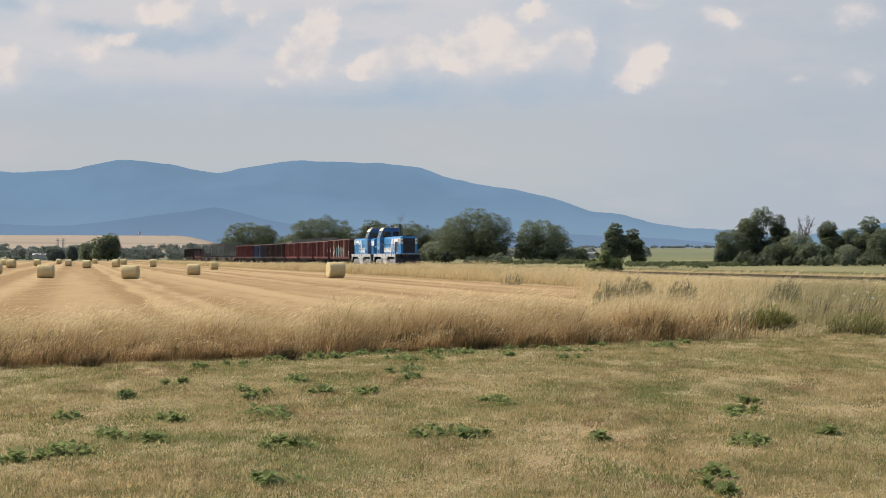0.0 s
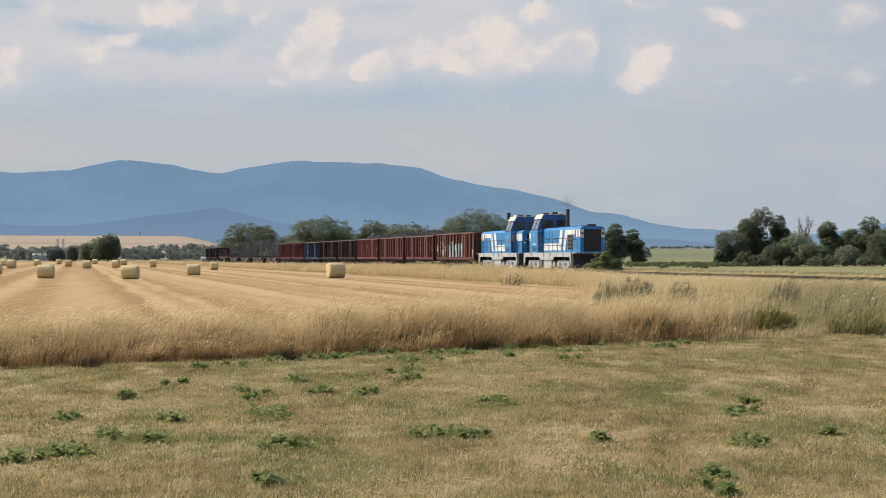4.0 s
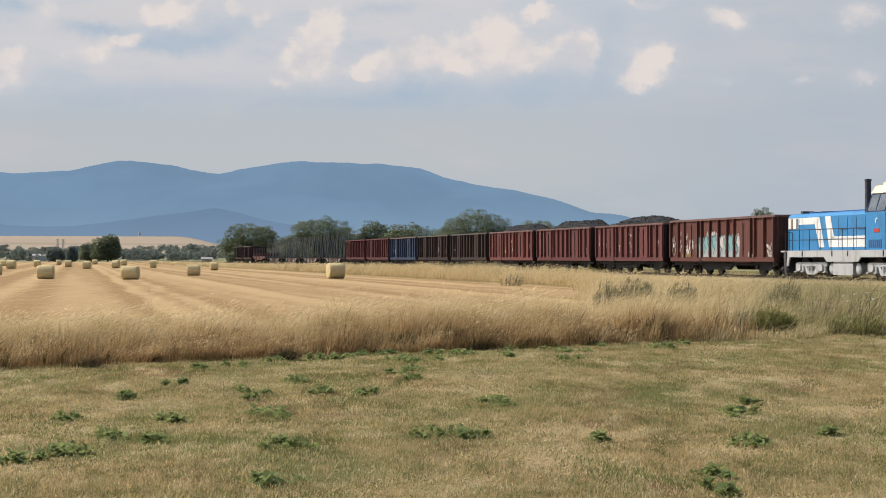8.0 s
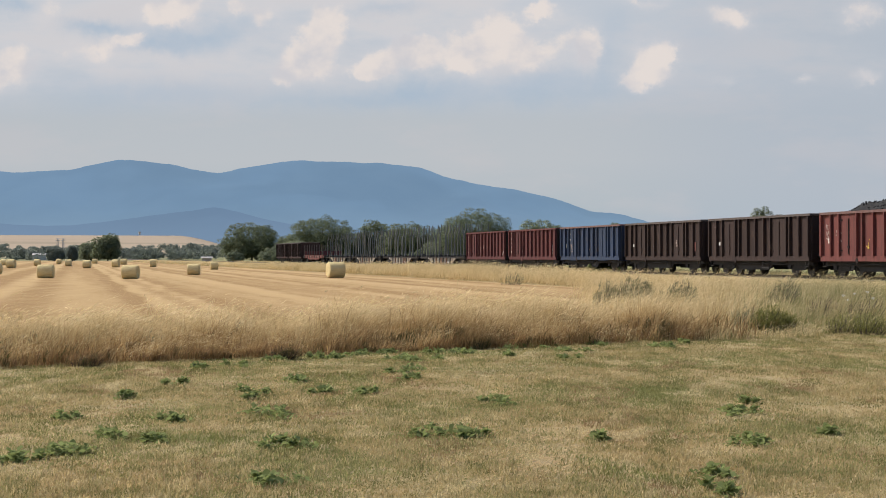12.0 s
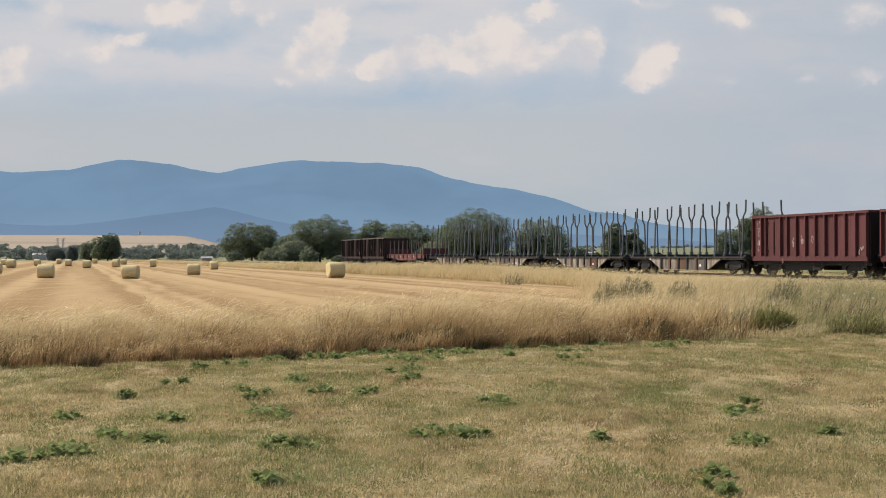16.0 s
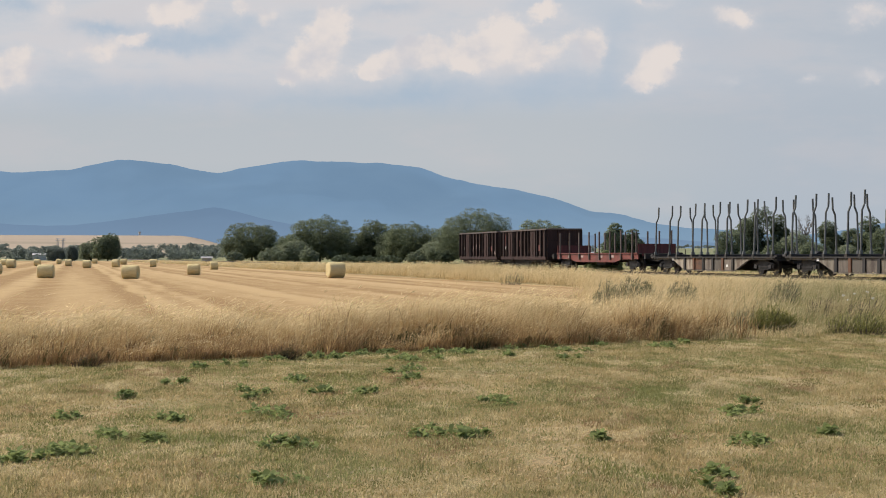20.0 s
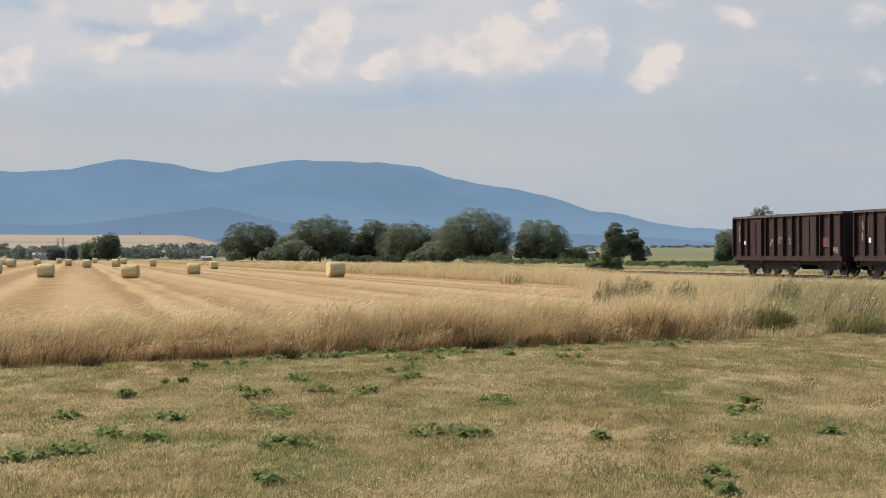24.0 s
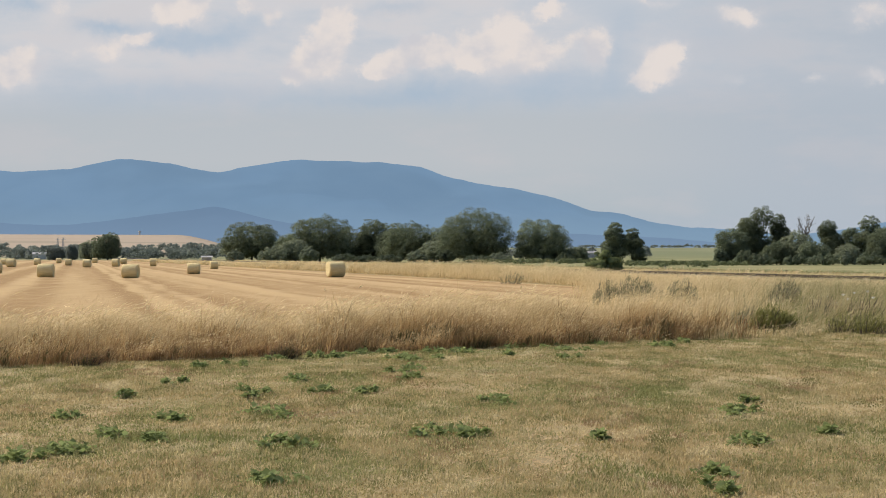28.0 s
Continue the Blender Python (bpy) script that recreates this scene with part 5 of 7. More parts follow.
def graffiti(W=1.38):
    """Faded spray letters that cannot be read: fill, letters, black strokes, pale flecks."""
    rnd = random.Random(4)
    out = []

    def layer(k):
        return -W - 0.030 - 0.004 * k - 0.003, -W - 0.030 - 0.004 * k

    top = [(-3.4 + 6.2 * i / 18, 2.18 + 0.16 * math.sin(i * 1.7) + rnd.uniform(-0.07, 0.07)) for i in range(19)]
    top[0], top[-1] = (-3.42, 1.75), (2.82, 1.7)
    out.append(("graffiti_fill", Shape().prism([(2.75, 1.04), (-3.38, 1.04)] + top, *layer(1)), M_GREYSPRAY, "grey and turquoise spray-painted letters, faded"))
    for x, w, m in ((-3.25, 1.25, M_TURQ), (-2.05, 1.15, M_TURQ), (-0.95, 0.55, M_TURQ), (0.75, 1.0, M_TURQ), (1.65, 0.85, M_TURQ), (-0.35, 1.05, M_CHALK), (2.35, 0.5, M_CHALK)):
        z0, z1 = (1.55 if m is M_CHALK else 1.32) + rnd.uniform(0, 0.1), 2.30 + rnd.uniform(-0.12, 0.1)
        q = [(x + w * 0.05, z0), (x + w * 0.45, z0 + 0.14), (x + w * 0.8, z0 - 0.03), (x + w, z0 + 0.3), (x + w * 0.86, z0 + 0.55), (x + w * 0.97, z1 - 0.2), (x + w * 0.7, z1), (x + w * 0.5, z1 - 0.17), (x + w * 0.22, z1 - 0.02), (x, z1 - 0.3)]
        out.append(("graffiti_letter", Shape().prism(q, *layer(3)), m, ""))
    for x in (-3.3, -2.75, -2.1, -1.55, -0.85, 0.15, 0.8, 1.35, 1.95, 2.4):
        sh, z, w = Shape(), 1.12 + rnd.uniform(0, 0.15), 0.028
        pts = [(x, z), (x + rnd.uniform(0.05, 0.3), z + 0.35), (x - 0.12, z + 0.65), (x + rnd.uniform(0.0, 0.25), 2.2), (x + 0.38, 2.28), (x + 0.5, 1.95)]
        for (xa, za), (xb, zb) in zip(pts, pts[1:]):
            dx, dz = xb - xa, zb - za
            n = math.hypot(dx, dz) / w
            sh.prism([(xa + dz / n, za - dx / n), (xb + dz / n, zb - dx / n), (xb - dz / n, zb + dx / n), (xa - dz / n, za + dx / n)], *layer(4))
        out.append(("graffiti_stroke", sh, M_TEALINK, ""))
    for x, z, w, h in ((-4.9, 1.9, 0.5, 0.8), (-4.1, 1.75, 0.5, 0.5), (-5.9, 1.9, 0.5, 0.9), (-6.9, 1.7, 0.5, 0.9), (-4.4, 1.35, 0.7, 0.3), (6.6, 1.35, 0.5, 0.5), (-1.0, 2.35, 1.4, 0.15), (4.3, 1.15, 0.6, 0.1)):
        sh = Shape()
        for i in range(15):
            cx, cz, c, d = x + rnd.uniform(-0.6, 0.6) * w, z + rnd.uniform(-0.6, 0.6) * h, rnd.uniform(0.02, 0.09), rnd.uniform(0.03, 0.14)
            sh.prism([(cx - c, cz - d * rnd.uniform(0.3, 1)), (cx + c * rnd.uniform(0.5, 1), cz - d), (cx + c, cz + d * rnd.uniform(0.4, 1)), (cx - c * rnd.uniform(0.4, 1), cz + d)], -W - 0.036, -W - 0.030)
        out.append(("peeling_paint", sh, M_CHALK if x > -5.5 else M_FADED, ""))
    out.append(("door_flap", Shape().box(-5.5, -4.1, -W - 0.06, -W - 0.03, 1.05, 1.24, 0.01), M_OCHRE, "ochre-yellow stained door flap"))
    return out


M_SMOKE = smoke_material()


def exhaust_smoke():
    """Thin exhaust over the leading locomotive's stack: a loose drift of soot specks."""
    rnd = np.random.default_rng(8)
    ob = empty("exhaust_smoke", "thin grey-brown exhaust smoke over the leading locomotive", "smoke")
    for at, spread, count in (((-0.05, -0.78, 5.02), 0.11, 500), ((-0.12, -0.78, 5.32), 0.19, 2000), ((-0.40, -0.78, 5.52), 0.30, 2000)):
        c = np.array(at) + np.clip(rnd.normal(0, 1, (count, 3)), -1.7, 1.7) * spread
        c[:, 2] = np.maximum(c[:, 2], 4.8)
        tet = np.array([(1, 1, 1), (-1, -1, 1), (-1, 1, -1), (1, -1, -1)], float) * 0.0032
        V = (c[:, None, :] + tet[None] * rnd.uniform(0.6, 1.2, (count, 1, 1))).reshape(-1, 3)
        F = (np.array([(0, 1, 2), (0, 3, 1), (0, 2, 3), (1, 3, 2)])[None] + 4 * np.arange(count)[:, None, None]).reshape(-1, 3)
        part("wisp", sheet_mesh("wisp", V, F, M_SMOKE), None, ob)["kind"] = "stuff"
    return ob


train = []               # (thing, metres behind the front wall of the first wagon, turned round)


def couple():
    train.append((locomotive("blue and white diesel locomotive leading, long hood forward", False, "pair of locomotives"), -20.2, True))
    train.append((locomotive("blue and white diesel locomotive with red plate, coupled second", True, "pair of locomotives"), -6.2, False))
    train.append((exhaust_smoke(), -20.2 + 1.4, True))
    g = "open freight wagons"
    first = gondola(7.925, M_RUSTB, "long red-brown open freight wagon with turquoise graffiti", g, [(-6.9, 1.75, 0.22, 0.24, M_WHITE), (6.7, 1.6, 0.4, 0.6, M_FADED)], top=3.28, spots=graffiti(), sub=M_ENDSHADE)
    at = 0.55
    rows = [(first, 7.925)]
    rows += [(gondola(6.945, M_RUST, "red-brown open freight wagon heaped with coal", g, MARKS, 1.3), 6.945),
             (gondola(6.945, M_RUST, "red-brown open freight wagon with heaped coal load", g, MARKS2, 2.7), 6.945),
             (gondola(6.945, M_RUSTC, "red-brown coal wagon with white and yellow markings", g, MARKS, 3.9), 6.945),
             (gondola(6.945, M_BROWN, "sooty dark brown open freight wagon", g, MARKSD[:2], chord=M_CHORDOLD), 6.945),
             (gondola(6.945, M_BROWN, "dark brown open wagon with red patches", g, MARKSD, chord=M_CHORDOLD), 6.945),
             (gondola(6.945, M_BLUEW, "dusty dark blue open freight wagon", g, MARKSB), 6.945),
             (gondola(6.945, M_DARKRED, "wine-red open freight wagon, empty", g, MARKS2, chord=M_DARKRED, doors=((-0.74, -0.46),)), 6.945),
             (gondola(6.945, M_DARKRED, "dull wine-red open wagon ahead of timber wagons", g, MARKS2[:3] + MARKSW, chord=M_DARKRED, doors=((-0.74, -0.46),)), 6.945)]
    for i in range(4):
        rows.append((log_wagon("empty timber wagon with bent steel stakes and beige sills", "empty timber wagons", i), 9.61))
    rows.append((red_flat("brick-red flat wagon with straight stakes and end boards"), 10.45))
    rows += [(gondola(6.945, M_OLDRED, "old dark brown open wagon with red repair patches", g, MARKSE, ribs_m=M_BLACKRED, deep=0.16, chord=M_CHORDOLD), 6.945),
             (gondola(6.945, M_OLDRED, "old dark brown open wagon closing the train", g, MARKSD[:1] + MARKSE[4:] + MARKSW, ribs_m=M_BLACKRED, deep=0.16, chord=M_CHORDOLD), 6.945)]
    for ob, half in rows:
        train.append((ob, at + half, False))
        at += 2 * half


couple()


# ---------------------------------------------------------------- bales
def bale(x, y, dia, wide, turn, seed):
    """A round straw bale: slightly sagged drum with a coiled, dished end."""
    rnd = random.Random(seed)
    R, n, sh = dia / 2, 40, Shape()
    rings = [(-0.5, 0.0, 0.03), (-0.5, 0.45, 0.015), (-0.5, 0.75, 0.0), (-0.485, 0.93, 0), (-0.44, 1.0, 0), (-0.2, 1.01, 0), (0.0, 0.995, 0), (0.2, 1.01, 0), (0.44, 1.0, 0), (0.485, 0.93, 0), (0.5, 0.75, 0), (0.5, 0.45, -0.015), (0.5, 0.0, -0.03)]
    V, F = [], []
    for a, r, dish in rings:
        for i in range(n):
            w = 2 * math.pi * i / n
            rr = R * r * (1 + 0.018 * noise.noise((math.cos(w) * 2.2, math.sin(w) * 2.2, a * 5 + seed)))
            z = max(-R * 0.965, rr * math.sin(w))
            V.append((a * wide + dish, rr * math.cos(w) * 1.01, z + R * 0.965))
    for k in range(len(rings) - 1):
        for i in range(n):
            F.append((k * n + i, k * n + (i + 1) % n, (k + 1) * n + (i + 1) % n, (k + 1) * n + i))
    ob = new("straw_bale", sheet_mesh("straw_bale", V, F, M_STRAW, True))
    ob.matrix_basis = pose(x, y, 0.012, 0, 0, turn)
    tagged(ob, "round golden straw bale lying on the stubble", "straw bale", "bales on the field")
    # loose straw ends
    fr = np.random.default_rng(seed)
    k = 260
    w, a = fr.uniform(0, 2 * math.pi, k), fr.uniform(-0.48, 0.48, k) * wide
    base = np.stack((a, R * np.cos(w), R * 0.965 + R * np.sin(w)), -1)
    tip = base * (1, 1.0, 1.0) + np.stack((fr.normal(0, .06, k), np.cos(w) * .05, np.sin(w) * .05), -1)
    side = fr.normal(0, 0.006, (k, 3))
    V2 = np.stack((base - side, base + side, tip), 1).reshape(-1, 3)
    V2[:, 2] = np.maximum(V2[:, 2], 0.01)
    part("loose_straw", sheet_mesh("loose_straw", V2, np.arange(3 * k).reshape(-1, 3), M_STRAW), None, ob)["kind"] = "stuff"
    return ob


# bearing across the picture, height of its foot in it, diameter and breadth in metres, turn
BALES = [(594, 492.3, 1.24, 1.30, 22), (81, 492.6, 1.06, 1.26, 3), (231, 494.0, 1.04, 1.22, -5), (343, 487.0, 1.02, 1.16, 4), (379, 477.6, 1.06, 1.05, 12), (154, 475.0, 1.2, 1.15, 0), (121, 471.6, 1.2, 1.1, 5),
         (205, 473.6, 1.25, 1.1, -8), (219, 468.6, 1.25, 1.3, 0), (271, 473.0, 1.3, 1.1, 10), (20, 474.6, 1.3, 1.25, -4), (66, 471.0, 1.25, 1.1, 0), (-9, 486.0, 1.15, 1.2, 30), (104, 467.5, 1.2, 1.2, 20),
         (7, 470.0, 1.2, 1.2, 0), (168, 467.0, 1.2, 1.2, 0)]
for i, (bx, by, dia, wide, turn) in enumerate(BALES):
    dep = 1.65 * FOCAL / (by - 455.0)
    bale(spot(bx, dep), dep, dia, wide, turn, i)


# ---------------------------------------------------------------- trees
M_LEAF = leafy("willow_leaves", (0.145, 0.172, 0.106), (0.195, 0.225, 0.142), 0.68, (0.175, 0.192, 0.108))
M_LEAFD = leafy("dark_hedge_leaves", (0.178, 0.210, 0.138), (0.245, 0.282, 0.185), 0.68, (0.215, 0.242, 0.142))
M_LEAFG = leafy("grey_green_leaves", (0.195, 0.220, 0.140), (0.285, 0.310, 0.205), 0.45)
M_BUSH = leafy("green_bush_leaves", (0.195, 0.230, 0.092), (0.285, 0.320, 0.145), 0.6)
M_DITCH = leafy("ditch_scrub_leaves", (0.115, 0.135, 0.062), (0.175, 0.195, 0.100), 0.4)
# Distance haze is put into this paler, bluer leaf colour.
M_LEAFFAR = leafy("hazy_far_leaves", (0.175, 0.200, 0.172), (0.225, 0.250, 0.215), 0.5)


def leaf_cloud(rnd, centres, radii, count, size, squash=0.8):
    """Leaf sprays on the outside of many clumps: n small bent diamonds."""
    w = radii ** 2
    pick = rnd.choice(len(centres), count, p=w / w.sum())
    d = rnd.normal(0, 1, (count, 3))
    d /= np.linalg.norm(d, axis=1)[:, None]
    d[:, 2] = np.where(d[:, 2] < -0.35, -d[:, 2] * 0.6, d[:, 2])
    r = radii[pick] * rnd.uniform(0.62, 1.08, count) ** 0.6
    p = centres[pick] + d * r[:, None] * (1, 1, squash)
    nrm = d + (0, 0, 0.2) + rnd.normal(0, 0.3, (count, 3))
    nrm /= np.linalg.norm(nrm, axis=1)[:, None]
    t = np.cross(nrm, rnd.normal(0, 1, (count, 3)))
    t /= np.linalg.norm(t, axis=1)[:, None] + 1e-9
    b = np.cross(nrm, t)
    s = size * rnd.uniform(0.6, 1.35, count)[:, None]
    V = np.stack((p - t * s, p - b * s * 0.55, p + t * s - nrm * s * 0.3, p + b * s * 0.55), 1).reshape(-1, 3)
    return V, np.arange(4 * count).reshape(-1, 4)


def limb(sh, a, b, ra, rb, rnd, bends=3):
    a, b = Vector(a), Vector(b)
    pts = [a.lerp(b, i / bends) + Vector(rnd.normal(0, 0.05, 3)) * (b - a).length * (0 < i < bends) for i in range(bends + 1)]
    for i in range(bends):
        sh.rod(pts[i], pts[i + 1], ra + (rb - ra) * i / bends, 7, ra + (rb - ra) * (i + 1) / bends)


def crown_boughs(rnd, loose, small):
    """Centres and sizes of a crown's main boughs, in shares of its half width and its height."""
    if small:
        rows = [(0, 0, 0.50, 0.60, 0.45)]
        for i in range(4):
            a = i * 1.7 + rnd.uniform(0, 0.8)
            rows.append((0.5 * math.cos(a), 0.5 * math.sin(a), rnd.uniform(0.25, 0.45), rnd.uniform(0.4, 0.55), rnd.uniform(0.25, 0.4)))
        return rows
    if loose:
        rows = [(rnd.uniform(-0.35, 0.35), 0, 0.84, 0.44, 0.15)]
        for i in range(9):
            a, z = rnd.uniform(0, 6.28), 0.16 + 0.065 * i + rnd.uniform(-0.04, 0.04)
            r = rnd.uniform(0.40, 0.68)
            rows.append((r * math.cos(a), r * math.sin(a), z, rnd.uniform(0.34, 0.50), rnd.uniform(0.10, 0.15)))
        return rows
    rows = [(rnd.uniform(-0.1, 0.1), 0, 0.73, 0.50, 0.26)]
    for count, z, r, br, bh in ((5, 0.66, 0.52, 0.40, 0.22), (6, 0.42, 0.66, 0.36, 0.21), (5, 0.18, 0.64, 0.34, 0.16)):
        turn = rnd.uniform(0, 6.28)
        for i in range(count):
            a, q = turn + 6.283 * i / count + rnd.uniform(-0.25, 0.25), rnd.uniform(0.88, 1.12)
            rows.append((r * q * math.cos(a), r * q * math.sin(a), z + rnd.uniform(-0.06, 0.06), br * rnd.uniform(0.85, 1.15), bh * rnd.uniform(0.85, 1.15)))
    return rows


def tree(px, depth, top, base, width, seed, label, leaf=None, name="tree", low=0.12, leaves=7000, lobes=56, group="trees behind the line", size=None, z0=None):
    """px: bearing; top, base: heights seen from the eye; width: its spread at that depth."""
    rnd = np.random.default_rng(seed)
    unit = depth / FOCAL
    x = spot(px, depth)
    z = float(lie(x, depth)) if z0 is None else z0
    H = (455.0 - top) * unit + 1.65 - z
    W = width * unit / 2
    ob = empty(name, label, "bush" if name in ("bush", "shrub") else "tree", group)
    ob.matrix_basis = pose(x, depth, z - 0.05)
    sh = Shape()
    tr = max(0.03, H * 0.022)
    fork = H * 0.28
    limb(sh, (0, 0, 0), (rnd.normal(0, .1), rnd.normal(0, .1), fork), tr * 1.25, tr, rnd, 3)
    # main boughs, each set round with tufts
    loose = lobes < 50
    zc = H * 0.42
    rows = crown_boughs(rnd, loose, name == "bush")
    C = []
    for k, (bx, by, bz, br, bh) in enumerate(rows):
        m = 14 if name == "bush" else 30
        for i in range(m):
            dz = 1 - 1.75 * (i + 0.5) / m
            ang, fl = i * 2.39996 + k, math.sqrt(max(0.0, 1 - dz * dz))
            q = 1 + 0.22 * noise.noise((bx * 3 + fl * math.cos(ang) * 2 + seed, by * 3 + fl * math.sin(ang) * 2, bz * 5 + dz * 2))
            p = (bx + br * fl * math.cos(ang) * q, by + br * fl * math.sin(ang) * q, bz + bh * dz * q)
            if not any(j != k and ((p[0] - r[0]) / r[3]) ** 2 + ((p[1] - r[1]) / r[3]) ** 2 + ((p[2] - r[2]) / r[4]) ** 2 < 0.62 for j, r in enumerate(rows)):
                C.append(p)
    C = np.array(C)
    n = len(C)
    R = (0.072 + 0.060 * rnd.uniform(0, 1, n)) * (W * 0.6 + H * 0.4) * (1.5 if name == "bush" else 1.0)
    C[:, 2] = (low + (1 - low) * C[:, 2] / C[:, 2].max()) * (H - R.mean() * 0.9)
    C[:, :2] *= (W - R.mean() * 0.8) / np.abs(C[:, 0]).max()
    C += (C - (0, 0, zc)) * rnd.uniform(-0.16, 0.0, (n, 1))
    C[:, 2] = np.maximum(C[:, 2], 0.04 * H)
    for c in C[:: max(1, n // 16)]:
        limb(sh, (0, 0, fork * rnd.uniform(0.75, 1.0)), tuple(c * 0.9), tr * 0.55, tr * 0.12, rnd, 3)
    part("trunk", sh, M_BARK, ob, smooth=True)
    size = size or max(0.05, unit * 0.95)

    def sprays(count, pull, spread, big):
        """Small bent leaf sprays that hang about the tufts and face outwards."""
        pick = rnd.choice(n, count, p=R ** 2 / (R ** 2).sum())
        d = rnd.normal(0, 1, (count, 3))
        d /= np.linalg.norm(d, axis=1)[:, None]
        r = R[pick] * rnd.uniform(0.6, 1.0, count) ** 0.7 * spread
        d[:, 2] = np.where(d[:, 2] < -0.3, -d[:, 2], d[:, 2])
        p = C[pick] * pull + d * r[:, None] * (1, 1, 0.75)
        p[:, 2] = np.maximum(p[:, 2], 0.03)
        nrm = p - (0, 0, zc * 0.8)
        nrm /= np.linalg.norm(nrm, axis=1)[:, None] + 1e-9
        nrm = nrm * 0.45 + d * 1.0 + (0, 0, 0.25) + rnd.normal(0, 0.22, (count, 3))
        nrm /= np.linalg.norm(nrm, axis=1)[:, None]
        t = np.cross(nrm, rnd.normal(0, 1, (count, 3)))
        t /= np.linalg.norm(t, axis=1)[:, None] + 1e-9
        b = np.cross(nrm, t)
        g = big * rnd.uniform(0.6, 1.35, count)[:, None]
        return np.stack((p - t * g, p - b * g * 0.55, p + t * g - nrm * g * 0.3, p + b * g * 0.55), 1).reshape(-1, 3)

    V = np.concatenate((sprays(int(leaves * 4.0), 1.0, 1.0, size), sprays(int(leaves * 0.7), 0.86, 1.1, size * 1.6), sprays(int(leaves * 0.2), 0.6, 1.5, size * 2.4)))
    F = np.arange(len(V)).reshape(-1, 4)
    part("crown", sheet_mesh("crown", V, F, leaf or M_LEAF), None, ob)
    return ob


def dead_tree(px, depth, top, seed):
    rnd = np.random.default_rng(seed)
    H = (455 - top) * depth / FOCAL + 1.65
    ob = empty("dead_tree", "bare dead tree with pale branches among green trees", "tree", "trees behind the line")
    ob.matrix_basis = pose(spot(px, depth), depth, -0.05)
    sh = Shape()
    limb(sh, (0, 0, 0), (0.1, 0, H * 0.55), 0.22, 0.13, rnd)
    for i in range(15):
        a = rnd.uniform(0, 6.28)
        h0 = H * rnd.uniform(0.35, 0.6)
        e = Vector((math.cos(a) * rnd.uniform(0.6, 2.0), math.sin(a), H * rnd.uniform(0.72, 1.0)))
        limb(sh, (0.08, 0, h0), e, 0.08, 0.025, rnd, 4)
        for k in range(3):
            b = Vector((0.08, 0, h0)).lerp(e, rnd.uniform(0.5, 0.9))
            limb(sh, b, b + Vector((rnd.normal(0, .5), rnd.normal(0, .5), rnd.uniform(0.3, 1.0))), 0.035, 0.015, rnd, 2)
    part("trunk", sh, M_DEADWOOD, ob)


W1, W2, W3 = "broad round willow with dense grey-green crown", "field tree with rounded green crown", "tall poplar-like tree with uneven crown"
TREES = [  # bearing, depth, top, base, width, leaves, material, label, low
    (445, 470, 390, 462, 112, 9000, M_LEAF, W1, 0.05), (566, 440, 378, 463, 122, 10000, M_LEAF, W1, 0.05), (520, 430, 420, 463, 60, 4000, M_LEAFG, W2, 0.03), (660, 450, 384, 463, 66, 6000, M_LEAF, W2, 0.08),
    (725, 430, 388, 463, 100, 8000, M_LEAF, W1, 0.05), (690, 445, 405, 463, 60, 4000, M_LEAFD, W2, 0.05), (838, 400, 362, 465, 150, 13000, M_LEAF, W1, 0.04), (775, 415, 420, 465, 70, 4500, M_LEAFG, W2, 0.02),
    (958, 400, 383, 465, 104, 9000, M_LEAFD, W1, 0.03), (1020, 395, 434, 466, 46, 2500, M_LEAFD, W2, 0.02), (1089, 330, 390, 467, 52, 6500, M_LEAFD, W3, 0.0), (1121, 332, 402, 467, 46, 5500, M_LEAFD, W3, 0.0),
    (1337, 310, 362, 470, 84, 9000, M_LEAF, W3, 0.0), (1295, 305, 402, 470, 66, 6000, M_LEAFD, W2, 0.03), (1382, 312, 374, 470, 44, 4500, M_LEAF, W3, 0.12), (1412, 300, 404, 470, 62, 4500, M_LEAFG, W2, 0.03),
    (1474, 310, 386, 470, 66, 6500, M_LEAF, W3, 0.06), (1530, 305, 379, 470, 72, 7000, M_LEAFD, W3, 0.05), (1440, 295, 425, 470, 60, 3500, M_LEAFD, W2, 0.02), (1590, 312, 384, 470, 80, 6000, M_LEAF, W2, 0.04),
    (1375, 298, 425, 470, 60, 3500, M_LEAF, W2, 0.02), (1500, 297, 430, 470, 50, 2500, M_LEAFG, W2, 0.02), (614, 452, 400, 463, 74, 5000, M_LEAFD, W2, 0.03), (700, 452, 396, 463, 70, 5000, M_LEAF, W2, 0.03), (508, 462, 412, 463, 50, 3500, M_LEAFD, W2, 0.03), (782, 425, 398, 465, 60, 4000, M_LEAFD, W2, 0.03),
    (1562, 300, 400, 470, 60, 4500, M_LEAFD, W2, 0.03),
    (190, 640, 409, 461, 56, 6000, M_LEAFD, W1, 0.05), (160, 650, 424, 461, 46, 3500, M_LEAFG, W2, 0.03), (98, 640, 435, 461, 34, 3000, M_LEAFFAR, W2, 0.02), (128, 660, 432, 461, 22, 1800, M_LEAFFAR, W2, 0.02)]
for i, (px, dep, top, base, wid, cnt, m, lab, low) in enumerate(TREES):
    tree(px, dep, top, base, wid * (1.15 if lab == W3 else 1.1), 100 + i, lab, m, low=low, leaves=cnt, lobes=44 if lab == W3 else 58)
dead_tree(1425, 318, 378, 9)
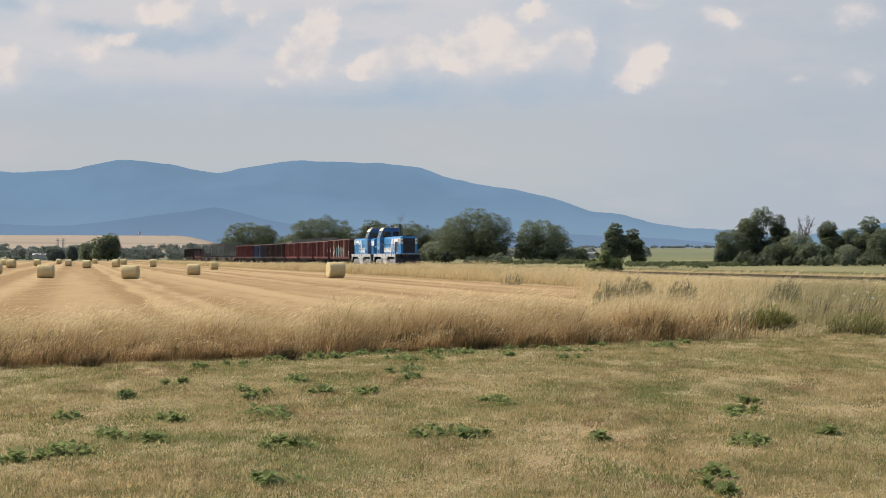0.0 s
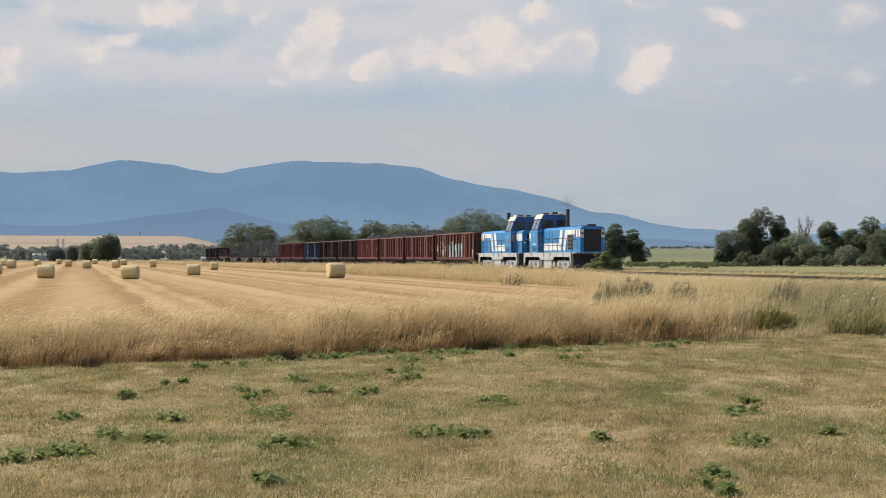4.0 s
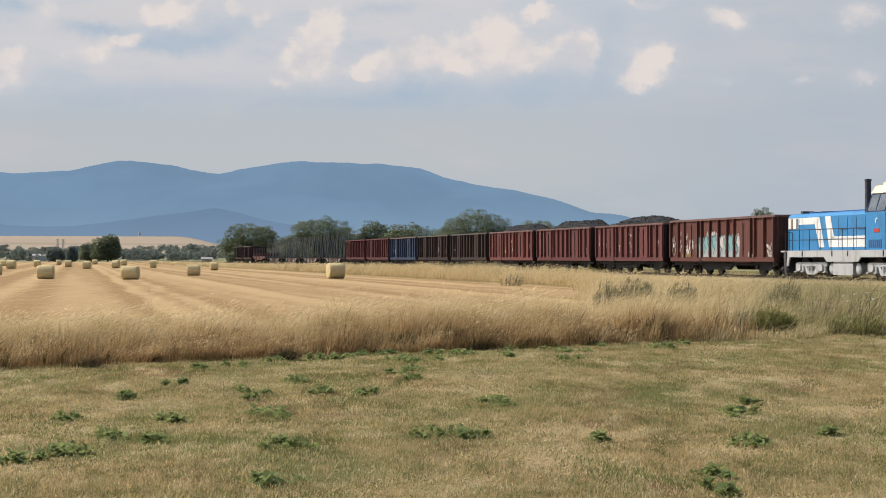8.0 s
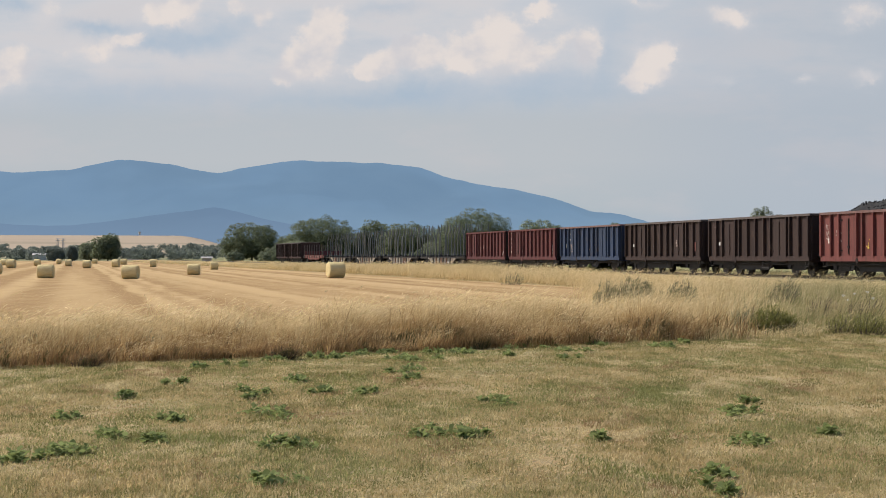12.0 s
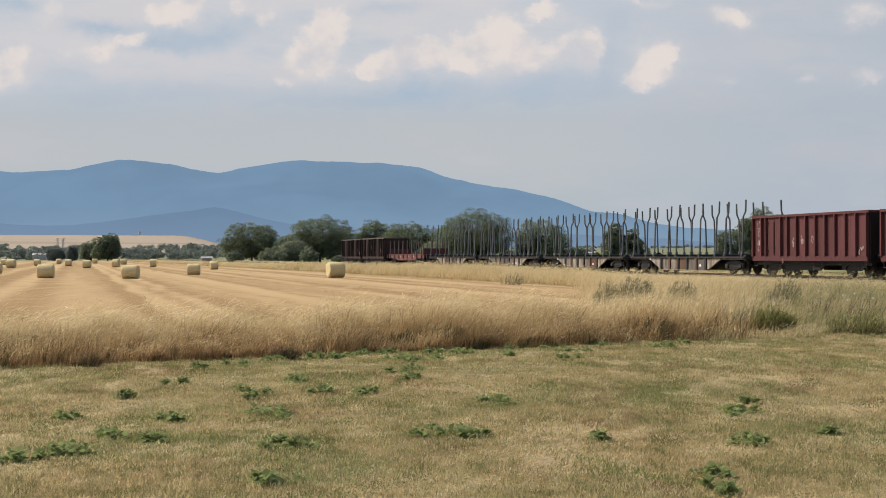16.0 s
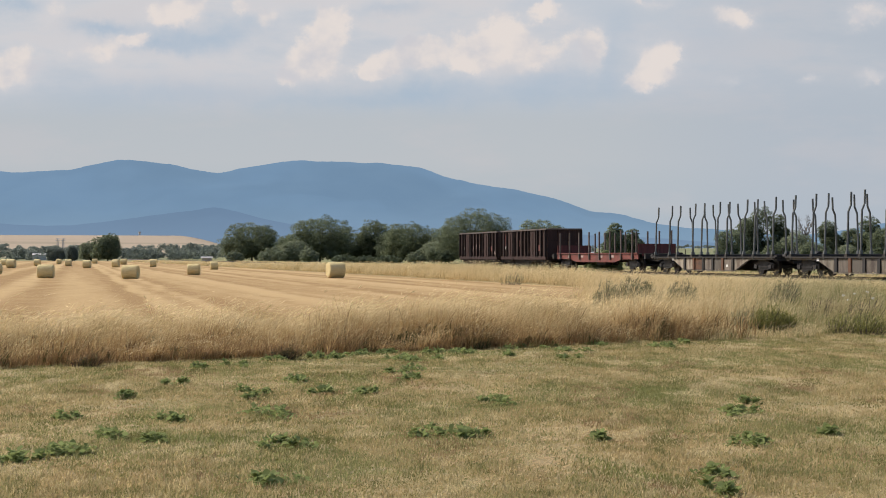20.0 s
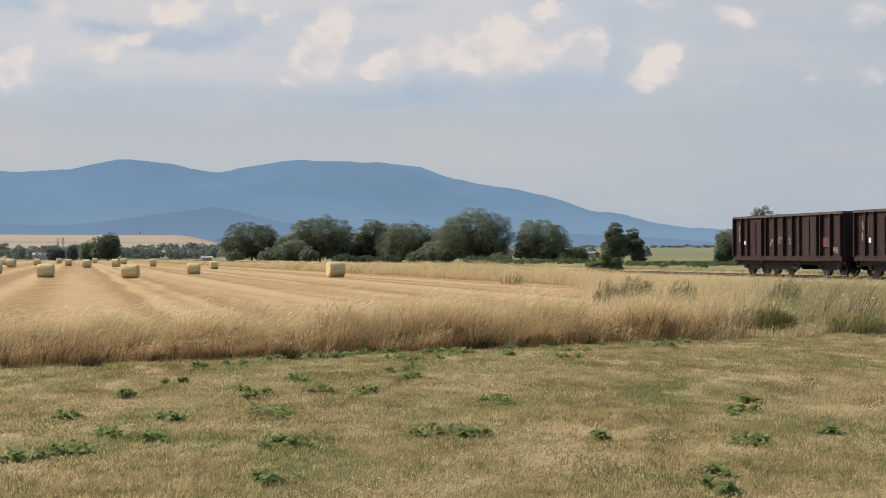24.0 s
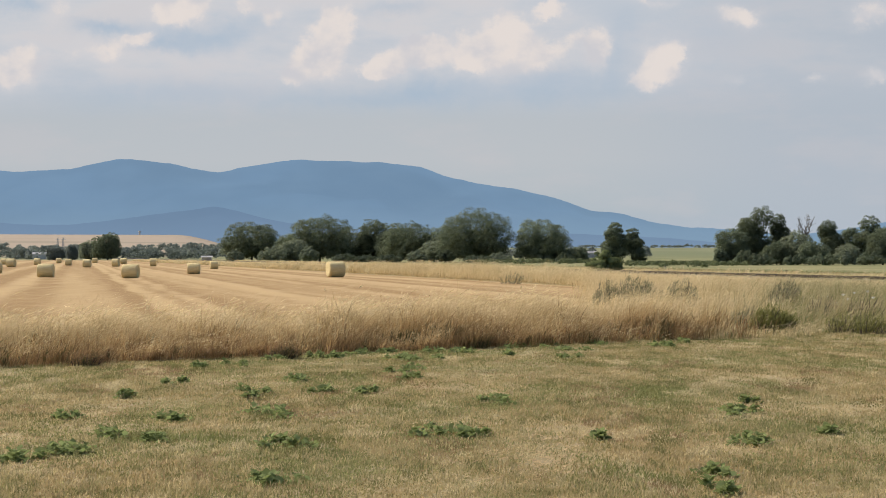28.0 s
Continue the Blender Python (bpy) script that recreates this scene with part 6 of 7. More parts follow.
SHRUBS = [(480, 425, 437, 62, M_LEAFG), (547, 415, 433, 40, M_LEAFG), (610, 410, 447, 50, M_LEAFD), (650, 412, 450, 50, M_LEAFD), (735, 400, 442, 44, M_LEAFG), (690, 405, 449, 50, M_LEAFD), (880, 385, 445, 60, M_LEAFG),
          (845, 380, 450, 60, M_LEAFD), (790, 390, 440, 40, M_LEAF), (415, 455, 440, 40, M_LEAFG), (1000, 380, 447, 40, M_LEAFD), (1320, 290, 440, 60, M_LEAF), (1350, 288, 447, 60, M_LEAFD), (1460, 288, 447, 70, M_LEAFD), (1540, 290, 445, 60, M_LEAFD), (1405, 286, 450, 50, M_LEAFD), (1275, 300, 440, 30, M_LEAFD), (1495, 280, 440, 22, M_LEAFG)]
for i, (px, dep, top, wid, m) in enumerate(SHRUBS):
    tree(px, dep, top, 466, wid, 300 + i, "low scrubby bush at the trees' foot", m, "bush", 0.02, 1600, 16, "scrub under the trees")
tree(1066, 116, 438, 480, 78, 41, "dense dark green bush beside the track", M_BUSH, "bush", 0.0, 7000, 60, "", 0.05)


# ---------------------------------------------------------------- far woods, sheds, masts
def far_wood(name, x0, x1, depth, top, count, seed, label, small=1.4, large=3.0, leaf=None):
    rnd = np.random.default_rng(seed)
    px = rnd.uniform(x0, x1, count)
    dep = depth + rnd.normal(0, 25, count)
    hh = (455 - top) * depth / FOCAL * rnd.uniform(0.45, 1.05, count)
    C, R = [], []
    for p, d, h in zip(px, dep, hh):
        x = spot(p, d)
        z = float(lie(x, d))
        for k in range(5):
            C.append((x + rnd.normal(0, 2.2), d + rnd.normal(0, 2), z + small * 0.5 + (h + small * 0.9) * rnd.uniform(0.0, 0.85)))
            R.append(rnd.uniform(small, large))
    V, F = leaf_cloud(rnd, np.array(C), np.array(R), count * 190, small * 0.5)
    tagged(new(name, sheet_mesh(name, V, F, leaf or M_LEAFFAR)), label, "woods", kind="stuff")


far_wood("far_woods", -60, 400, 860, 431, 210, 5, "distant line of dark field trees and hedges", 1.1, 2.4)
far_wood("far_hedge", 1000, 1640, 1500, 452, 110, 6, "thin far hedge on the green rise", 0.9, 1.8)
far_wood("ditch_scrub", 1125, 1310, 300, 455, 60, 21, "low dark scrub along a ditch behind the track", 0.35, 0.7, M_DITCH)
far_wood("ditch_scrub", 860, 1060, 360, 452, 40, 22, "low dark scrub at the foot of the trees", 0.4, 0.8, M_DITCH)
far_wood("hedge_row", 330, 1150, 720, 446, 60, 8, "distant hedge seen between the trees")


def shed(px, depth, width, height, label, roof=True):
    x, ob = spot(px, depth), empty("farm_shed", label, "building", "far farm buildings")
    ob.matrix_basis = pose(x, depth, float(lie(x, depth)), 0, 0, 8)
    w, d, h = width / 2, width * 0.35, height
    part("wall", Shape().box(-w, w, -d, d, 0, h), M_SHED, ob)
    part("roof", Shape().along([(-d - 0.3, h), (0, h + d * 0.45), (d + 0.3, h)], -w - 0.3, w + 0.3), M_SHEDROOF, ob)
    for i in range(max(1, int(width / 5))):
        part("door", Shape().box(-w + 1 + i * 5, -w + 3 + i * 5, -d - 0.06, -d + 0.02, 0, h * 0.7), M_SHEDROOF, ob)


shed(70, 820, 6.5, 2.6, "small white farm shed by the far trees")
shed(366, 480, 3.0, 1.3, "pale low shed beside the line")
shed(1046, 700, 5, 2.2, "small pale shed beyond the trees")
mast = empty("water_tower", "tiny white tower on the far pale field", "tower")
tx = spot(247, 2150)
mast.matrix_basis = pose(tx, 2150, float(lie(tx, 2150)))
part("shaft", Shape().rod((0, 0, 0), (0, 0, 3.5), 1.2, 10), M_SHED, mast)
part("tank", Shape().rod((0, 0, 3.5), (0, 0, 5), 1.9, 12), M_SHED, mast)
for px in (102, 112):
    py = empty("power_pylon", "slim grey power pylon far across the fields", "pylon", "far pylons")
    x = spot(px, 1150)
    py.matrix_basis = pose(x, 1150, float(lie(x, 1150)))
    sh = Shape()
    for a in (-1, 1):
        for b in (-1, 1):
            sh.rod((a * 0.9, b * 0.9, 0), (a * 0.25, b * 0.25, 11.5), 0.14, 4, 0.10)
    for k in range(7):
        z, r = k * 1.6, 0.9 - 0.09 * k
        sh.rod((-r, -r, z), (r, -r, z + 1.6), 0.08, 4).rod((r, -r, z), (-r, -r, z + 1.6), 0.08, 4)
    part("lattice", sh, M_PYLON, py)
    part("cross_arm", Shape().rod((-1.8, 0, 10.2), (1.8, 0, 10.2), 0.14, 4).rod((-1.4, 0, 11.5), (1.4, 0, 11.5), 0.12, 4), M_PYLON, py)


def marker_post(px, over, high):
    """A short lineside post with a small cap."""
    a = math.atan((px - 784) / FOCAL)
    way = Vector((math.sin(a), math.cos(a), 0))
    p = way * ((TRACK + over) / way.dot(OVER))
    ob = empty("marker_post", "small dark lineside marker post beyond the track", "post", "lineside posts")
    ob.matrix_basis = pose(p.x, p.y, 0.1, 0, 0, 10)
    part("post", Shape().rod((0, 0, 0), (0, 0, high), 0.03, 8), M_POST, ob)
    part("cap", Shape().box(-0.05, 0.05, -0.04, 0.04, high, high + 0.06, 0.01), M_APRON, ob)


marker_post(1177, 4.2, 0.78)
marker_post(1392, 4.2, 0.66)


# ---------------------------------------------------------------- grasses
def grass_material(name, a, b, c, patch, lo, hi, through=0.3):
    """Blades: each one between a and b, with patches of c."""
    k = Nodes(name)
    r = k.island()
    co = k.coords()
    col = k.mix(r, a, b)
    n = k.noise(co, patch, 4, 0.65)
    col = k.mix(k.remap(k.math("MULTIPLY_ADD", k.math("SUBTRACT", r, 0.5), 0.18, n), lo, hi), col, c)
    k.done(col, 0.8, spec=0.2)
    tr = k.n.new("ShaderNodeBsdfTranslucent")
    k.put(tr.inputs[0], col)
    m = k.n.new("ShaderNodeMixShader")
    m.inputs[0].default_value = through
    k.put(m.inputs[1], k.bsdf.outputs[0]).put(m.inputs[2], tr.outputs[0]).put(k.out.inputs[0], m.outputs[0])
    return k.mat


def lawn_blades():
    """Mown blades: straw, tan and olive patches with greener islands."""
    k = Nodes("short_mown_blades")
    r, co = k.island(), k.coords()
    n1, n2, n3 = k.noise(k.scaled(co, (1, 0.5, 1), (13.7, 5.2, 0)), 0.45, 5, 0.65, 0.6), k.noise(k.scaled(co, (1, 0.5, 1)), 2.2, 4, 0.65), k.noise(k.scaled(co, (1.0, 0.45, 1)), 0.9, 5, 0.65, 0.8)
    col = k.mix(r, (0.485, 0.375, 0.195), (0.435, 0.335, 0.165))
    x, y, z = k.axes(co)
    near = k.math("ADD", k.math("MULTIPLY", k.math("SUBTRACT", x, EDGE_A.x), EDGE_N.x), k.math("MULTIPLY", k.math("SUBTRACT", y, EDGE_A.y), EDGE_N.y))
    col = k.mix(k.math("MULTIPLY", k.remap(near, -5.5, -0.6, 0, 0.7), k.remap(n2, 0.35, 0.6)), col, (0.24, 0.245, 0.08))
    j = k.math("MULTIPLY", k.math("SUBTRACT", r, 0.5), 0.09)
    col = k.mix(k.remap(k.math("ADD", n2, j), 0.50, 0.66), col, (0.35, 0.30, 0.135))
    col = k.mix(k.remap(k.math("ADD", n1, j), 0.49, 0.60), col, (0.225, 0.235, 0.085))
    col = k.mix(k.remap(k.math("ADD", n3, j), 0.57, 0.70), col, (0.56, 0.46, 0.28))
    col = k.mix(k.remap(k.math("ADD", n3, j), 0.45, 0.36), col, (0.325, 0.225, 0.122))
    n4 = k.noise(k.scaled(co, (1, 0.42, 1), (3.1, 8.8, 0)), 1.7, 5, 0.65)
    col = k.mix(k.remap(k.math("ADD", n4, j), 0.51, 0.62, 0, 0.85), col, (0.180, 0.180, 0.064))
    col = k.mix(k.remap(k.math("ADD", n4, j), 0.47, 0.37, 0, 0.85), col, (0.66, 0.545, 0.325))
    k.done(col, 0.8, spec=0.2)
    tr = k.n.new("ShaderNodeBsdfTranslucent")
    k.put(tr.inputs[0], col)
    m = k.n.new("ShaderNodeMixShader")
    m.inputs[0].default_value = 0.5
    k.put(m.inputs[1], k.bsdf.outputs[0]).put(m.inputs[2], tr.outputs[0]).put(k.out.inputs[0], m.outputs[0])
    return k.mat


M_SHORT = lawn_blades()
M_TUFT = grass_material("tufted_lawn_blades", (0.38, 0.325, 0.155), (0.60, 0.475, 0.265), (0.25, 0.24, 0.098), 2.6, 0.49, 0.62, 0.5)
M_GREENISH = grass_material("greener_lawn_blades", (0.295, 0.285, 0.118), (0.40, 0.365, 0.170), (0.22, 0.235, 0.088), 1.4, 0.45, 0.62, 0.5)
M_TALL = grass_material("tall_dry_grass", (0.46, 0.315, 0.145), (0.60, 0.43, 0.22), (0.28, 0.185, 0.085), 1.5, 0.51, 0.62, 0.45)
M_HEADS = grass_material("pale_seed_heads", (0.66, 0.52, 0.28), (0.80, 0.66, 0.40), (0.56, 0.42, 0.22), 0.9, 0.5, 0.66, 0.4)
# Rusty leaf colour, also darkened to carry shade at the grass foot.
M_TALLLEAF = grass_material("rusty_shaded_grass_leaves", (0.27, 0.165, 0.08), (0.37, 0.24, 0.115), (0.105, 0.100, 0.042), 1.1, 0.48, 0.62)
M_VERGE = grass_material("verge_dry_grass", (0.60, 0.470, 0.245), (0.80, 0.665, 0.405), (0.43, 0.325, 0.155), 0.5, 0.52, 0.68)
M_STALK = grass_material("cut_straw", (0.46, 0.335, 0.175), (0.58, 0.44, 0.25), (0.42, 0.295, 0.15), 0.3, 0.5, 0.7)
M_MEADOW = grass_material("meadow_blades", (0.28, 0.26, 0.12), (0.36, 0.32, 0.16), (0.18, 0.195, 0.075), 0.06, 0.42, 0.6)
M_CORNER = grass_material("wild_corner_grass", (0.44, 0.355, 0.18), (0.63, 0.525, 0.31), (0.235, 0.235, 0.095), 0.7, 0.46, 0.62)
M_MIXED = grass_material("mixed_green_dry_grass", (0.36, 0.31, 0.14), (0.54, 0.45, 0.24), (0.185, 0.205, 0.070), 0.7, 0.44, 0.62)
M_WEED = leafy("weed_leaves", (0.185, 0.222, 0.078), (0.280, 0.325, 0.130), 0.5)
M_MUGDARK = leafy("grey_green_herb_leaves", (0.175, 0.175, 0.095), (0.260, 0.252, 0.148), 0.45)
M_MUGWORT = leafy("mugwort_leaves", (0.235, 0.225, 0.125), (0.35, 0.33, 0.20), 0.4)


def blades(rnd, x, y, z, height, width, wind, droop):
    """Thin bent blades: one quad below and a pointed tip, as 4-cornered kites."""
    n = len(x)
    a = rnd.uniform(0, 2 * math.pi, n)
    sx, sy = np.cos(a) * width * 0.5, np.sin(a) * width * 0.5
    lean = rnd.normal(0, 0.30, (n, 2)) + np.array(wind)
    base = np.stack((x, y, z), -1)
    mid = base + np.stack((lean[:, 0] * height * 0.35, lean[:, 1] * height * 0.35, height * 0.6), -1)
    tip = base + np.stack((lean[:, 0] * height * 0.95, lean[:, 1] * height * 0.95, height * (1 - droop * rnd.uniform(0, 1, n))), -1)
    side = np.stack((sx, sy, np.zeros(n)), -1)
    V = np.stack((base - side, mid + side, tip, mid - side), 1).reshape(-1, 3)
    return V, np.arange(4 * n).reshape(-1, 4)


def stalks(rnd, x, y, z, height, width, wind, head, plume=1.0):
    """Stems with a nodding feathery head: a kite for the stem and one for the head."""
    n = len(x)
    a = rnd.uniform(0, 2 * math.pi, n)
    side = np.stack((np.cos(a) * width * 0.5, np.sin(a) * width * 0.5, np.zeros(n)), -1)
    lean = rnd.normal(0, 0.30, (n, 2)) + np.array(wind) * rnd.uniform(0.0, 1.3, (n, 1))
    base = np.stack((x, y, z), -1)
    mid = base + np.stack((lean[:, 0] * height * 0.3, lean[:, 1] * height * 0.3, height * 0.55), -1)
    tip = base + np.stack((lean[:, 0] * height * 0.8, lean[:, 1] * height * 0.8, height), -1)
    nod = tip + np.stack((lean[:, 0] + np.array(wind)[0] * 0.8, lean[:, 1], -0.15 + rnd.uniform(0, 0.5, n)), -1) * (head * rnd.uniform(0.6, 1.3, n))[:, None]
    hm = (tip + nod) / 2
    hs = side * rnd.uniform(0.6, 1.5, n)[:, None] * plume
    V1 = np.stack((base - side, mid + side, tip, mid - side), 1)
    V2 = np.stack((tip, hm + hs, nod, hm - hs), 1)
    V = np.concatenate((V1, V2), 1).reshape(-1, 3)
    return V, np.arange(8 * n).reshape(-1, 4)


def in_view(x, y, margin=0.03):
    """The wedge of land that lies before the eye, and a little more."""
    return np.abs(x) < y * (0.276 + margin) + 0.6


# places of the greener islands: bearing, foot and breadth
GREENER = [(770, 775, 150), (1010, 690, 190), (1300, 765, 150), (160, 800, 210), (330, 740, 150), (560, 690, 160), (1210, 640, 210), (1430, 640, 190), (880, 720, 130), (1150, 700, 160), (700, 640, 220), (440, 655, 200), (1450, 830, 160), (560, 830, 150)]


def lawn_grass():
    rnd = np.random.default_rng(11)
    n = 520000
    d = 8.8 + (36 - 8.8) * rnd.uniform(0, 1, n) ** 1.15
    x = d * rnd.uniform(-0.31, 0.31, n)
    # a trodden, nearly bare spot
    bare = np.exp(-((x - 0.95) / 0.45) ** 2 - ((d - 14.2) / 1.5) ** 2) + 0.8 * np.exp(-((x - 0.75) / 0.3) ** 2 - ((d - 12.6) / 0.6) ** 2)
    keep = (behind_edge(x, d) < 0.5) & (rnd.uniform(0, 1, n) > bare * 0.93)
    x, d = x[keep], d[keep]
    patch = np.sin(x * 1.3 + 0.7 * d) * np.sin(d * 0.9 - x * 0.5)
    h = (0.030 + 0.014 * patch) * rnd.uniform(0.4, 1.6, len(x))
    w = 0.0055 + d * 0.00036
    V, F = blades(rnd, x, d, np.full(len(x), 0.008), h, w, (0.12, 0.0), 0.5)
    # taller tufts that the mower missed
    m, per = 7000, 24
    td = 9.2 + 25 * rnd.uniform(0, 1, m) ** 1.3
    tx = td * rnd.uniform(-0.30, 0.30, m)
    ok = (behind_edge(tx, td) < 0.2) & (np.sin(tx * 2.3 + 1.5 * np.sin(td * 0.9)) * np.sin(td * 1.3 + 0.8 * tx) > rnd.uniform(-0.9, 0.6, m))
    td, tx = td[ok], tx[ok]
    m = len(td)
    spread = rnd.uniform(0.03, 0.10, m)
    bx = (tx[:, None] + rnd.normal(0, 1, (m, per)) * spread[:, None]).ravel()
    by = (td[:, None] + rnd.normal(0, 1, (m, per)) * spread[:, None]).ravel()
    th = (rnd.uniform(0.03, 0.085, m)[:, None] * rnd.uniform(0.5, 1.2, (m, per))).ravel()
    V2, F2 = blades(rnd, bx, by, np.full(m * per, 0.008), th, 0.005 + by * 0.00028, (0.05, 0.0), 0.4)
    tagged(new("lawn_tufts", sheet_mesh("lawn_tufts", V2, F2, M_TUFT)), "small olive and straw tufts in the mown grass", "grass", kind="stuff")
    # pale straw left lying on the trodden spot
    k = 800
    at = rnd.integers(0, 3, k)
    lx, ly = np.array((0.97, 0.82, 0.62))[at] + rnd.normal(0, 0.22, k), np.array((14.3, 13.2, 12.2))[at] + rnd.normal(0, 0.45, k)
    yaw, ln = rnd.uniform(0, 3.14, k), rnd.uniform(0.03, 0.10, k)
    d2 = np.stack((np.cos(yaw), np.sin(yaw), rnd.uniform(-0.05, 0.25, k)), -1) * ln[:, None]
    b2 = np.stack((lx, ly, np.full(k, 0.022)), -1)
    s2 = np.stack((-np.sin(yaw), np.cos(yaw), np.full(k, 0.3)), -1) * 0.0045
    tagged(new("straw_litter", sheet_mesh("straw_litter", np.stack((b2 - s2, b2 + d2 - s2, b2 + d2 + s2, b2 + s2), 1).reshape(-1, 3), np.arange(4 * k).reshape(-1, 4), M_STALK)), "pale straw lying on a trodden bare spot", "straw", kind="stuff")
    # greener islands where the ground holds water
    px, py, wd = (np.array(r, float) for r in zip(*GREENER))
    gd = 1.65 * FOCAL / (py - 455.0)
    k = 3200
    bx = (spot(px, gd)[:, None] + rnd.normal(0, 0.5, (len(px), k)) * (wd * gd / FOCAL)[:, None]).ravel()
    by = (gd[:, None] + rnd.normal(0, 0.5, (len(px), k)) * (wd * gd / FOCAL * 1.5)[:, None]).ravel()
    ok = (behind_edge(bx, by) < 0.2) & (by > 8.8) & (np.sin(bx * 5.1 + 2 * np.sin(by * 2.3)) * np.sin(by * 3.1 + bx) > rnd.uniform(-1.2, 0.5, len(bx)))
    bx, by = bx[ok], by[ok]
    V3, F3 = blades(rnd, bx, by, np.full(len(bx), 0.008), rnd.uniform(0.02, 0.055, len(bx)), 0.006 + by * 0.00036, (0.1, 0.0), 0.5)
    tagged(new("green_grass", sheet_mesh("green_grass", V3, F3, M_GREENISH)), "greener grass patches in the dry lawn", "grass", kind="stuff")
    tagged(new("lawn_grass", sheet_mesh("lawn_grass", V, F, M_SHORT)), "short mown grass, straw-coloured with green patches", "grass", kind="stuff")


sway = []                # (stand of grass, its beat) for the wind


def stand(name, V, F, material, label, at, beat):
    """A stand of stalks that rocks about its foot."""
    V = (V - np.array((at[0], at[1], 0))).reshape(-1, 8, 3)
    F = np.arange(4 * len(V)).reshape(-1, 4)
    ob = tagged(new(name, sheet_mesh(name, V[:, :4].reshape(-1, 3), F, material)), label, "grass", kind="stuff")
    part("seed_heads", sheet_mesh("seed_heads", V[:, 4:].reshape(-1, 3), F, M_HEADS), None, ob, "pale golden seed heads")["kind"] = "stuff"
    ob.location = (at[0], at[1], 0)
    sway.append((ob, at, beat))


def tall_grass():
    """The wild strip between lawn and field, in stands that lean with the wind."""
    rnd = np.random.default_rng(12)
    n = 135000
    u = rnd.uniform(-4, 30, n)
    v = 5.4 * rnd.uniform(0, 1, n) ** 1.35
    x = EDGE_A.x + EDGE_DIR.x * u + EDGE_N.x * v
    y = EDGE_A.y + EDGE_DIR.y * u + EDGE_N.y * v
    # gather the stems into tussocks
    gx, gy = np.sin(x * 5.1 + 2 * np.sin(y * 3.3)), np.sin(y * 4.7 + 2 * np.sin(x * 2.9))
    x, y = x + 0.10 * gx, y + 0.10 * gy
    v2 = behind_edge(x, y) + 0.75 * gx * gy + rnd.normal(0, 0.22, n)
    keep = in_view(x, y) & (v2 > 0.0) & (u < 14.5 + rnd.normal(0, 0.8, n))
    x, y, v2, u = x[keep], y[keep], v2[keep], u[keep]
    m = len(x)
    tuft = 0.5 + 0.5 * np.sin(x * 2.1 + 1.3 * np.sin(y * 1.7)) * np.sin(y * 1.9 + x)
    h = (0.20 + 0.22 * rnd.uniform(0, 1, m) ** 1.1 + 0.50 * tuft) * (0.5 + 0.5 * smooth01(0.0, 1.2, v2)) * (0.84 + 0.16 * smooth01(2, 9, u) + 0.15 * smooth01(8, 16, u))
    wisp = (rnd.uniform(size=m) < 0.035) & (tuft > 0.45)
    h = np.where(wisp, h * rnd.uniform(1.15, 1.5, m), h)
    kind = rnd.uniform(size=m)
    block = np.clip(((u + 4) / 2.8).astype(int), 0, 8)
    k = kind < 0.42 + 0.13 * smooth01(3, 9, u)
    back = v2 + rnd.normal(0, 0.5, m) + 0.5 * np.sin(u * 1.3) > 1.9      # paler grass behind, towards the field; sunlit tops put into its colour
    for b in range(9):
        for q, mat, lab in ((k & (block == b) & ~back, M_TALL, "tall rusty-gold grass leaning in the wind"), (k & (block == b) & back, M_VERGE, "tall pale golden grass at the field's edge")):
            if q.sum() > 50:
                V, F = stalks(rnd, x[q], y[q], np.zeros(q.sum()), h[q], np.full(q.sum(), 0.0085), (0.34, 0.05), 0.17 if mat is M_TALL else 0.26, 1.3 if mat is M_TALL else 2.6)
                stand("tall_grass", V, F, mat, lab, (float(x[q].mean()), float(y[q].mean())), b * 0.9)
    for q, mat, lab in ((~k & ~back, M_TALLLEAF, "rust-brown dry leaves, darkened for shade, at the foot of the tall grass"), (~k & back, M_TALL, "golden dry leaves in the tall grass")):
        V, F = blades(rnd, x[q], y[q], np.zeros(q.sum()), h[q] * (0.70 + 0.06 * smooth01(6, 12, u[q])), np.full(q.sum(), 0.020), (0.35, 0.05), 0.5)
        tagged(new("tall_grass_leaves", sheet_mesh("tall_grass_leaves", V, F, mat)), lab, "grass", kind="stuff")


def below_rails(rnd, x, y, o, z, h, clump):
    """Trains and wind keep the grass beside the open stretch low, but for single tufts."""
    cap = 1.46 - 0.995 * (TRACK + o) / (TRACK - 0.75) - z
    low = (x / y > 0.112 + 0.01 * np.sin(x * 3)) & (h > cap) & ~((clump > 0.72) & (rnd.uniform(size=len(h)) < 0.3)) & (rnd.uniform(size=len(h)) > 0.03)
    return np.where(low, np.maximum(cap, 0.05) * rnd.uniform(0.65, 1.0, len(h)), h)


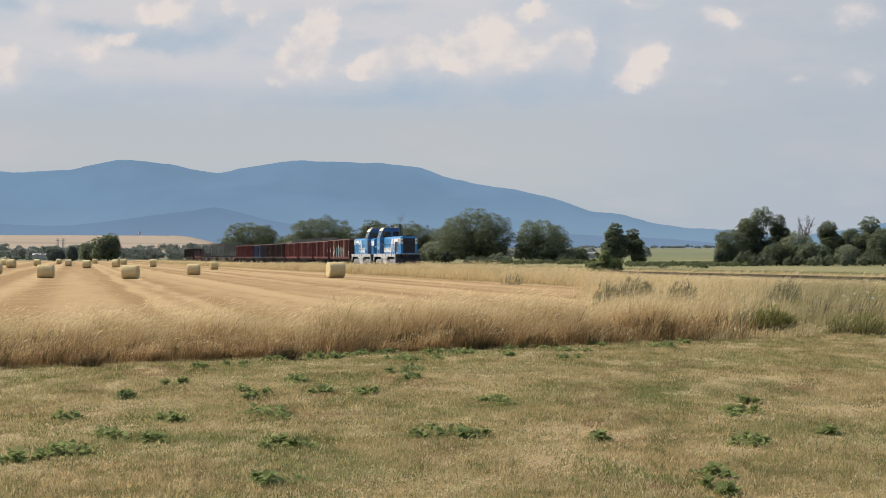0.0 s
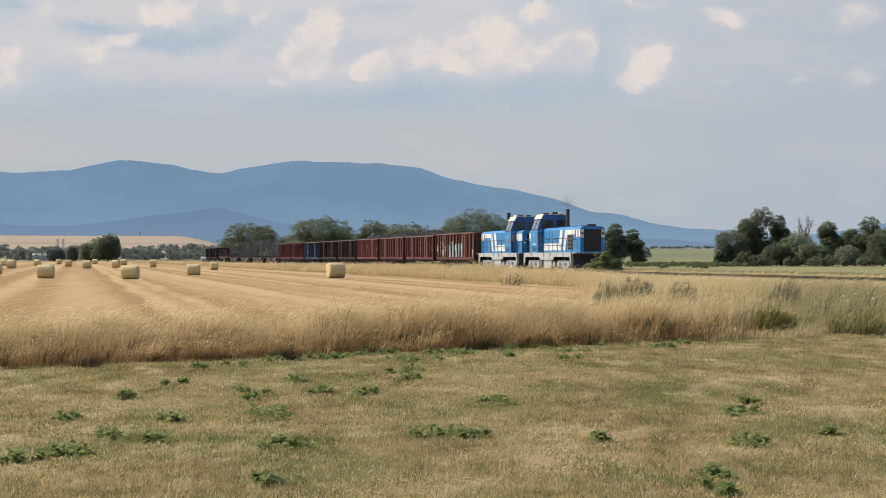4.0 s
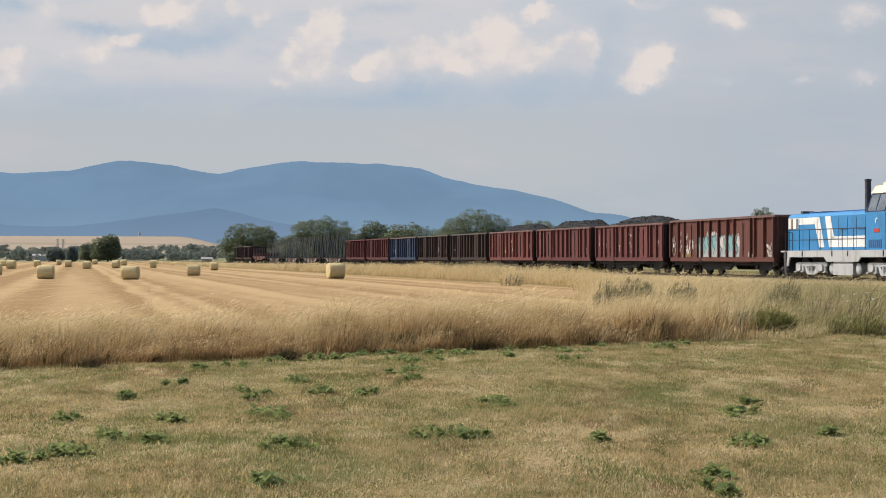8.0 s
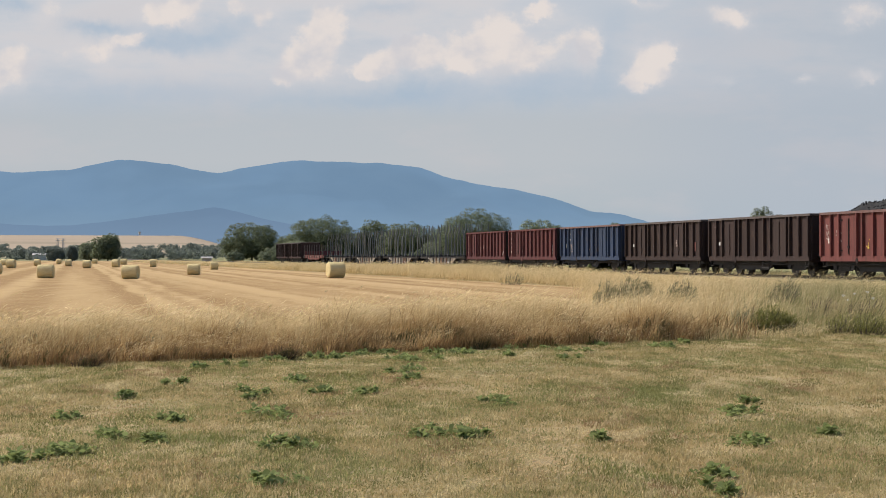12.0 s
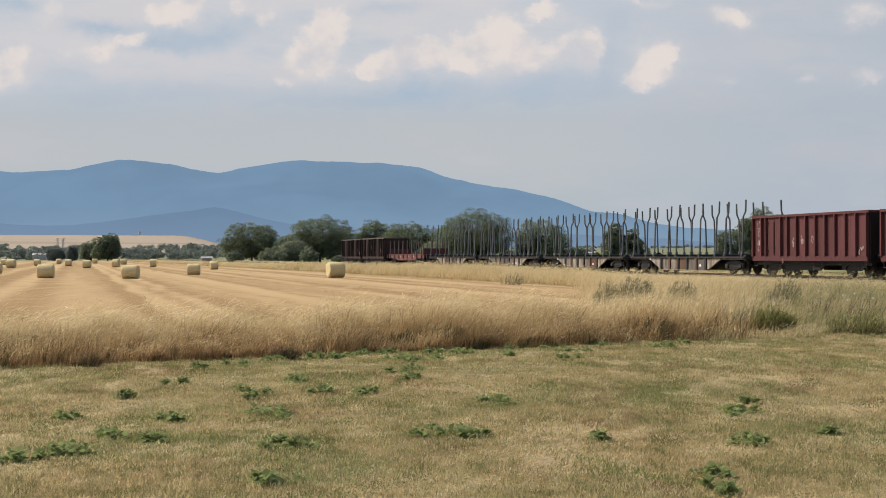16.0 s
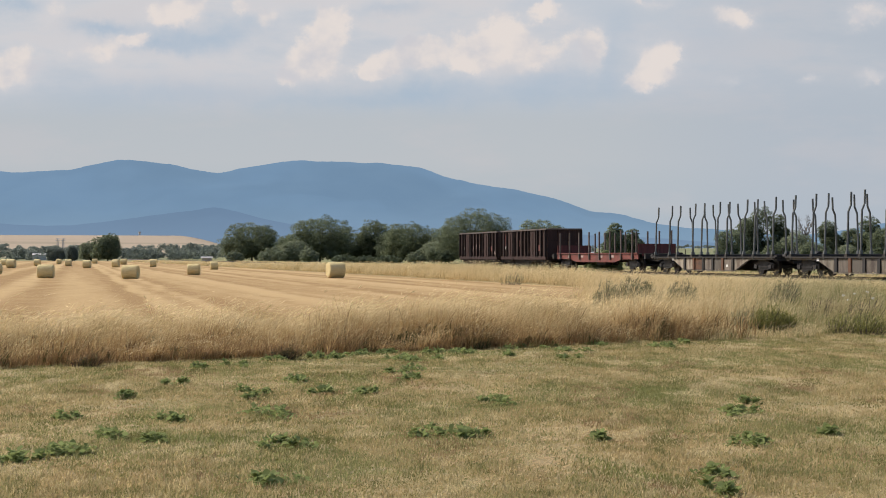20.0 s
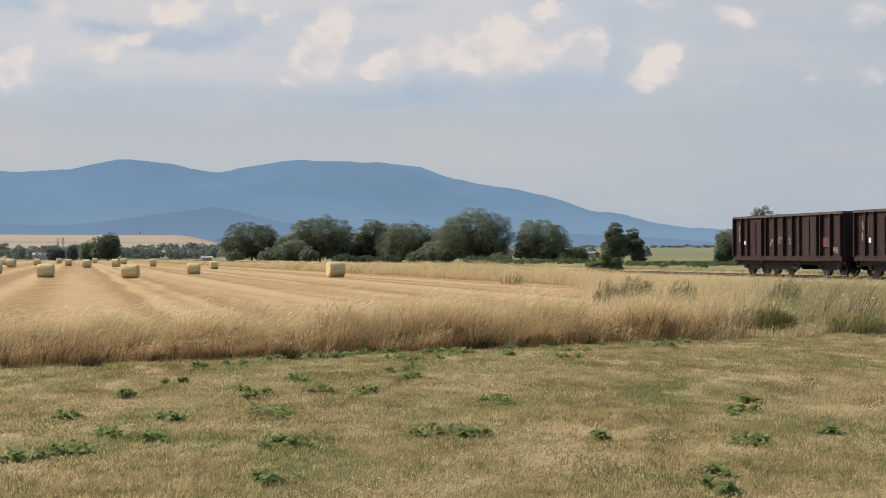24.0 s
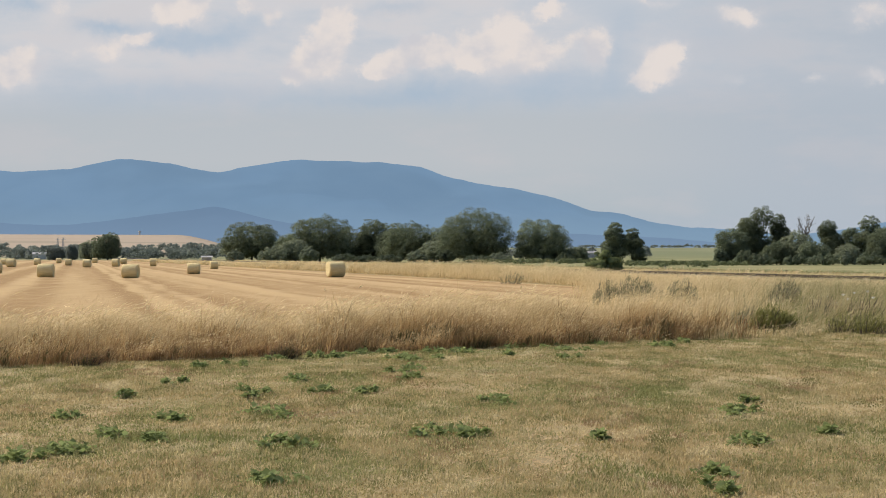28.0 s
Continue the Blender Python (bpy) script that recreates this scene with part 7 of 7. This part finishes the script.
def verge_grass():
    """Pale seeding grass along the near side of the track."""
    rnd = np.random.default_rng(13)
    n = 150000
    s = 38 + 520 * rnd.uniform(0, 1, n) ** 2.1
    o = rnd.uniform(-13.2, -2.75, n)
    front = -10.7 + 0.25 * np.sin(s * 0.05) + 0.30 * np.sin(s * 0.31 + np.sin(s * 0.13) * 2) + 0.2 * np.sin(s * 0.9)
    back = rnd.uniform(0, 1, n) ** 1.3
    o = np.where(o < front, front + back * 3.0, o)
    x = AWAY.x * s + OVER.x * (TRACK + o)
    y = AWAY.y * s + OVER.y * (TRACK + o)
    keep = in_view(x, y) & (behind_edge(x, y) > 4) & ((o < -3.9) | (rnd.uniform(0, 1, n) < 0.2))
    x, y, s, o, front = x[keep], y[keep], s[keep], o[keep], front[keep]
    m = len(x)
    z = np.interp(o, [-5.6, -4.2, -3.2, -2.6], [0, 0.16, 0.30, 0.30])
    h = rnd.uniform(0.35, 0.72, m) * np.interp(o, [-5.5, -4.4, -3.6, -2.75], [1.0, 0.72, 0.42, 0.25]) * np.interp(s, [60, 92, 112, 160, 260, 500], [0.9, 1.0, 1.35, 1.15, 0.75, 0.6])
    clump = 0.5 + 0.5 * np.sin(s * 0.55 + 1.5 * np.sin(o * 1.3)) * np.sin(o * 0.9 + s * 0.23)
    h = h * (0.75 + 0.55 * clump) * (0.55 + 0.45 * smooth01(0, 0.5, o - front)) * 1.15
    w = 0.010 + y * 0.00013
    # single tall stems that stand up before the rails
    tall = (rnd.uniform(size=m) < 0.05) & (o > -5.5)
    h = np.where(tall, rnd.uniform(0.45, 0.95, m), h)
    h = below_rails(rnd, x, y, o, z, h, clump)
    V, F = stalks(rnd, x, y, z, h, w, (0.36, -0.05), 0.30, 1.8)
    tagged(new("verge_grass", sheet_mesh("verge_grass", V, F, M_VERGE)), "pale seeding grass on the railway verge", "grass", kind="stuff")
    # Darker leaves added low down stand in for shade under the stems.
    q = (rnd.uniform(size=m) < 0.22) & (o < -4.5)
    V, F = blades(rnd, x[q], y[q], z[q], h[q] * 0.62, w[q] * 1.7, (0.3, 0), 0.5)
    tagged(new("verge_leaves", sheet_mesh("verge_leaves", V, F, M_TALL)), "rusty-gold leaves low in the verge grass, for its shaded foot", "grass", kind="stuff")


def wild_corner():
    """The overgrown ground right of the field, up to the track: mixed green and dry."""
    rnd = np.random.default_rng(14)
    n = 190000
    y = rnd.uniform(30, 82, n)
    x = y * rnd.uniform(-0.02, 0.31, n)
    o = x * OVER.x + y * OVER.y - TRACK
    u = (x - EDGE_A.x) * EDGE_DIR.x + (y - EDGE_A.y) * EDGE_DIR.y
    v = behind_edge(x, y)
    line = 5.4 + (y - 33) * 0.066
    edge = x / y + rnd.normal(0, 0.006, n)
    keep = (v > 0.1) & (o < -3.0) & (x > line - 2.4 + rnd.normal(0, 0.8, n)) & (u > 8) & ((edge > 0.094) | (v < 5.5) | (o > -10.6))
    x, y, o, v = x[keep], y[keep], o[keep], v[keep]
    m = len(x)
    tuft = 0.5 + 0.5 * np.sin(x * 1.1 + 1.3 * np.sin(y * 0.8)) * np.sin(y * 0.7 + x)
    h = rnd.uniform(0.30, 0.85, m) * (0.42 + 0.85 * tuft) * np.interp(o, [-6, -4.4, -3.2], [1.0, 0.72, 0.4]) * (0.3 + 0.7 * smooth01(0, np.where(x / y > 0.18, 6.0, 2.5), v))
    z = np.interp(o, [-5.6, -4.2, -3.2], [0, 0.16, 0.30])
    h = np.where((x / y < 0.094) & (o < -10.6), np.minimum(h, 0.62 * rnd.uniform(0.7, 1.1, m)), h)
    h = below_rails(rnd, x, y, o, z, h, tuft)
    w = 0.010 + y * 0.00010
    # golden towards the field, greener towards the open ground
    side = x / y + 0.02 * np.sin(x * 0.9 + y * 0.5) + rnd.normal(0, 0.018, m)
    k = rnd.uniform(size=m) < 0.55
    for mask, mat, lab in ((k & (side < 0.20), M_VERGE, "pale golden wild grass before the railway"), (k & (side >= 0.20), M_CORNER, "wild green-gold grass stems before the railway")):
        V, F = stalks(rnd, x[mask], y[mask], z[mask], h[mask] * 1.1, w[mask], (0.36, 0), 0.27)
        tagged(new("wild_grass", sheet_mesh("wild_grass", V, F, mat)), lab, "grass", kind="stuff")
    for mask, mat, lab in ((~k & (side < 0.19), M_VERGE, "golden wild grass leaves before the railway"), (~k & (side >= 0.19), M_MIXED, "green and dry wild grass leaves before the railway")):
        V, F = blades(rnd, x[mask], y[mask], z[mask], h[mask] * 0.85, w[mask] * 1.8, (0.3, 0), 0.5)
        tagged(new("wild_grass_leaves", sheet_mesh("wild_grass_leaves", V, F, mat)), lab, "grass", kind="stuff")


def meadow_grass():
    """Grass behind the track, between the line and the trees."""
    rnd = np.random.default_rng(15)
    n = 90000
    s = 40 + 330 * rnd.uniform(0, 1, n) ** 1.6
    o = 2.9 + 30 * rnd.uniform(0, 1, n) ** 1.5
    x = AWAY.x * s + OVER.x * (TRACK + o)
    y = AWAY.y * s + OVER.y * (TRACK + o)
    keep = in_view(x, y)
    x, y, o = x[keep], y[keep], o[keep]
    z = np.interp(o, [3.2, 4.4, 6.0], [0.30, 0.16, 0])
    near = o < 10 + rnd.normal(0, 2.0, len(o))
    for mask, mat, lab in ((near, M_VERGE, "straw-coloured grass on the far verge"), (~near, M_MEADOW, "green and straw-coloured grass beyond the track")):
        V, F = blades(rnd, x[mask], y[mask], z[mask], rnd.uniform(0.35, 0.75, mask.sum()) if mat is M_VERGE else rnd.uniform(0.2, 0.45, mask.sum()), 0.02 + y[mask] * 0.00022, (0.3, 0), 0.5)
        tagged(new("meadow_grass", sheet_mesh("meadow_grass", V, F, mat)), lab, "grass", kind="stuff")


def stubble_stalks():
    rnd = np.random.default_rng(16)
    n = 52000
    y = 42 + 110 * rnd.uniform(0, 1, n) ** 1.8
    x = y * rnd.uniform(-0.31, 0.10, n)
    o = x * OVER.x + y * OVER.y
    keep = (behind_edge(x, y) > 5.0) & (o < 27.3) & (rnd.uniform(0, 1, n) > smooth01(60, 150, y))
    x, y = x[keep], y[keep]
    V, F = blades(rnd, x, y, np.full(len(x), 0.012), rnd.uniform(0.012, 0.032, len(x)), 0.009 + y * 0.00008, (0.1, 0), 0.3)
    tagged(new("stubble_stalks", sheet_mesh("stubble_stalks", V, F, M_STALK)), "short cut straw stalks standing in rows", "stubble", kind="stuff")


lawn_grass()
tall_grass()
verge_grass()
wild_corner()
meadow_grass()
stubble_stalks()


# ---------------------------------------------------------------- weeds and shrubs near the eye
def weed(px, py, wide, seed, tall=0.09):
    """A low rosette of broad leaves in the lawn."""
    rnd = np.random.default_rng(seed)
    dep = 1.65 * FOCAL / (py - 455.0)
    x, w = spot(px, dep), wide * dep / FOCAL / 2
    n = int(90 + 560 * w)
    k = max(3, int(wide / 13))
    mid = rnd.normal(0, 0.62, (k, 2)) * (w, w * 1.5)
    pick = rnd.integers(0, k, n)
    r = np.abs(rnd.normal(0, 0.42, n)) * w * 0.8
    a = rnd.uniform(0, 6.283, n)
    c = np.stack((mid[pick, 0] + np.cos(a) * r, mid[pick, 1] + np.sin(a) * r * 1.3, rnd.uniform(0.005, tall, n) * np.maximum(0.25, 1 - 1.2 * r / w)), -1)
    yaw, rise = rnd.uniform(0, 6.283, n), rnd.uniform(0.1, 1.1, n)
    t = np.stack((np.cos(yaw) * np.cos(rise), np.sin(yaw) * np.cos(rise), np.sin(rise)), -1)
    s = np.stack((-np.sin(yaw), np.cos(yaw), rnd.normal(0, 0.2, n)), -1)
    L = rnd.uniform(0.035, 0.085, n)[:, None]
    B = L * rnd.uniform(0.3, 0.5, n)[:, None]
    V = np.stack((c, c + t * L * 0.5 + s * B, c + t * L - (0, 0, 0.012), c + t * L * 0.5 - s * B), 1).reshape(-1, 3)
    V[:, 2] = np.maximum(V[:, 2], 0.004)
    me = sheet_mesh("weed_clump", V, np.arange(4 * n).reshape(-1, 4), M_WEED)
    ob = empty("weed_clump", "low green broad-leaved weed clump in the lawn", "weed", "weeds in the lawn")
    part("leaves", me, None, ob)["kind"] = "stuff"
    ob.matrix_basis = pose(x, dep, 0.006)


WEEDS = [(505, 792, 74), (475, 738, 84), (232, 705, 44), (200, 776, 60), (262, 784, 50), (520, 676, 60), (568, 698, 56), (640, 703, 40), (700, 638, 60), (640, 632, 70), (488, 640, 46), (360, 654, 40), (565, 636, 40), (815, 628, 70),
         (1055, 612, 44), (1010, 622, 60), (1322, 790, 72), (1300, 735, 70), (1275, 848, 60), (1060, 782, 50), (1455, 770, 40), (1335, 718, 30), (470, 700, 44), (715, 660, 60), (730, 674, 40), (310, 748, 60), (490, 860, 90), (5, 822, 60),
         (130, 806, 90), (770, 775, 90), (320, 682, 40), (1010, 638, 30), (900, 632, 30), (1210, 610, 30), (1150, 616, 40), (1290, 878, 60), (440, 708, 30), (835, 780, 40), (880, 715, 60), (120, 745, 50),
         (600, 637, 50), (745, 640, 56), (780, 627, 44), (850, 619, 44), (905, 617, 56), (960, 613, 56), (1085, 607, 40), (430, 652, 36), (680, 628, 46), (1180, 604, 40), (1240, 600, 50)]
for i, (px, py, wd) in enumerate(WEEDS):
    weed(px, py, wd, 500 + i)


def herb(px, py, wide, high, seed, material, label, n=900, broad=0.012):
    """An upright bushy herb in the wild grass: leaning stems set with narrow leaves."""
    rnd = np.random.default_rng(seed)
    dep = 1.65 * FOCAL / (py - 455.0)
    x, u = spot(px, dep), dep / FOCAL
    W, H = wide * u / 2, high * u
    ob = empty("wild_shrub", label, "shrub", "shrubs in the wild grass")
    ob.matrix_basis = pose(x, dep, 0)
    sh = Shape()
    E = []
    for i in range(22 + n // 60):
        a, r = rnd.uniform(0, 6.28), W * math.sqrt(rnd.uniform())
        e = Vector((math.cos(a) * r + 0.18 * H, math.sin(a) * r, H * rnd.uniform(0.6, 1.0) * (1 - 0.45 * (r / W) ** 2)))
        limb(sh, (math.cos(a) * r * 0.7, e.y * 0.7, 0), e, 0.008, 0.003, rnd, 3)
        E.append((math.cos(a) * r * 0.7, e.y * 0.7, 0, *e))
    part("stem", sh, M_BARK, ob)["kind"] = "stuff"
    E = np.array(E)
    pick, f = rnd.integers(0, len(E), n), rnd.uniform(0.08, 1.0, n)
    base = E[pick, :3] + (E[pick, 3:] - E[pick, :3]) * f[:, None] + rnd.normal(0, 0.04, (n, 3))
    base[:, 2] = np.maximum(base[:, 2], 0.01)
    # half in small feathery sprays, half in narrow drooping leaves
    C = base[: max(12, n // 5)]
    V, F = leaf_cloud(rnd, C, rnd.uniform(0.02, 0.05, len(C)), n // 2, broad * 1.2, 0.9)
    V[:, 2] = np.maximum(V[:, 2], 0.004)
    b = base[: n // 2]
    V2, F2 = blades(rnd, b[:, 0], b[:, 1], b[:, 2], rnd.uniform(0.05, 0.15, len(b)), np.full(len(b), broad * 0.8), (0.5, 0), 0.7)
    V, F = np.concatenate((V, V2)), np.concatenate((F, F2 + len(V)))
    part("leaves", sheet_mesh("leaves", V, F, material), None, ob)


M_OLIVE = leafy("olive_shrub_leaves", (0.155, 0.158, 0.045), (0.240, 0.235, 0.080), 0.45)
herb(1360, 592, 84, 50, 1, M_OLIVE, "dark olive shrub at the edge of the grass", 9000, 0.016)
herb(1318, 590, 66, 52, 11, M_MUGWORT, "green leafy weeds beside the shrub", 1800, 0.016)
herb(1536, 594, 70, 38, 2, M_OLIVE, "green shrub low in the wild grass", 1700, 0.013)
herb(1490, 592, 70, 44, 7, M_OLIVE, "yellow-green leafy weeds in the wild grass", 1100, 0.014)
herb(1108, 562, 110, 76, 3, M_MUGDARK, "grey-green mugwort stand leaning in the wind", 9000, 0.017)
herb(1068, 562, 70, 68, 13, M_MUGDARK, "grey-green mugwort stand leaning in the wind", 4500, 0.017)
herb(1195, 564, 66, 76, 4, M_MUGDARK, "grey-green mugwort stand leaning in the wind", 4200, 0.016)
herb(1378, 568, 70, 80, 5, M_MUGDARK, "grey-green tall herbs in the wild grass", 4200, 0.016)
herb(1445, 576, 70, 66, 8, M_CORNER, "tall green-gold herbs in the wild grass", 1000)
herb(1525, 578, 76, 68, 14, M_CORNER, "tall green-gold herbs in the wild grass", 1000)
herb(905, 505, 52, 26, 6, M_MUGWORT, "grey-green herb on the verge", 420, 0.03)
herb(500, 638, 70, 30, 9, M_TALLLEAF, "dry brown-green clump at the grass edge", 1500)
herb(150, 652, 66, 30, 10, M_TALLLEAF, "dry brown clump at the grass edge", 1200)
for px, py, wd, hi, sd in ((411, 616, 22, 50, 31), (46, 636, 26, 54, 32), (838, 590, 24, 44, 33), (700, 602, 26, 40, 34), (955, 587, 28, 46, 35), (260, 630, 24, 42, 36), (575, 614, 22, 46, 37), (160, 634, 20, 44, 38), (640, 606, 20, 40, 39), (1010, 584, 24, 44, 40), (330, 622, 26, 36, 42)):
    herb(px, py, wd, hi, sd, M_MUGWORT, "lone olive weed standing in the dry grass", 520, 0.015)
herb(690, 614, 40, 18, 12, M_TALLLEAF, "dry brown clump at the grass edge", 700)


def umbel(px, py, seed):
    """A white-flowered umbel on a thin stem."""
    rnd = np.random.default_rng(seed)
    dep = 40.0 + 6 * rnd.uniform()
    x, top = spot(px, dep), 1.65 - (py - 455.0) * dep / FOCAL
    ob = empty("white_umbel", "white-flowered umbel in the wild grass", "flower", "white flowers")
    ob.matrix_basis = pose(x, dep, 0)
    sh = Shape()
    limb(sh, (-0.08, 0, 0), (0, 0, top - 0.05), 0.006, 0.004, rnd, 3)
    part("stem", sh, M_MUGWORT, ob)
    fl = Shape()
    for i in range(14):
        a, r = i * 2.4, 0.05 * math.sqrt(i / 14)
        q = Vector((r * math.cos(a), r * math.sin(a), top - r * 0.3))
        fl.rod((0, 0, top - 0.05), q, 0.002, 4)
        fl.rod(q, q + Vector((0, 0, 0.006)), 0.011, 6)
    part("flower_head", fl, M_LWHITE, ob)


for i, (px, py) in enumerate([(1492, 522), (1500, 530), (1512, 519), (1478, 536), (1521, 535), (1545, 527), (1462, 526), (1535, 516)]):
    umbel(px, py, 60 + i)

stone = Shape().prism([(-0.035, 0), (0.035, 0), (0.045, 0.02), (0.02, 0.04), (-0.025, 0.042), (-0.045, 0.018)], -0.03, 0.03)
pale_stone = tagged(new("stone", stone.mesh("stone", M_SHED)), "small pale stone at the edge of the tall grass", "stone")
pale_stone.location = (spot(362, 25.8), 25.8, 0.004)


# ---------------------------------------------------------------- what moves
def motions():
    walk(clouds, [(t, pose(EYE.x, EYE.y, EYE.z, 0, 0, -math.degrees((t - 14.0) * 1.0 / FOCAL))) for t in (0, 7, 14, 21, 28)])
    for thing, behind, turned in train:
        rows = []
        for t in (0, 7, 14, 21, 28):
            p = on_track(77.34 + SPEED * (8 - t) + behind, 0, RAIL)
            rows.append((t, pose(p.x, p.y, p.z, 0, 0, HEADING + (180 if turned else 0))))
        walk(thing, rows)
    for ob, at, beat in sway:
        rows = []
        for i in range(36):
            t = i * 0.8
            gust = 0.8 * math.sin(t * 1.9 + beat) + 0.5 * math.sin(t * 0.83 + beat * 1.7)
            rows.append((min(t, 28.0), pose(at[0], at[1], 0, 0.25 * math.sin(t * 1.3 + beat), gust * 0.9, 0)))
        walk(ob, rows)
    # wheels roll: alike wheelsets share one way of turning
    rolled = {}
    for wheel, key, r in bogie_sets:
        sign = -1 if (wheel.parent.parent in turned_things) else 1
        key = key + (sign,)
        if key not in rolled:
            p = wheel.matrix_basis.translation.copy()
            walk(wheel, [(k / FPS, pose(p.x, p.y, p.z, 0, sign * math.degrees(SPEED / r) * k / FPS % 360, 0)) for k in range(28 * FPS + 1)])
            rolled[key] = wheel.animation_data
        else:
            wheel.rotation_mode = "QUATERNION"
            keys = wheel.animation_data_create()
            keys.action = rolled[key].action
            keys.action_slot = rolled[key].action_slot


turned_things = {thing for thing, behind, turned in train if turned}
motions()
